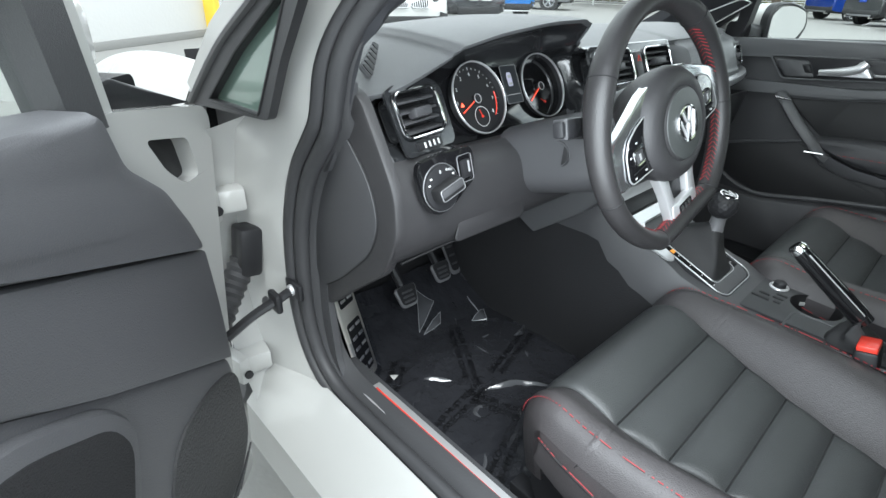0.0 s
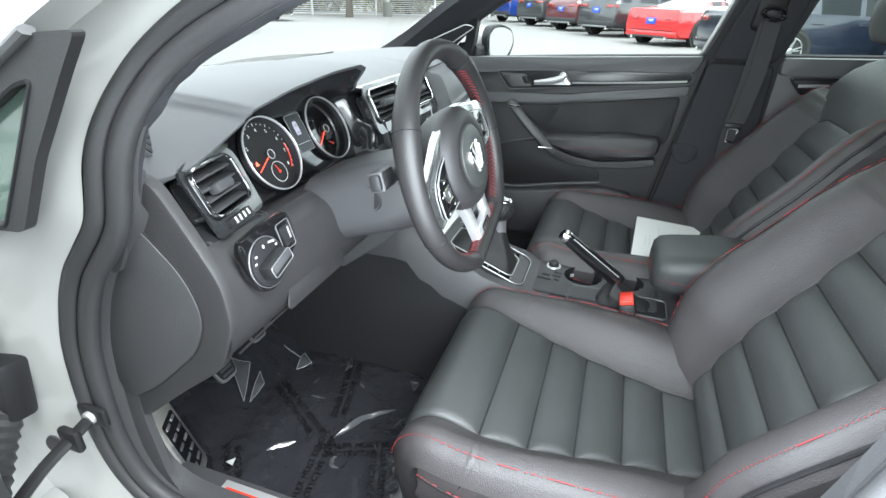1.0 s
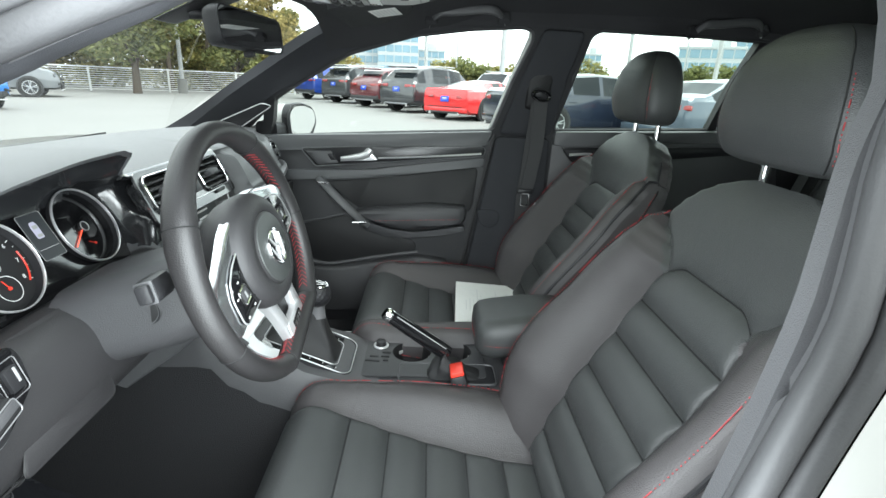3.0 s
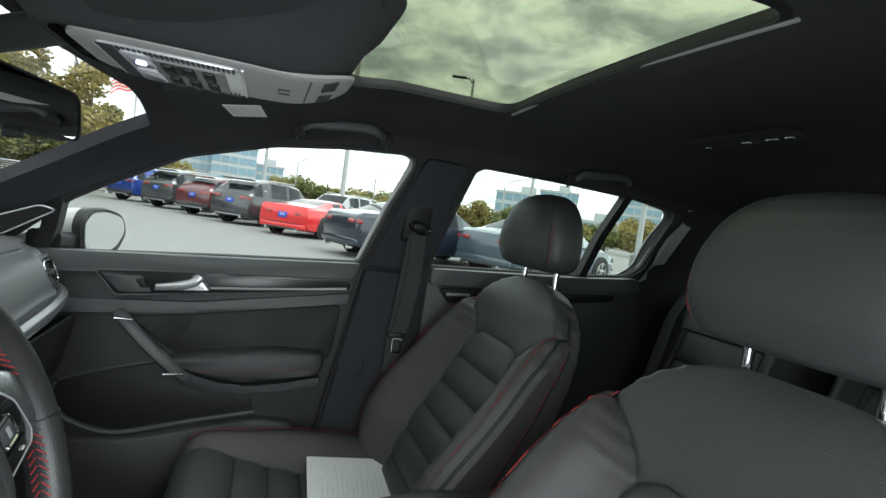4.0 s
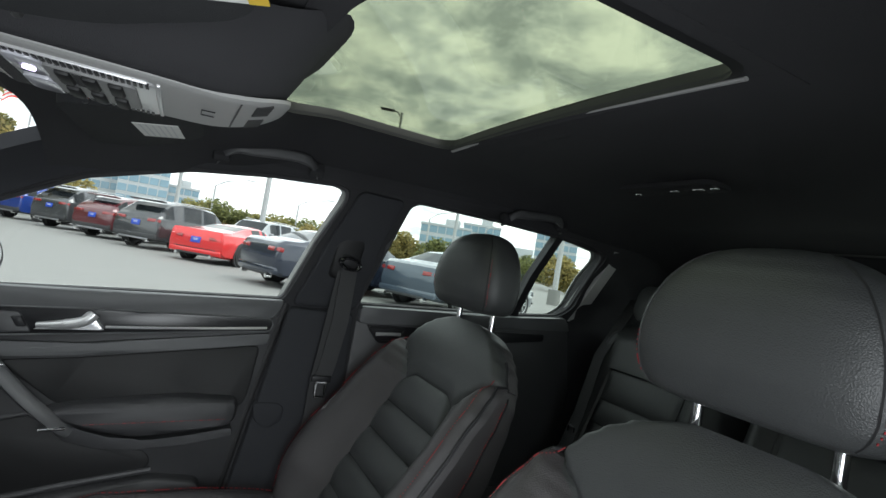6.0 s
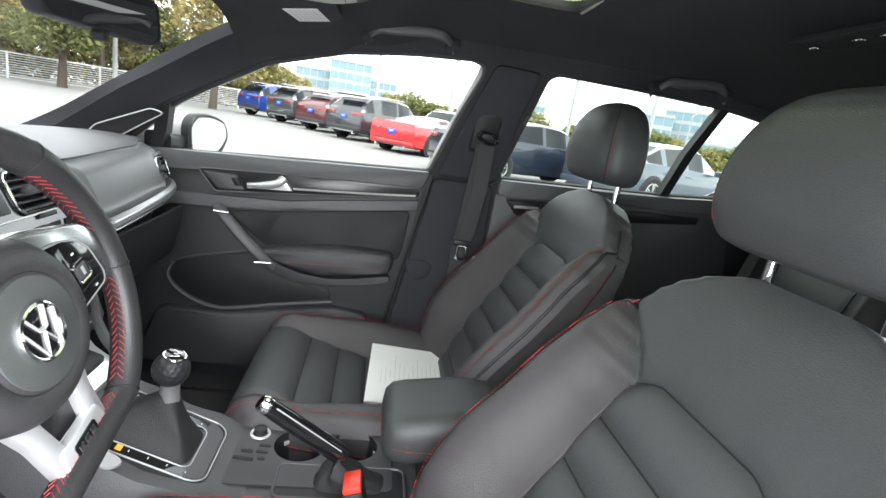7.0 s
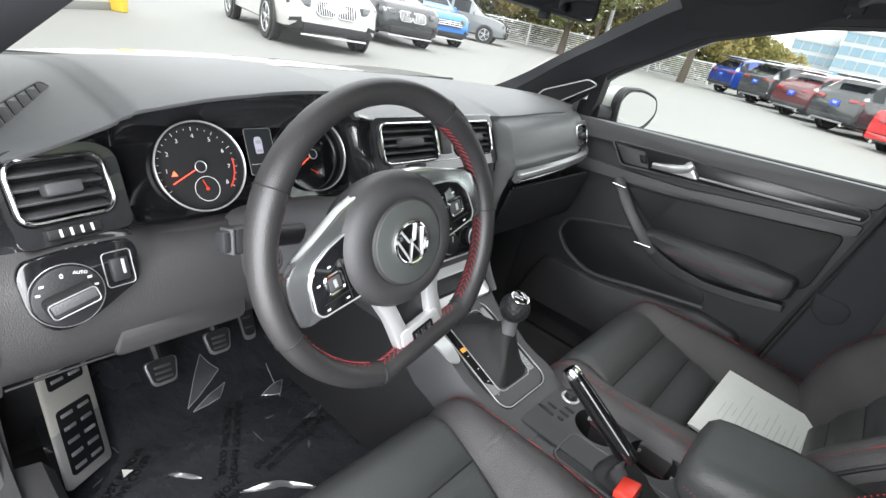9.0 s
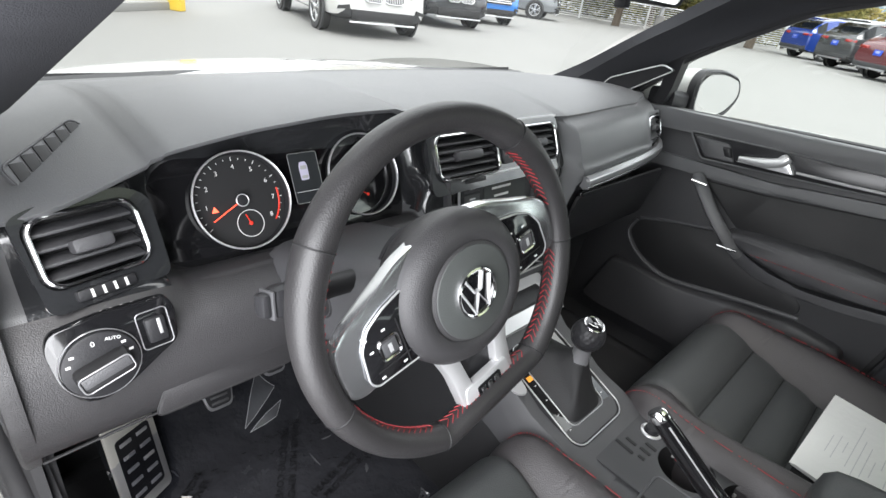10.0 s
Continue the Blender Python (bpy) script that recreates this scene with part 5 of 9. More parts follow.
part("grille_edge", tube([TW(y, z, 0.015) for y, z in SPK], 0.0018, 6, True), SATIN, sp_ob)
for k in range(4):
    part("grille_mark", box(0.001, 0.006, 0.004, pose(TW(0.455 - 0.009 * k, 0.934 + 0.004 * (k % 2), 0.0155).x, 0.455 - 0.009 * k, 0.934 + 0.003 * (k % 2)), 0.0), LETTER, sp_ob)

# ---- right front door panel ----
door = thing("door_1", (0.71, 0.0, 0.30), "closed black passenger door panel with piano-black strip and satin handle", "car door", kind="structure")


def door_sheet(name, loop, inset, thick, material, label="", r=0.015, parent=None, edge=0.004):
    """A piece of the door lining lying on the side wall and standing off it."""
    loop = finer(round_poly(loop, r), 0.03)
    c = (sum(p[0] for p in loop) / len(loop), sum(p[1] for p in loop) / len(loop))
    rings = []
    for k, (ins, d) in enumerate(((0, 0.0), (0, thick - edge), (edge * 0.4, thick - edge * 0.3), (edge * 1.2, thick))):
        ring = []
        for y, z in loop:
            l = math.hypot(y - c[0], z - c[1])
            s = 1 - ins / max(l, 1e-4)
            yy, zz = c[0] + (y - c[0]) * s, c[1] + (z - c[1]) * s
            ring.append(V(side_x(zz) - inset - d, yy, zz))
        rings.append(ring)
    bm = loft(rings)
    return part(name, bm, material, parent or door, label)


door_sheet("panel", [(0.40, 0.905), (-0.05, 0.928), (-0.430, 0.950), (-0.395, 0.70), (-0.345, 0.47), (-0.31, 0.25), (0.42, 0.25)], -0.012, 0.020, DOORCARD_SHADED, r=0.01)
door_sheet("belt_pad", [(0.36, 0.912), (-0.05, 0.934), (-0.428, 0.955), (-0.410, 0.905), (0.0, 0.885), (0.33, 0.862)], 0.004, 0.022, DASH, "soft pad along the window sill", 0.012, edge=0.010)
door_sheet("mid_rail", [(0.30, 0.800), (0.0, 0.812), (-0.405, 0.866), (-0.402, 0.838), (0.0, 0.782), (0.30, 0.765)], 0.004, 0.018, DASH, "", 0.008, edge=0.007)
strip_ = door_sheet("decor_strip", [(0.212, 0.876), (0.165, 0.818), (0.08, 0.826), (-0.398, 0.872), (-0.405, 0.892), (-0.395, 0.905), (0.0, 0.890)], 0.006, 0.020, DECOR, "piano-black decor strip", 0.010)
part("strip_outline", tube([V(side_x(z) - 0.0275, y, z) for y, z in round_poly([(0.212, 0.876), (0.165, 0.818), (0.08, 0.826), (-0.398, 0.872), (-0.405, 0.892), (-0.395, 0.905), (0.0, 0.890)], 0.010)], 0.0022, 6, True), DASH, strip_)
door_sheet("lock_plate", [(0.195, 0.868), (0.158, 0.824), (0.085, 0.830), (0.110, 0.872)], 0.018, 0.012, TRIM, "lock button plate", 0.008, strip_)
door_sheet("lock_button", [(0.125, 0.862), (0.112, 0.840), (0.094, 0.842), (0.106, 0.864)], 0.028, 0.006, DARK, "", 0.004, strip_)
# inside door handle
hd = part("handle_cup", slab(rrect(0.10, 0.03, 0.01), 0.002, frame_at((0.692, 0.02, 0.858), (0, 1, 0), (0, 0, 1)) @ Matrix.Diagonal((1, 1, -1, 1))), BLACK, door)
HP = smooth_path([V(0.681, 0.078, 0.848), V(0.676, 0.045, 0.852), V(0.672, 0.015, 0.858), V(0.670, -0.010, 0.868), V(0.672, -0.022, 0.882)], 5)
part("grip", tube(HP, [0.006 + 0.0055 * min(1, k / 8) for k in range(len(HP))], 10, False, 1.0), SATIN, hd, "satin silver lever")
part("grip_foot", slab(round_poly([(0.085, 0.838), (-0.045, 0.846), (-0.028, 0.868), (-0.015, 0.885), (-0.006, 0.884), (0.01, 0.862), (0.04, 0.853)], 0.006), 0.010, frame_at((0.688, 0, 0), (0, 1, 0), (0, 0, 1)) @ Matrix.Diagonal((1, 1, -1, 1)), 0.004), SATIN, hd)
part("chrome_line", strip_on_side([(-0.045, 0.853), (-0.15, 0.860), (-0.28, 0.8705), (-0.390, 0.8805)], 0.0034, 0.0300), SATIN, door, "chrome line")
# pull grip, insert, armrest, pocket
door_sheet("insert", [(0.14, 0.765), (0.0, 0.778), (-0.385, 0.832), (-0.372, 0.70), (-0.362, 0.675), (-0.05, 0.668), (0.02, 0.672)], 0.006, 0.010, GAITER, "soft black insert", 0.02)
pg = smooth_path([V(0.680, 0.150, 0.775), V(0.655, 0.128, 0.762), V(0.640, 0.080, 0.716), V(0.640, 0.040, 0.678), V(0.655, 0.005, 0.642), V(0.668, -0.012, 0.628)], 6)
grip = part("pull_grip", tube(pg, 0.0165, 10, False, 0.75), DASH, door, "diagonal pull grip with bright caps")
part("grip_cap", tube([V(0.634, 0.150, 0.774), V(0.636, 0.112, 0.772)], 0.0032, 8), CHROME, grip)
part("grip_cap", tube([V(0.634, 0.036, 0.641), V(0.636, -0.010, 0.643)], 0.0032, 8), CHROME, grip)
door_sheet("armrest", [(0.042, 0.670), (-0.010, 0.684), (-0.081, 0.692), (-0.221, 0.707), (-0.352, 0.702), (-0.348, 0.655), (-0.335, 0.640), (-0.253, 0.626), (-0.146, 0.609), (-0.077, 0.622), (-0.020, 0.638), (0.022, 0.655)], 0.004, 0.062, DOORCARD_SHADED, "padded armrest", 0.025, edge=0.020)
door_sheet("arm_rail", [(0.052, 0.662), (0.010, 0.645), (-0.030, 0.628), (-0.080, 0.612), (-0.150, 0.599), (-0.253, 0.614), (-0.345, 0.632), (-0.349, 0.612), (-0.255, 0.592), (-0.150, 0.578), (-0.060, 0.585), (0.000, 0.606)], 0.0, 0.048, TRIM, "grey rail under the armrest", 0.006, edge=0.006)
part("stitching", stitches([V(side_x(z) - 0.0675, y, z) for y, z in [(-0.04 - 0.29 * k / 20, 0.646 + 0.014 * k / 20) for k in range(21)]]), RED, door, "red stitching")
# raised flat sheet; the shade inside the pocket is put in as black
door_sheet("pocket_shade", [(0.286, 0.555), (0.266, 0.600), (0.212, 0.616), (0.063, 0.650), (0.008, 0.605), (-0.045, 0.583), (-0.15, 0.576), (-0.178, 0.553), (-0.179, 0.527), (-0.02, 0.500), (0.141, 0.473), (0.231, 0.502)], 0.0, 0.016, BLACK, "flat black sheet for the shaded door pocket", 0.02)
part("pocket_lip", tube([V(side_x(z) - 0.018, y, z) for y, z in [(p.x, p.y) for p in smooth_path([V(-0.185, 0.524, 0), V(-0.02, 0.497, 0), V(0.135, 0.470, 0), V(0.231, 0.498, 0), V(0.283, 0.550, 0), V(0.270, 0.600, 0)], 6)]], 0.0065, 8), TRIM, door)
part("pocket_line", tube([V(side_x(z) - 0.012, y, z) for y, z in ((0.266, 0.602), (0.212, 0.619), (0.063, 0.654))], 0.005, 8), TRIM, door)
door_sheet("pocket_bin", [(0.30, 0.47), (0.12, 0.462), (-0.19, 0.515), (-0.30, 0.50), (-0.28, 0.30), (0.36, 0.30)], 0.0, 0.045, DOORCARD_SHADED, "lower door bin", 0.03, edge=0.012)
# dark gap behind the door
part("door_gap", strip_on_side([(-0.432, 0.945), (-0.405, 0.80), (-0.378, 0.662), (-0.344, 0.463), (-0.31, 0.26)], 0.008, 0.004, 1, 0.8), BLACK, door)

# ---- middle pillar, right ----
bp = thing("pillar_trim", (0.70, -0.52, 0.30), "black middle pillar trim with seatbelt", "pillar trim", kind="structure")


def bp_sheet(name, loop, inset, thick, material, label="", r=0.02, edge=0.010):
    return door_sheet(name, loop, inset, thick, material, label, r, bp, edge)


bp_sheet("upper_trim", [(-0.445, 0.945), (-0.490, 1.10), (-0.540, 1.265), (-0.665, 1.262), (-0.640, 1.10), (-0.618, 0.945)], 0.0, 0.022, PILLARCLOTH)
bp_sheet("lower_trim", [(-0.438, 0.940), (-0.616, 0.940), (-0.62, 0.70), (-0.60, 0.25), (-0.32, 0.25), (-0.360, 0.47), (-0.395, 0.68)], 0.0, 0.026, PILLARCLOTH)
bp_sheet("grip_pad", [(-0.385, 0.690), (-0.395, 0.640), (-0.43, 0.618), (-0.468, 0.640), (-0.470, 0.678), (-0.45, 0.692)], 0.02, 0.012, PILLARCLOTH, "", 0.015)
bp_sheet("belt_slot", [(-0.520, 1.135), (-0.600, 1.155), (-0.590, 1.03), (-0.515, 1.03)], 0.018, 0.008, BLACK, "", 0.02)
belt = thing("seatbelt", (0.66, -0.56, 0.70), "black seatbelt webbing hanging on the middle pillar with its metal tongue", "seatbelt")
part("guide", box(0.030, 0.062, 0.034, pose(0.650, -0.565, 1.082, 15, 0, 0), 0.012), DARK, belt, "belt guide loop")
part("guide_slot", ring_band(0.026, 0.008, 0.008, frame_at((0.636, -0.563, 1.075), (0, 1, 0.2), (0, -0.2, 1)) @ Matrix.Diagonal((1, 0.55, 1, 1)), 28), PIANO, belt)
part("webbing", loft([[V(x, y - 0.024, z), V(x - 0.003, y - 0.024, z), V(x - 0.003, y + 0.024, z), V(x, y + 0.024, z)] for x, y, z in ((0.650, -0.562, 1.075), (0.660, -0.555, 0.95), (0.664, -0.546, 0.82), (0.664, -0.540, 0.765), (0.668, -0.540, 0.60), (0.672, -0.55, 0.32))]), BELT, belt)
part("webbing", loft([[V(x, y - 0.022, z), V(x - 0.003, y - 0.022, z), V(x - 0.003, y + 0.022, z), V(x, y + 0.022, z)] for x, y, z in ((0.646, -0.566, 1.070), (0.650, -0.566, 0.92), (0.652, -0.552, 0.80), (0.652, -0.542, 0.758))]), BELT, belt)
part("tongue", tube([V(0.646, -0.542 + y, 0.738 + z) for y, z in rrect(0.026, 0.040, 0.004)], 0.0032, 6, True), CHROME, belt, "metal belt tongue")
part("tongue_grip", box(0.010, 0.052, 0.018, pose(0.648, -0.542, 0.766), 0.004), DARK, belt)

# ---- rear door panel, right ----
rd = thing("door_2", (0.71, -0.95, 0.30), "black rear door panel under the tinted window", "car door", kind="structure")
door_sheet("panel", [(-0.63, 0.945), (-1.17, 0.968), (-1.40, 0.985), (-1.45, 0.75), (-1.40, 0.30), (-0.62, 0.25)], -0.012, 0.020, TRIM, parent=rd)
door_sheet("belt_pad", [(-0.628, 0.962), (-1.17, 0.985), (-1.36, 1.000), (-1.40, 0.955), (-1.17, 0.945), (-0.63, 0.915)], 0.0, 0.030, DASH, "soft pad along the rear sill", 0.012, rd, 0.012)
door_sheet("decor_strip", [(-0.66, 0.912), (-0.92, 0.920), (-1.30, 0.935), (-1.30, 0.910), (-0.92, 0.872), (-0.70, 0.862)], 0.004, 0.014, DECOR, "", 0.01, rd)
hd2 = rd
part("handle_bowl", tube([V(side_x(z) - 0.019, y, z) for y, z in round_poly([(-0.665, 0.905), (-0.78, 0.910), (-0.76, 0.872), (-0.70, 0.865)], 0.01)], 0.003, 6, True), DARK, hd2)
part("handle", tube([V(0.694, -0.69, 0.888), V(0.690, -0.735, 0.892), V(0.694, -0.765, 0.892)], 0.005, 8), SATIN, hd2)
rb = thing("seatbelt", (0.62, -1.45, 0.9), "black rear seatbelt webbing beside the bench", "seatbelt")
part("webbing", loft([[V(x - 0.022, y, z), V(x - 0.022, y + 0.003, z), V(x + 0.022, y + 0.003, z), V(x + 0.022, y, z)] for x, y, z in ((0.60, -1.60, 1.10), (0.585, -1.45, 0.90), (0.55, -1.36, 0.70), (0.53, -1.30, 0.60))]), BELT, rb)
part("tongue", tube([V(0.545 + x, -1.335, 0.66 + z) for x, z in rrect(0.024, 0.036, 0.004)], 0.003, 6, True), CHROME, rb)

# ---- outside mirror, right ----
om = thing("door_mirror", (0.86, 0.29, 0.90), "white-housed outside mirror with black rim on the passenger door", "door mirror")
MMX = frame_at((0.925, 0.262, 0.945), (0.97, -0.24, 0.0), (0.0, 0.06, 1.0))
MOUT = round_poly([(-0.105, -0.056), (-0.02, -0.074), (0.06, -0.062), (0.108, -0.005), (0.085, 0.045), (0.0, 0.066), (-0.080, 0.062), (-0.108, 0.030)], 0.035, 6)
shell = [[MMX @ V(x * s, y * s, z) for x, y in MOUT] for s, z in ((1.0, 0.0), (1.02, -0.02), (0.99, -0.05), (0.86, -0.085), (0.55, -0.11), (0.2, -0.118))]
part("housing", loft(shell), WHITE, om)
part("rim", loft([[MMX @ V(x * s, y * s, z) for x, y in MOUT] for s, z in ((1.03, -0.018), (1.04, 0.004), (0.97, 0.010), (0.90, 0.008), (0.88, -0.004))], True, False), DARK, om)
part("mirror_glass", slab([(x * 0.86, y * 0.86) for x, y in MOUT], 0.003, MMX @ pose(0, 0, 0.004, 6.5, -3, 0)), MIRROR, om, "mirror glass")
part("mirror_foot", loft([[V(0.735, 0.335 + a, 0.93 + b) for a, b in rrect(0.07, 0.05, 0.015)], [V(0.84, 0.315 + a, 0.92 + b) for a, b in rrect(0.05, 0.045, 0.015)]]), DARK, om)
part("sail_panel", sheet([(0.435, 0.905), (0.335, 0.905), (0.318, 0.975)], [], at_side(1, -0.034), 0.006), WHITE, om)

# ---- roof ----
SUN = round_poly([(-0.326, -0.360), (-0.292, -0.285), (-0.20, -0.255), (0.20, -0.255), (0.292, -0.285), (0.326, -0.360), (0.326, -0.640), (-0.332, -0.640)], 0.045, 5)


def roof_z(x, y):
    crown = table([(-1.95, 1.285), (-1.5, 1.345), (-0.9, 1.375), (-0.4, 1.372), (-0.2, 1.335), (-0.1, 1.300), (0.05, 1.278), (0.10, 1.268)], y)[0]
    e = max(0.0, abs(x) - 0.36) / 0.24
    return crown - 0.012 * (x / 0.4) ** 2 - 0.062 * e * e


nx, ny = 64, 100
gx = [-0.60 + 1.20 * k / nx for k in range(nx + 1)]
gy = [0.095 - 2.03 * k / ny for k in range(ny + 1)]
ceil_bm = bmesh.new()
cv = [[ceil_bm.verts.new((x, y, roof_z(x, y))) for x in gx] for y in gy]
for r in range(ny):
    for c in range(nx):
        mx_, my_ = (gx[c] + gx[c + 1]) / 2, (gy[r] + gy[r + 1]) / 2
        if abs(mx_) < 0.355 and -0.69 < my_ < -0.225:
            continue
        ceil_bm.faces.new((cv[r][c], cv[r][c + 1], cv[r + 1][c + 1], cv[r + 1][c]))
hole_edge = [(x, y) for x, y in finer(SUN, 0.03)]
border = [(lerp(-0.36, 0.36, k / 14), -0.22) for k in range(15)] + [(0.36, lerp(-0.22, -0.70, k / 10)) for k in range(1, 11)] + [(lerp(0.36, -0.36, k / 14), -0.70) for k in range(1, 15)] + [(-0.36, lerp(-0.70, -0.22, k / 10)) for k in range(1, 10)]
ceil_bm = join(ceil_bm, sheet(border, [hole_edge], lambda x, y, w: V(x, y, roof_z(x, y) - 0.0015 + w), 0.003))
solid("ceiling", ceil_bm, CLOTH, "black cloth headliner with a sunroof opening", "headliner", kind="structure")
outer_bm = bmesh.new()
cv = [[outer_bm.verts.new((x * 1.06, y, roof_z(x, y) + 0.05)) for x in gx] for y in gy]
for r in range(ny):
    for c in range(nx):
        mx_, my_ = (gx[c] + gx[c + 1]) / 2, (gy[r] + gy[r + 1]) / 2
        if abs(mx_) < 0.43 and -0.77 < my_ < -0.15:
            continue
        outer_bm.faces.new((cv[r][c], cv[r][c + 1], cv[r + 1][c + 1], cv[r + 1][c]))
solid("roof", outer_bm, WHITE, "white painted car roof", "roof", kind="structure")
sr = thing("sunroof", (0, -0.43, 1.37), "tilted-shut glass sunroof with dark frame and rear blind edge", "sunroof", kind="structure")
well = finer(SUN, 0.04)
part("frame", loft([[V(x * s, -0.45 + (y + 0.45) * s, roof_z(x, y) + z) for x, y in well] for s, z in ((1.03, -0.003), (1.0, -0.005), (1.002, 0.004), (1.015, 0.016), (1.32, 0.017))], True, False), BLACK, sr)
pane_ob = part("pane", sheet(finer(rrect(0.80, 0.58, 0.04), 0.06), [], lambda x, y, w: V(x, y - 0.46, roof_z(x * 0.75, y - 0.46) + 0.019 + w), 0.004), SUNGLASS, sr, "green-tinted glass")
pane_ob.visible_shadow = False
part("blind_edge", tube([V(x, -0.648 + 0.02 * (x / 0.33) ** 2 * 0, roof_z(x, -0.645) - 0.004) for x in [-0.325 + 0.65 * k / 20 for k in range(21)]], 0.004, 8, False, 0.6), GREYPL, sr, "pale blind edge")
part("blind_tab", slab(rrect(0.085, 0.028, 0.010), 0.006, pose(0.06, -0.700, roof_z(0.06, -0.70) - 0.001, 180, 0, 0), 0.002), CLOTH, sr)
# rear roof lamp: chrome slivers stand for the glints of its lenses in a dark housing
rl = thing("roof_lamp", (0.11, -1.09, 1.36), "unlit rear roof lamp with chrome lens glints in the headliner", "ceiling lamp")
part("housing", slab(rrect(0.24, 0.085, 0.02), 0.010, pose(0.11, -1.09, roof_z(0.11, -1.09) + 0.001, 180, 0, 0), 0.003), CLOTH, rl)
for x, l_ in ((0.198, 0.016), (0.10, 0.022), (0.042, 0.026), (0.005, 0.018)):
    part("lens", box(l_, 0.010, 0.006, pose(x, -1.09, roof_z(x, -1.09) - 0.010, 0, 0, 6), 0.002), CHROME, rl, "chrome sliver set in as a lens glint")

# grab handles
def grab(y0, y1, sgn=1):
    g = thing("grab_handle", (sgn * 0.55, (y0 + y1) / 2, 1.28), "black folding grab handle on the roof rail", "grab handle", "grab handles")
    x = lambda y: sgn * 0.542
    bar = smooth_path([V(x(y0) + sgn * 0.016, y0 + 0.012, 1.262), V(x(y0), y0, 1.276), V(x(y0) - sgn * 0.010, y0 - 0.022, 1.291), V(x(y0) - sgn * 0.012, y0 - 0.06, 1.294), V(x(y0) - sgn * 0.012, y1 + 0.06, 1.302), V(x(y1) - sgn * 0.010, y1 + 0.022, 1.300), V(x(y1), y1, 1.288), V(x(y1) + sgn * 0.014, y1 - 0.012, 1.276)], 6)
    part("handle", loft([[p + V(a * 0.8 * sgn, 0, b) for a, b in rrect(0.020, 0.024, 0.007, 3)] for p in bar]), TRIM, g)
    for y, zz in ((y0 + 0.006, 1.272), (y1 - 0.006, 1.285)):
        part("mount", box(0.024, 0.034, 0.030, pose(x(y) + sgn * 0.008, y, zz, 0, sgn * 35, 0), 0.006), CLOTH, g)


grab(-0.215, -0.410)
grab(-0.975, -1.165)

# visors
def visor(cx, outline, label):
    v = thing("sun_visor", (cx, 0.02, 1.27), label, "sun visor", "sun visors")
    m = Matrix.Translation((cx, -0.085, 1.262)) @ Euler((radians(-9), radians(0), 0)).to_matrix().to_4x4()
    part("panel", slab(round_poly(outline, 0.030, 6), 0.020, m @ pose(0, 0, -0.010), 0.008, 3), VISOR, v)
    return v, m


pv, pm = visor(0.330, [(0.21, 0.10), (-0.20, 0.10), (-0.20, -0.072), (-0.01, -0.080), (0.10, -0.04), (0.21, 0.045)], "black folded passenger sun visor with a white warning label")
part("warning_label", box(0.128, 0.062, 0.0008, pm @ pose(-0.035, -0.014, -0.0105, 0, 0, -5), 0.0), LABEL, pv, "white warning label")
for k in range(6):
    part("label_line", box(0.110, 0.0024, 0.0004, pm @ pose(-0.035, 0.008 - 0.0085 * k, -0.0111, 0, 0, -5), 0.0), GREYINK, pv)
dv, dm = visor(-0.385, [(0.19, 0.09), (-0.19, 0.09), (-0.19, -0.085), (0.12, -0.085), (0.19, 0.02)], "black folded driver sun visor with a white and yellow warning label")
LBL = dm @ pose(0.012, -0.034, -0.0105, 0, 0, -16)
part("warning_label", box(0.170, 0.074, 0.0008, LBL, 0.0), LABEL, dv, "white warning label")
part("label_edge", box(0.170, 0.013, 0.0010, LBL @ pose(0, -0.031, -0.0002), 0.0), YELLOW, dv, "yellow label stripe")
part("label_title", box(0.060, 0.006, 0.0004, LBL @ pose(0.03, -0.031, -0.0008), 0.0), DARK, dv)
random.seed(21)
for k in range(7):
    for c in range(4):
        part("label_line", box(random.uniform(0.022, 0.036), 0.0034, 0.0004, LBL @ pose(-0.058 + 0.040 * c, 0.031 - 0.0082 * k, -0.0006), 0.0), GREYINK, dv)
for v, m, s in ((pv, pm, -1), (dv, dm, 1)):
    part("clip", box(0.022, 0.016, 0.014, m @ pose(s * 0.19, 0.065, 0.0), 0.005), VISOR, v)
    part("clip_pin", tube([m @ V(s * 0.175, 0.065, -0.006), m @ V(s * 0.205, 0.065, -0.006)], 0.004, 8), DARK, v)

# roof console
rc = thing("roof_console", (0, -0.08, 1.27), "light grey roof console with map lights in a black bulge", "roof console")


def con_face(x, y, lift=0.0):
    """A place on the console's face, which turns up towards its rear end."""
    up = max(0.0, -0.135 - y)
    return V(x, y - 0.016, 1.2475 + 0.012 * max(0.0, y) + 2.6 * up * up - lift)


FACE = round_poly([(-0.086, 0.085), (0.086, 0.085), (0.097, 0.0), (0.096, -0.13), (0.070, -0.228), (-0.070, -0.228), (-0.096, -0.13), (-0.097, 0.0)], 0.055, 7)
FACE = finer(FACE, 0.012)
cen = (0.0, -0.075)
bulge = []
for s, dz in ((1.0, 0.0015), (1.05, 0.0005), (1.13, 0.004), (1.26, 0.018), (1.45, 0.040), (1.75, 0.060)):
    ring = []
    for x, y in FACE:
        xx, yy = cen[0] + (x - cen[0]) * (1 + (s - 1) * 1.5), cen[1] + (y - cen[1]) * (1 + (s - 1) * 0.55)
        p = con_face(xx, yy)
        ring.append(V(xx, yy, min(p.z + dz, roof_z(xx, yy) + 0.01)))
    bulge.append(ring)
part("shroud", loft(bulge, True, False), CLOTH, rc, "black cloth bulge round the console")
face_rows = []
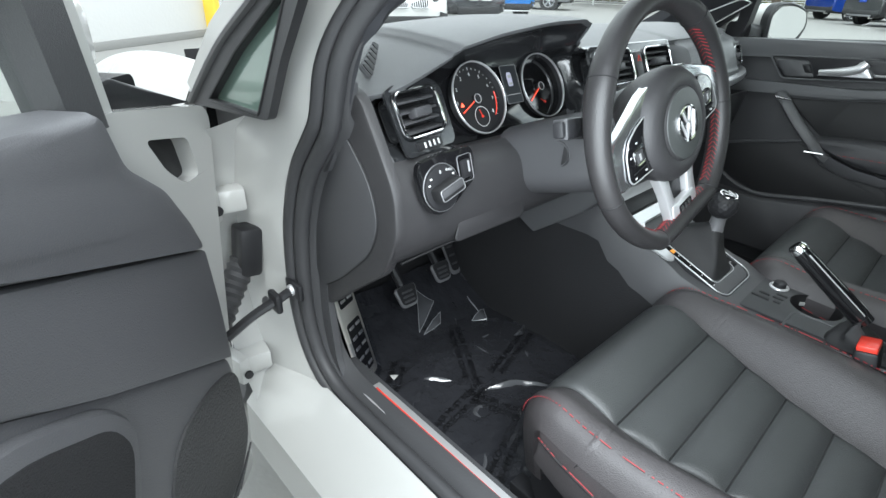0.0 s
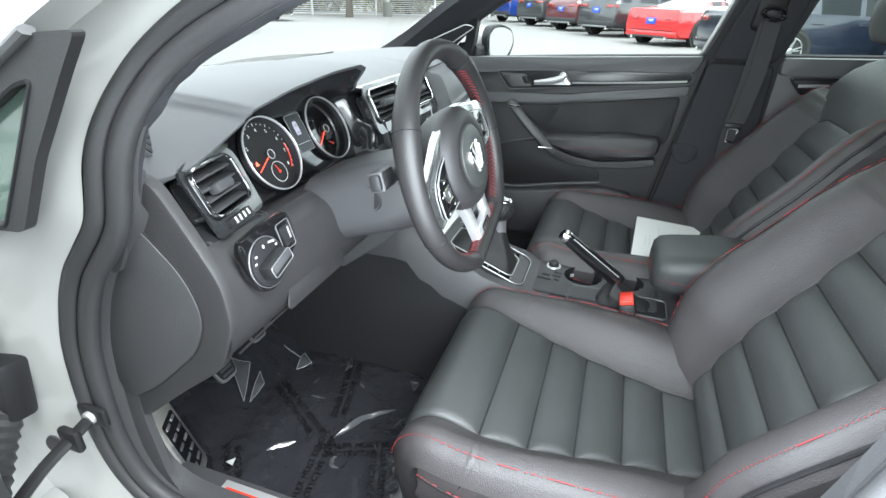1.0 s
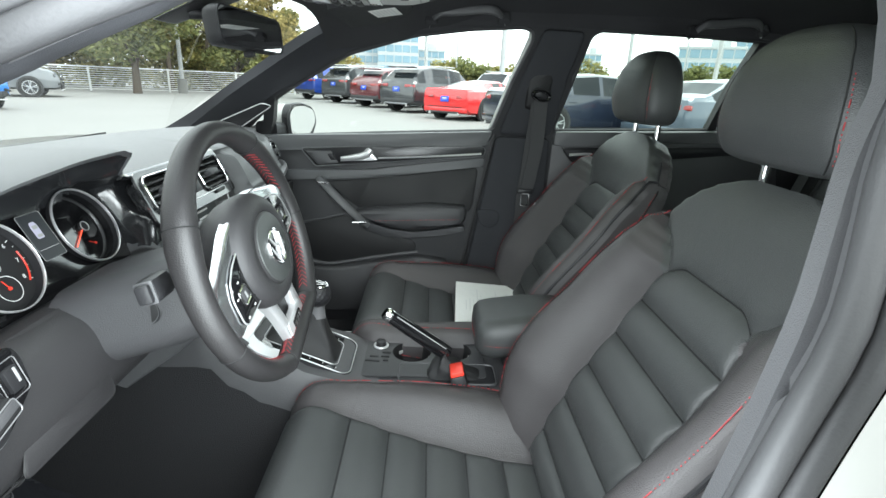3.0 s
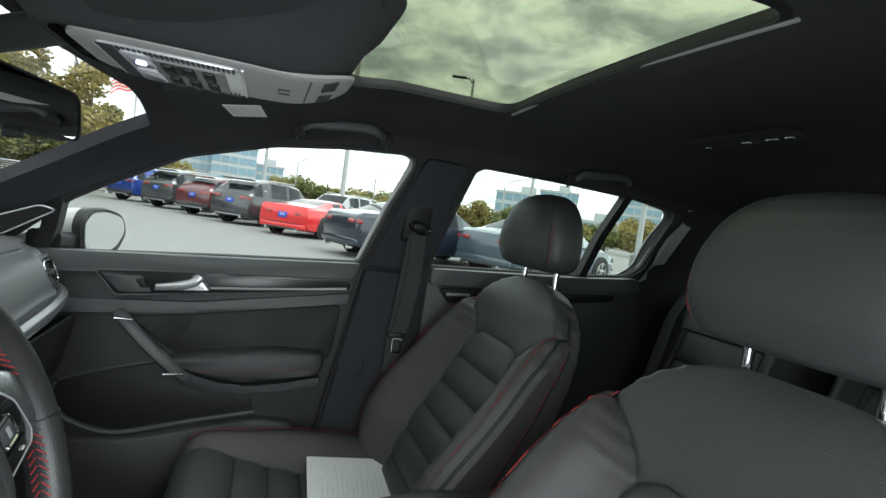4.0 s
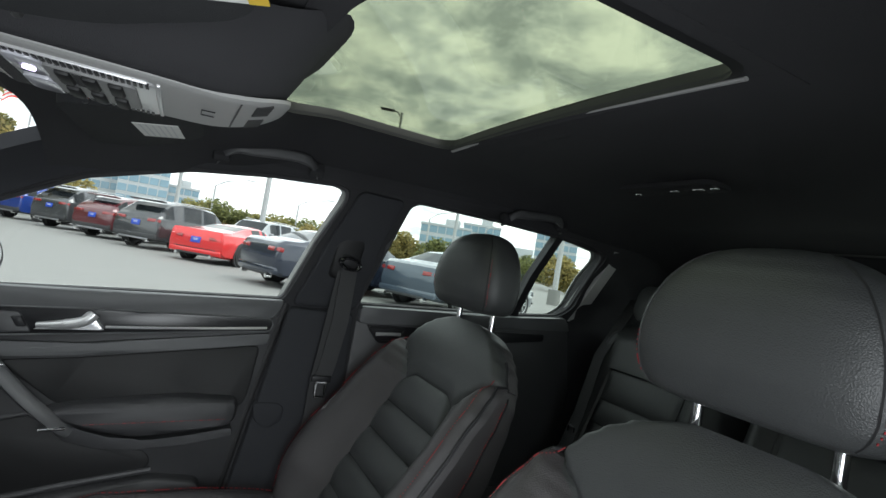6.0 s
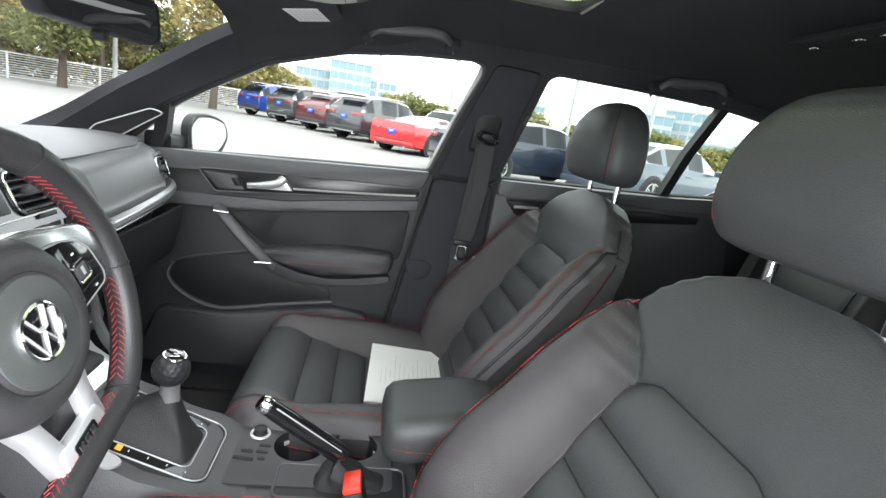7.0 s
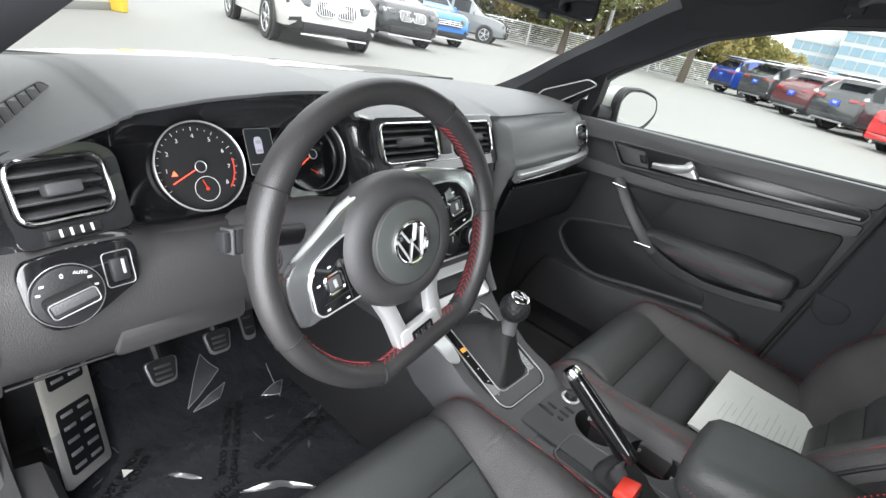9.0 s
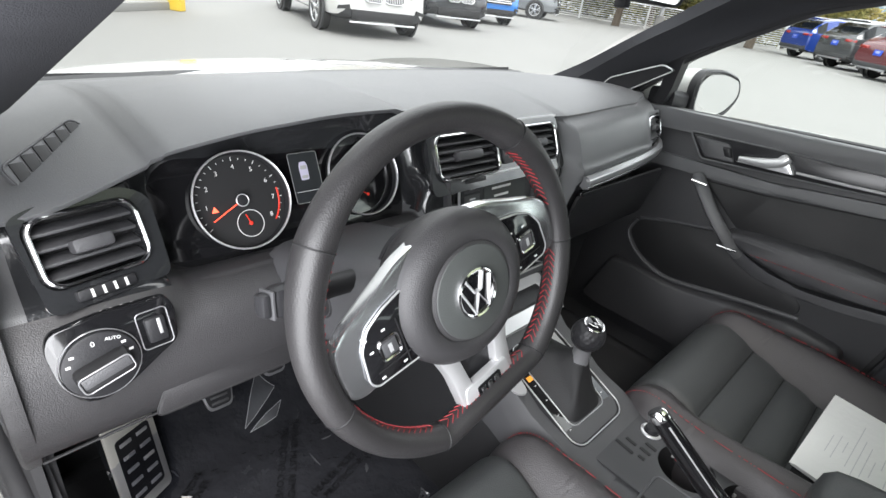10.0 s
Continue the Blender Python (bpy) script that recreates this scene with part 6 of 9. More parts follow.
for s in (0.02, 0.25, 0.5, 0.75, 0.9, 0.97, 1.0):
    face_rows.append([con_face(cen[0] + (x - cen[0]) * s, cen[1] + (y - cen[1]) * s, 0.003 * (1 - max(0, (s - 0.9) * 10) ** 2)) for x, y in FACE])
face_rows.append([con_face(x * 1.005, y, -0.004) for x, y in FACE])
part("face_plate", loft(face_rows, True, False), GREYPL, rc, "light grey plastic face")


def on_face(x, y, lift=0.0):
    p, q = con_face(x, y, 0.003 + lift), con_face(x, y - 0.01, 0.003 + lift)
    return frame_at(p, (1, 0, 0), p - q) @ pose(0, 0, 0, 180, 0, 0)


MIDGREY = mat("mid_grey_plastic", (0.20, 0.20, 0.20), 0.45, grain=500, bump=0.0006)
part("lamp_panel", slab(rrect(0.158, 0.148, 0.012), 0.003, on_face(0, -0.018), 0.001), SATIN, rc, "satin lamp panel")
part("panel_edge", box(0.160, 0.004, 0.004, on_face(0, -0.094, 0.001), 0.001), SATIN, rc)
for k in range(26):
    part("rib", box(0.003, 0.016, 0.003, on_face(-0.075 + 0.006 * k, 0.044, 0.003), 0.0), DARK, rc)
for k in range(23):
    for sx in (-0.071, 0.071):
        part("rib", box(0.014, 0.003, 0.003, on_face(sx, 0.032 - 0.0053 * k, 0.003), 0.0), DARK, rc)
part("switch_field", slab(rrect(0.112, 0.080, 0.008), 0.004, on_face(0.0, -0.034, 0.002), 0.001), MIDGREY, rc)
for sx in (-0.040, 0.040):
    part("map_lamp", slab(rrect(0.062, 0.030, 0.010), 0.004, on_face(sx, 0.018, 0.003), 0.0015), mat("lamp_lens", (0.55, 0.55, 0.60), 0.12), rc, "clear map lamp lens")
part("lit_bulb", disc(0.0055, 0.002, on_face(-0.036, 0.016, 0.007), 16), glow_mat("bulb", (0.80, 0.66, 1.0), 2.5), rc, "small lit bulb")
for sx, l_ in ((-0.032, 0.044), (0.032, 0.044)):
    for y in (-0.012, -0.034, -0.056):
        part("switch", box(l_, 0.013, 0.007, on_face(sx, y, 0.007), 0.003), BLACK, rc, "black switch")
for k in range(8):
    part("switch_mark", box(0.003, 0.007, 0.002, on_face(-0.050 + 0.006 * k, -0.023, 0.0065), 0.0), BLACK, rc)
for k in range(6):
    for sx in (-0.040, 0.040):
        part("vent_slot", box(0.0050, 0.018, 0.003, on_face(sx - 0.022 + 0.0088 * k, -0.197, 0.0), 0.0), BLACK, rc)
part("lid_gap", box(0.150, 0.0016, 0.0014, on_face(0, -0.172, 0.0), 0.0), DARK, rc)
part("lid_mark", tube([on_face(-0.014 + x, -0.150 + y, 0.0006).translation for x, y in ((0, 0), (0, 0.014), (0.028, 0.014), (0.028, 0))], 0.0008, 5), DARK, rc)

# ---- inside mirror ----
im = thing("inside_mirror", (0.03, 0.15, 1.17), "black-framed inside rear-view mirror on the windscreen", "rear-view mirror")
IM = frame_at((0.045, 0.140, 1.180), (0.985, -0.17, -0.02), (0.05, 0.10, 0.99))
IO = rrect(0.245, 0.070, 0.020, 6)
part("housing", loft([[IM @ V(x * s, y * s, z) for x, y in IO] for s, z in ((1.0, 0.004), (1.0, -0.012), (0.94, -0.026), (0.70, -0.034))]), DARK, im)
part("mirror_glass", slab([(x * 0.965, y * 0.90) for x, y in IO], 0.002, IM @ pose(0, 0, 0.0035)), MIRROR, im, "mirror glass")
part("bezel", loft([[IM @ V(x * a, y * b, z) for x, y in IO] for a, b, z in ((1.0, 1.0, 0.002), (0.995, 0.98, 0.007), (0.965, 0.90, 0.0065))], True, False), DARK, im)
part("dip_lever", box(0.014, 0.012, 0.020, IM @ pose(0.0, -0.040, -0.010), 0.003), DARK, im)
part("stem", tube([IM @ V(0, 0.01, -0.03), V(0.01, 0.20, 1.205), V(0.0, 0.235, 1.205)], 0.012, 10), DARK, im)
part("foot", loft([[V(x * s, 0.10 + 0.18 * t + y * 0.2, 1.262 - 0.075 * t) for x, y in rrect(0.11, 0.08, 0.03)] for s, t in ((1.1, 0.0), (1.0, 0.5), (0.7, 1.0))]), DARK, im)

# ---- windscreen ----
def screen_pt(x, t):
    """t from the foot (0) to the roof edge (1)."""
    bow0, bow1 = 0.09 * (1 - (x / 0.7) ** 2), 0.05 * (1 - (x / 0.6) ** 2)
    w = lerp(1.0, 0.82, t)
    return V(x * w, lerp(0.63 + bow0, 0.055 + bow1, t), lerp(0.925, 1.295, t) + 0.03 * math.sin(math.pi * t))


gl = bmesh.new()
gv = [[gl.verts.new(screen_pt(-0.70 + 1.40 * c / 24, r / 16)) for c in range(25)] for r in range(17)]
for r in range(16):
    for c in range(24):
        gl.faces.new((gv[r][c], gv[r][c + 1], gv[r + 1][c + 1], gv[r + 1][c]))
ws = solid("window_3", gl, GLASS, "clear curved windscreen", "windscreen", kind="structure")
ws.visible_shadow = False
part("frit_band", loft([[screen_pt(-0.70 + 1.40 * c / 24, t) + V(0, -0.004, -0.004) for c in range(25)] for t in (0.93, 0.965, 1.0)], False), BLACK, ws, "black dotted band")
hood = thing("bonnet", (0, 1.3, 0.85), "white painted bonnet with wipers below the windscreen", "bonnet", kind="structure")
rows = []
for k in range(16):
    t = k / 15
    rows.append([V(x, 0.76 + 0.05 * (1 - (x / 0.7) ** 2) + 0.82 * t, 0.885 + 0.025 * (1 - (x / 0.75) ** 2) - 0.17 * t ** 1.7 - 0.05 * (abs(x) / 0.75) ** 4) for x in [-0.75 + 1.5 * c / 24 for c in range(25)]])
part("panel", loft(rows, False), WHITE, hood)
part("cowl_grille", loft([[V(-0.68 + 1.36 * c / 24, 0.66 + 0.09 * (1 - ((-0.68 + 1.36 * c / 24) / 0.7) ** 2) + dy, z) for c in range(25)] for dy, z in ((-0.02, 0.885), (0.06, 0.895), (0.12, 0.905))], False), DARK, hood)
for x0, x1 in ((-0.62, 0.0), (-0.02, 0.55)):
    part("wiper", tube([V(lerp(x0, x1, k / 8), 0.67 + 0.09 * (1 - (lerp(x0, x1, k / 8) / 0.7) ** 2), 0.915) for k in range(9)], 0.006, 6), DARK, hood, "black wiper")
for sgn in (-1, 1):
    rows = []
    for k in range(20):
        y = 0.70 + 1.0 * k / 19
        rows.append([V(sgn * (0.74 + 0.10 * t), y, 0.895 - 0.20 * t ** 1.5 - 0.10 * ((y - 0.7) / 1.0) ** 2 * 1.4) for t in [j / 8 for j in range(9)]])
    part("fender", loft(rows, False), WHITE, hood, "white front wing")

# ---- driver's side: door frame, seal and open door ----
APERTURE = [(-0.02, 1.140), (0.060, 1.104), (0.090, 1.092), (0.130, 1.074), (0.172, 1.052), (0.205, 1.028), (0.226, 1.004), (0.246, 0.970), (0.264, 0.920), (0.285, 0.860), (0.320, 0.816), (0.350, 0.780), (0.378, 0.725), (0.400, 0.650), (0.408, 0.520), (0.395, 0.440), (0.362, 0.398), (0.300, 0.380), (0.15, 0.382), (-0.10, 0.386), (-0.27, 0.395), (-0.335, 0.430), (-0.374, 0.520), (-0.412, 0.650), (-0.447, 0.800), (-0.478, 0.930), (-0.514, 1.050), (-0.545, 1.180), (-0.540, 1.235), (-0.455, 1.255), (-0.33, 1.245), (-0.16, 1.200)]
RING = [(p.x, p.y) for p in smooth_path([V(y, z, 0) for y, z in APERTURE], 4, True)]


def ring_out(loop, d):
    """The loop moved outwards by d."""
    n = len(loop)
    out = []
    for i in range(n):
        a, b = Vector(loop[(i - 2) % n]), Vector(loop[(i + 2) % n])
        t = (b - a).normalized()
        out.append((loop[i][0] + t.y * -d * -1 * RING_SIGN, loop[i][1] - t.x * -d * -1 * RING_SIGN))
    return out


area = sum(a[0] * b[1] - b[0] * a[1] for a, b in zip(RING, RING[1:] + RING[:1]))
RING_SIGN = 1 if area > 0 else -1


def left_x(z, out):
    return -(side_x(z) + 0.012 + out)


frame_l = thing("door_frame", (-0.75, 0.0, 0.25), "white painted driver door opening with black rubber seal", "door frame", kind="structure")
narrow = lambda y, z: table([(-0.30, 1.0), (-0.10, 0.1), (0.6, 0.1)], y)[0] if z > 0.90 else table([(0.84, 1.0), (0.90, 0.1)], z)[0]
part("inner_flange", loft([[V(left_x(z, o * (narrow(y0, z0) if o < 0 else 1)), min(y, y0 - 0.006) if y < -0.33 else y, z) for (y0, z0), (y1, z1) in zip(RING, ring_out(RING, d)) for y, z in [(lerp(y0, y1, narrow(y0, z0) if d < 0 else 1), lerp(z0, z1, narrow(y0, z0) if d < 0 else 1))]] for d, o in ((-0.020, -0.026), (-0.008, -0.014), (0.0, 0.0), (0.034, 0.016))], True, False), RUBBER, frame_l, "dark trim inside the seal")
part("door_seal", tube([V(left_x(z, 0.012), y, z) for y, z in ring_out(RING, 0.008)], 0.0125, 10, True), RUBBER, frame_l, "black rubber door seal")
part("door_seal", tube([V(left_x(z, 0.022), y, z) for y, z in ring_out(RING, 0.027)], 0.0105, 10, True), RUBBER, frame_l)
QOUT = round_poly([(0.618, 0.846), (0.48, 0.944), (0.346, 1.014), (0.262, 1.062), (0.212, 1.066), (0.238, 1.033), (0.300, 0.950), (0.345, 0.872)], 0.010)
QUART = round_poly([(0.540, 0.866), (0.42, 0.950), (0.300, 1.017), (0.276, 1.024), (0.300, 0.985), (0.370, 0.874)], 0.008)
QREAR = [(0.84, 0.335), (0.872, 0.338), (0.950, 0.292), (1.033, 0.230), (1.066, 0.204), (1.10, 0.17)]


def beside_quarter(y, z):
    """True where the quarter window and the outer pillar take over from the body frame."""
    return 0.845 < z < 1.16 and y > table(QREAR, min(z, 1.10))[0] + 0.004


def frame_pt(y, z, w):
    d = min(math.hypot(y - a, z - b) for a, b in RING)
    x = left_x(z, 0.020 + 0.32 * min(d, 0.16) + w)
    return V(max(x, -0.776) if beside_quarter(y, z) else x, y, z)


rings = []
for d in (0.034, 0.05, 0.065, 0.08, 0.10, 0.12, 0.135):
    rings.append([frame_pt(y, max(z, 0.20), 0) for y, z in ring_out(RING, d)])
rings.append([V(p.x - (0.0 if beside_quarter(p.y, p.z) else 0.055), p.y, p.z) for p in rings[-1]])
part("body_frame", loft(rings, True, False), WHITE, frame_l, "white painted body frame", sharp=50)
# fixed quarter light ahead of the door
qw = thing("quarter_window", (-0.80, 0.40, 0.88), "fixed triangular quarter window with black rubber surround", "car window", kind="structure")
QX = lambda y, z, w: V(-0.787 + 0.05 * (z - 0.87) - w, y, z)
part("rubber_surround", sheet(QOUT, [QUART], QX, 0.012), RUBBER, qw)
# opaque pane: reflections and the wing seen through it are put in its green
part("pane", sheet(QUART, [], lambda y, z, w: QX(y, z, w - 0.004), 0.004), mat("green_pane", (0.14, 0.20, 0.17), 0.05, coat=1.0, vary=0.08, rvary=0.02), qw, "opaque green pane, reflections and view put in its colour")
part("pane_bead", tube([QX(y, z, 0.012) for y, z in QUART], 0.0022, 6, True), DARK, qw)
part("surround_lip", tube(smooth_path([QX(y, z, 0.014) for y, z in ((0.612, 0.852), (0.476, 0.948), (0.344, 1.018), (0.262, 1.064))], 5), 0.008, 8, False, 0.6), CLAD_LIP, qw, "grey rubber lip along the pillar")
# hinge pillar details: check strap, cable sleeve, hinges, plugs
hp = frame_l
strap = part("check_strap", tube(smooth_path([V(-0.760, 0.415, 0.566), V(-0.790, 0.412, 0.560), V(-0.835, 0.415, 0.545), V(-0.885, 0.408, 0.528)], 5), 0.0095, 8, False, 0.7), DARK, hp, "black door check strap")
part("strap_plate", box(0.010, 0.048, 0.030, pose(-0.758, 0.414, 0.567, 0, 0, 0), 0.004), DARK, strap)
part("strap_bolt", disc(0.010, 0.006, frame_at((-0.763, 0.414, 0.567), (0, -1, 0), (0, 0, 1)), 16, 0.002), SATIN, strap)
part("strap_stop", box(0.012, 0.034, 0.036, pose(-0.795, 0.412, 0.558), 0.005), DARK, strap)
sleeve = smooth_path([V(-0.800, 0.505, 0.600), V(-0.830, 0.495, 0.565), V(-0.860, 0.48, 0.53), V(-0.890, 0.46, 0.50)], 7)
part("cable_sleeve", tube(sleeve, [0.021 + 0.0035 * (k % 2) for k in range(len(sleeve))], 10), RUBBER, hp, "ribbed cable sleeve")
part("cable_plug", box(0.040, 0.045, 0.090, pose(-0.795, 0.500, 0.620, 0, 8, 0), 0.008), DARK, hp)
for z in (0.715, 0.385):
    hg = part("hinge", box(0.060, 0.050, 0.040, pose(-0.812, 0.515, z, 0, 0, -10), 0.006), WHITE, hp, "white painted door hinge")
    part("hinge_arm", box(0.024, 0.080, 0.056, pose(-0.848, 0.520, z, 0, 0, 12), 0.006), WHITE, hg)
    part("hinge_bolt", disc(0.008, 0.006, frame_at((-0.838, 0.478, z - 0.004), (1, 0, 0), (0, 0, 1)), 12, 0.002), DARK, hg)
part("body_plug", disc(0.013, 0.003, frame_at((-0.786, 0.470, 0.520), (0.35, -0.93, 0), (0, 0, 1)) @ Matrix.Diagonal((0.8, 1.2, 1, 1)), 20, 0.001), RUBBER, hp)
part("pillar_gap", box(0.020, 0.024, 0.50, pose(-0.845, 0.560, 0.55), 0.004), BLACK, hp)
# striker on the rear pillar
SM = frame_at((-0.786, -0.484, 0.735), (-0.25, -0.97, 0.10), (0, 0.10, 0.99)) @ Matrix.Diagonal((0.74, 0.74, 0.8, 1))
st = part("striker", slab(round_poly([(-0.030, -0.040), (0.026, -0.040), (0.034, 0.010), (0.010, 0.046), (-0.026, 0.034)], 0.014), 0.005, SM, 0.001), DARK, frame_l, "steel door striker")
part("striker_plate", slab(rrect(0.042, 0.070, 0.014), 0.004, SM @ pose(0, 0, 0.004), 0.001), SATIN, st)
part("striker_loop", tube(smooth_path([SM @ V(*p) for p in ((0.0, 0.022, 0.004), (0.0, 0.022, 0.030), (0.002, 0.014, 0.050), (0.002, -0.014, 0.050), (0.0, -0.022, 0.030), (0.0, -0.022, 0.004))], 5), 0.0055, 10), CHROME, st)
for y in (0.024, -0.024):
    part("striker_bolt", disc(0.009, 0.005, SM @ pose(0.010, y, 0.008), 14, 0.002), CHROME, st)
# trim between seal and dash, kick panel and sill plate
part("kick_panel", sheet(round_poly([(0.405, 0.80), (0.435, 0.66), (0.43, 0.50), (0.45, 0.30), (0.36, 0.215), (0.33, 0.36), (0.365, 0.42), (0.378, 0.54), (0.372, 0.66), (0.35, 0.76)], 0.02), [], lambda y, z, w: V(-0.705 - w, y, z), 0.012), TRIM, frame_l, "dark kick panel")
part("kick_wall", sheet([(0.34, 0.20), (0.70, 0.20), (0.80, 0.60), (0.80, 0.90), (0.30, 0.90), (0.42, 0.60)], [], lambda y, z, w: V(-0.690 - w, y, z), 0.010), DOORCARD_SHADED, frame_l, "dark footwell side lining")
part("pillar_step", sheet(round_poly([(0.262, 0.925), (0.304, 0.925), (0.325, 0.87), (0.365, 0.79), (0.330, 0.79), (0.285, 0.865)], 0.01), [], lambda y, z, w: V(-0.712 - w, y, z), 0.014), TRIM, frame_l)
part("step_clip", box(0.02, 0.018, 0.014, pose(-0.722, 0.288, 0.925), 0.003), DARK, frame_l)
sill = thing("sill_plate", (-0.69, 0.0, 0.36), "brushed silver sill plate with a red line on the door sill", "sill plate")
part("sill_cover", loft([[V(-0.735, y, 0.372), V(-0.70, y, 0.382), V(-0.655, y, 0.372), V(-0.640, y, 0.34), V(-0.630, y, 0.19)] for y in (0.40, 0.30, 0.10, -0.20, -0.40)], False), TRIM, sill)
part("plate", box(0.040, 0.56, 0.004, pose(-0.690, 0.02, 0.3835), 0.0015), SATIN, sill, "brushed silver strip")
part("red_line", box(0.003, 0.54, 0.001, pose(-0.684, 0.02, 0.386), 0.0), REDPL, sill)
part("body_sill", loft([[V(-0.745, y, 0.375), V(-0.80, y, 0.350), V(-0.845, y, 0.30), V(-0.85, y, 0.20)] for y in (0.5, 0.2, -0.2, -0.7)], False), WHITE, sill, "white painted sill")

# front pillar trim and roof rail, left
pl = thing("pillar_trim", (-0.62, 0.3, 1.1), "dark trim of the driver side front pillar", "pillar trim", kind="structure")
rings = []
for (y0, z0), (y1, z1) in [((a.x, a.y), (b.x, b.y)) for a, b in zip(smooth_path([V(a[0], a[1], 0) for a in AP], 5), smooth_path([V(a[0], a[1], 0) for a in AQ], 5))]:
    xa = side_x(z0) - 0.042
    # crest of the trim towards the driver, and its edge at the door seal
    yc = lerp(y0, y1, 0.80)
    if yc > 0.332:
        continue
    zc, xc = 1.0 + (0.305 - yc) * 0.487, -0.640 + (0.305 - yc) * 0.164
    zs = zc - 0.006
    ys = table([(0.90, 0.268), (0.95, 0.250), (1.004, 0.222), (1.028, 0.200), (1.052, 0.168), (1.074, 0.126), (1.104, 0.056), (1.140, -0.024), (1.200, -0.164), (1.245, -0.33)], zs)[0]
    xs_ = -(side_x(zs) + 0.004)
    rings.append([V(-xa - 0.05, y0 + 0.01, z0), V(-xa, y0, z0), V(lerp(-xa, xc, 0.6), lerp(y0, yc, 0.5), lerp(z0, zc, 0.5)), V(xc - 0.003, yc + 0.010, zc + 0.006), V(xc - 0.002, yc - 0.004, zc - 0.003), V(lerp(xc, xs_, 0.45), lerp(yc, ys, 0.40) - 0.004, lerp(zc, zs, 0.45) - 0.004), V(lerp(xc, xs_, 0.85), lerp(yc, ys, 0.85) - 0.002, zs - 0.002), V(xs_, ys, zs), V(xs_ - 0.02, ys + 0.006, zs + 0.002)])
# the foot of the trim runs down between dash end and seal
foot = []
for c, e in (((-0.708, 0.362, 0.80), (-0.722, 0.330, 0.805)), ((-0.706, 0.328, 0.870), (-0.722, 0.283, 0.862)), ((-0.700, 0.308, 0.925), (-0.719, 0.262, 0.922)), ((-0.692, 0.298, 0.962), (-0.714, 0.246, 0.968))):
    c, e = Vector(c), Vector(e)
    foot.append([c + V(-0.03, 0.09, -0.01), c + V(-0.015, 0.06, -0.005), c + V(-0.004, 0.03, 0), c + V(-0.002, 0.008, 0.004), c, c.lerp(e, 0.45), c.lerp(e, 0.85), e, e + V(-0.02, 0.006, 0.002)])
part("trim_skin", loft(foot + rings, False), PILLARCLOTH, pl)
part("rail_skin", loft([[V(-0.565, y, 1.305), V(-0.585, y, 1.285), V(-0.605, y, 1.265)] for y in (0.0, -0.25, -0.5, -1.0, -1.9)], False), CLOTH, pl)
part("outer_pillar", loft([[V(x0 + 0.01, y - 0.004, z - 0.004), V(x0 - 0.018, y + 0.002, z + 0.004), V(x0 - 0.020, y + 0.020, z + 0.026), V(x0 + 0.03, y + 0.040, z + 0.048), V(x0 + 0.09, y + 0.035, z + 0.048)] for y, z, x0 in ((0.62, 0.850, -0.775), (0.48, 0.950, -0.775), (0.346, 1.020, -0.772), (0.262, 1.068, -0.768), (0.16, 1.135, -0.735), (0.0, 1.225, -0.685), (-0.2, 1.28, -0.635), (-0.5, 1.315, -0.60))]), WHITE, pl, "white outer front pillar")
# middle pillar and rear side, left
solid("wall_left", sheet(finer([(-0.50, 0.20), (-0.505, 0.45), (-0.520, 0.80), (-0.550, 1.05), (-0.575, 1.30), (-1.8, 1.30), (-1.95, 1.0), (-1.95, 0.20)]), [finer(round_poly(REAR_WIN, 0.02))], at_side(-1, -0.045), 0.05), CLOTH, "black trimmed left side behind the driver", "cabin wall", kind="structure")
part("pillar_cover", sheet(finer(round_poly([(-0.410, 0.60), (-0.465, 0.868), (-0.478, 0.95), (-0.510, 1.04), (-0.530, 1.095), (-0.560, 1.27), (-0.62, 1.27), (-0.60, 0.30), (-0.33, 0.30)], 0.02), 0.04), [], at_side(-1, -0.004), 0.018), TRIM, pl, "grey middle pillar cover")
lw_ob = solid("window_4", sheet(finer(REAR_WIN), [], at_side(-1, -0.02), 0.004), TINT, "tinted rear window behind the driver", "window", kind="structure")
lw_ob.visible_shadow = False

# the driver door, hinged open
TH = radians(47)
HX, HY = -0.815, 0.540
dd, dn = V(-math.sin(TH), -math.cos(TH), 0), V(math.cos(TH), -math.sin(TH), 0)


def dpt(y, z, off):
    """A place on the open door from its closed place: y along the car, z, and depth inwards from the hinge line."""
    return V(HX, HY, 0) + dd * (HY - y) + dn * off + V(0, 0, z)


odoor = thing("driver_door", dpt(0.0, 0.25, 0.03), "open driver door with black lining, white frame and speaker grille", "car door")


def od_sheet(name, loop, off, thick, material, label="", r=0.02, edge=0.008, holes=()):
    loop = finer(round_poly(loop, r), 0.04)
    c = (sum(p[0] for p in loop) / len(loop), sum(p[1] for p in loop) / len(loop))
    if holes:
        return part(name, sheet(loop, [round_poly(h, 0.012) for h in holes], lambda y, z, w: dpt(y, z, off + w), thick), material, odoor, label)
    rings = []
    for ins, d in ((0, 0.0), (0, thick - edge), (edge * 0.4, thick - edge * 0.3), (edge * 1.3, thick)):
        ring = []
        for y, z in loop:
            l = math.hypot(y - c[0], z - c[1])
            s = 1 - ins / max(l, 1e-4)
            ring.append(dpt(c[0] + (y - c[0]) * s, c[1] + (z - c[1]) * s, off + d))
        rings.append(ring)
    return part(name, loft(rings), material, odoor, label)


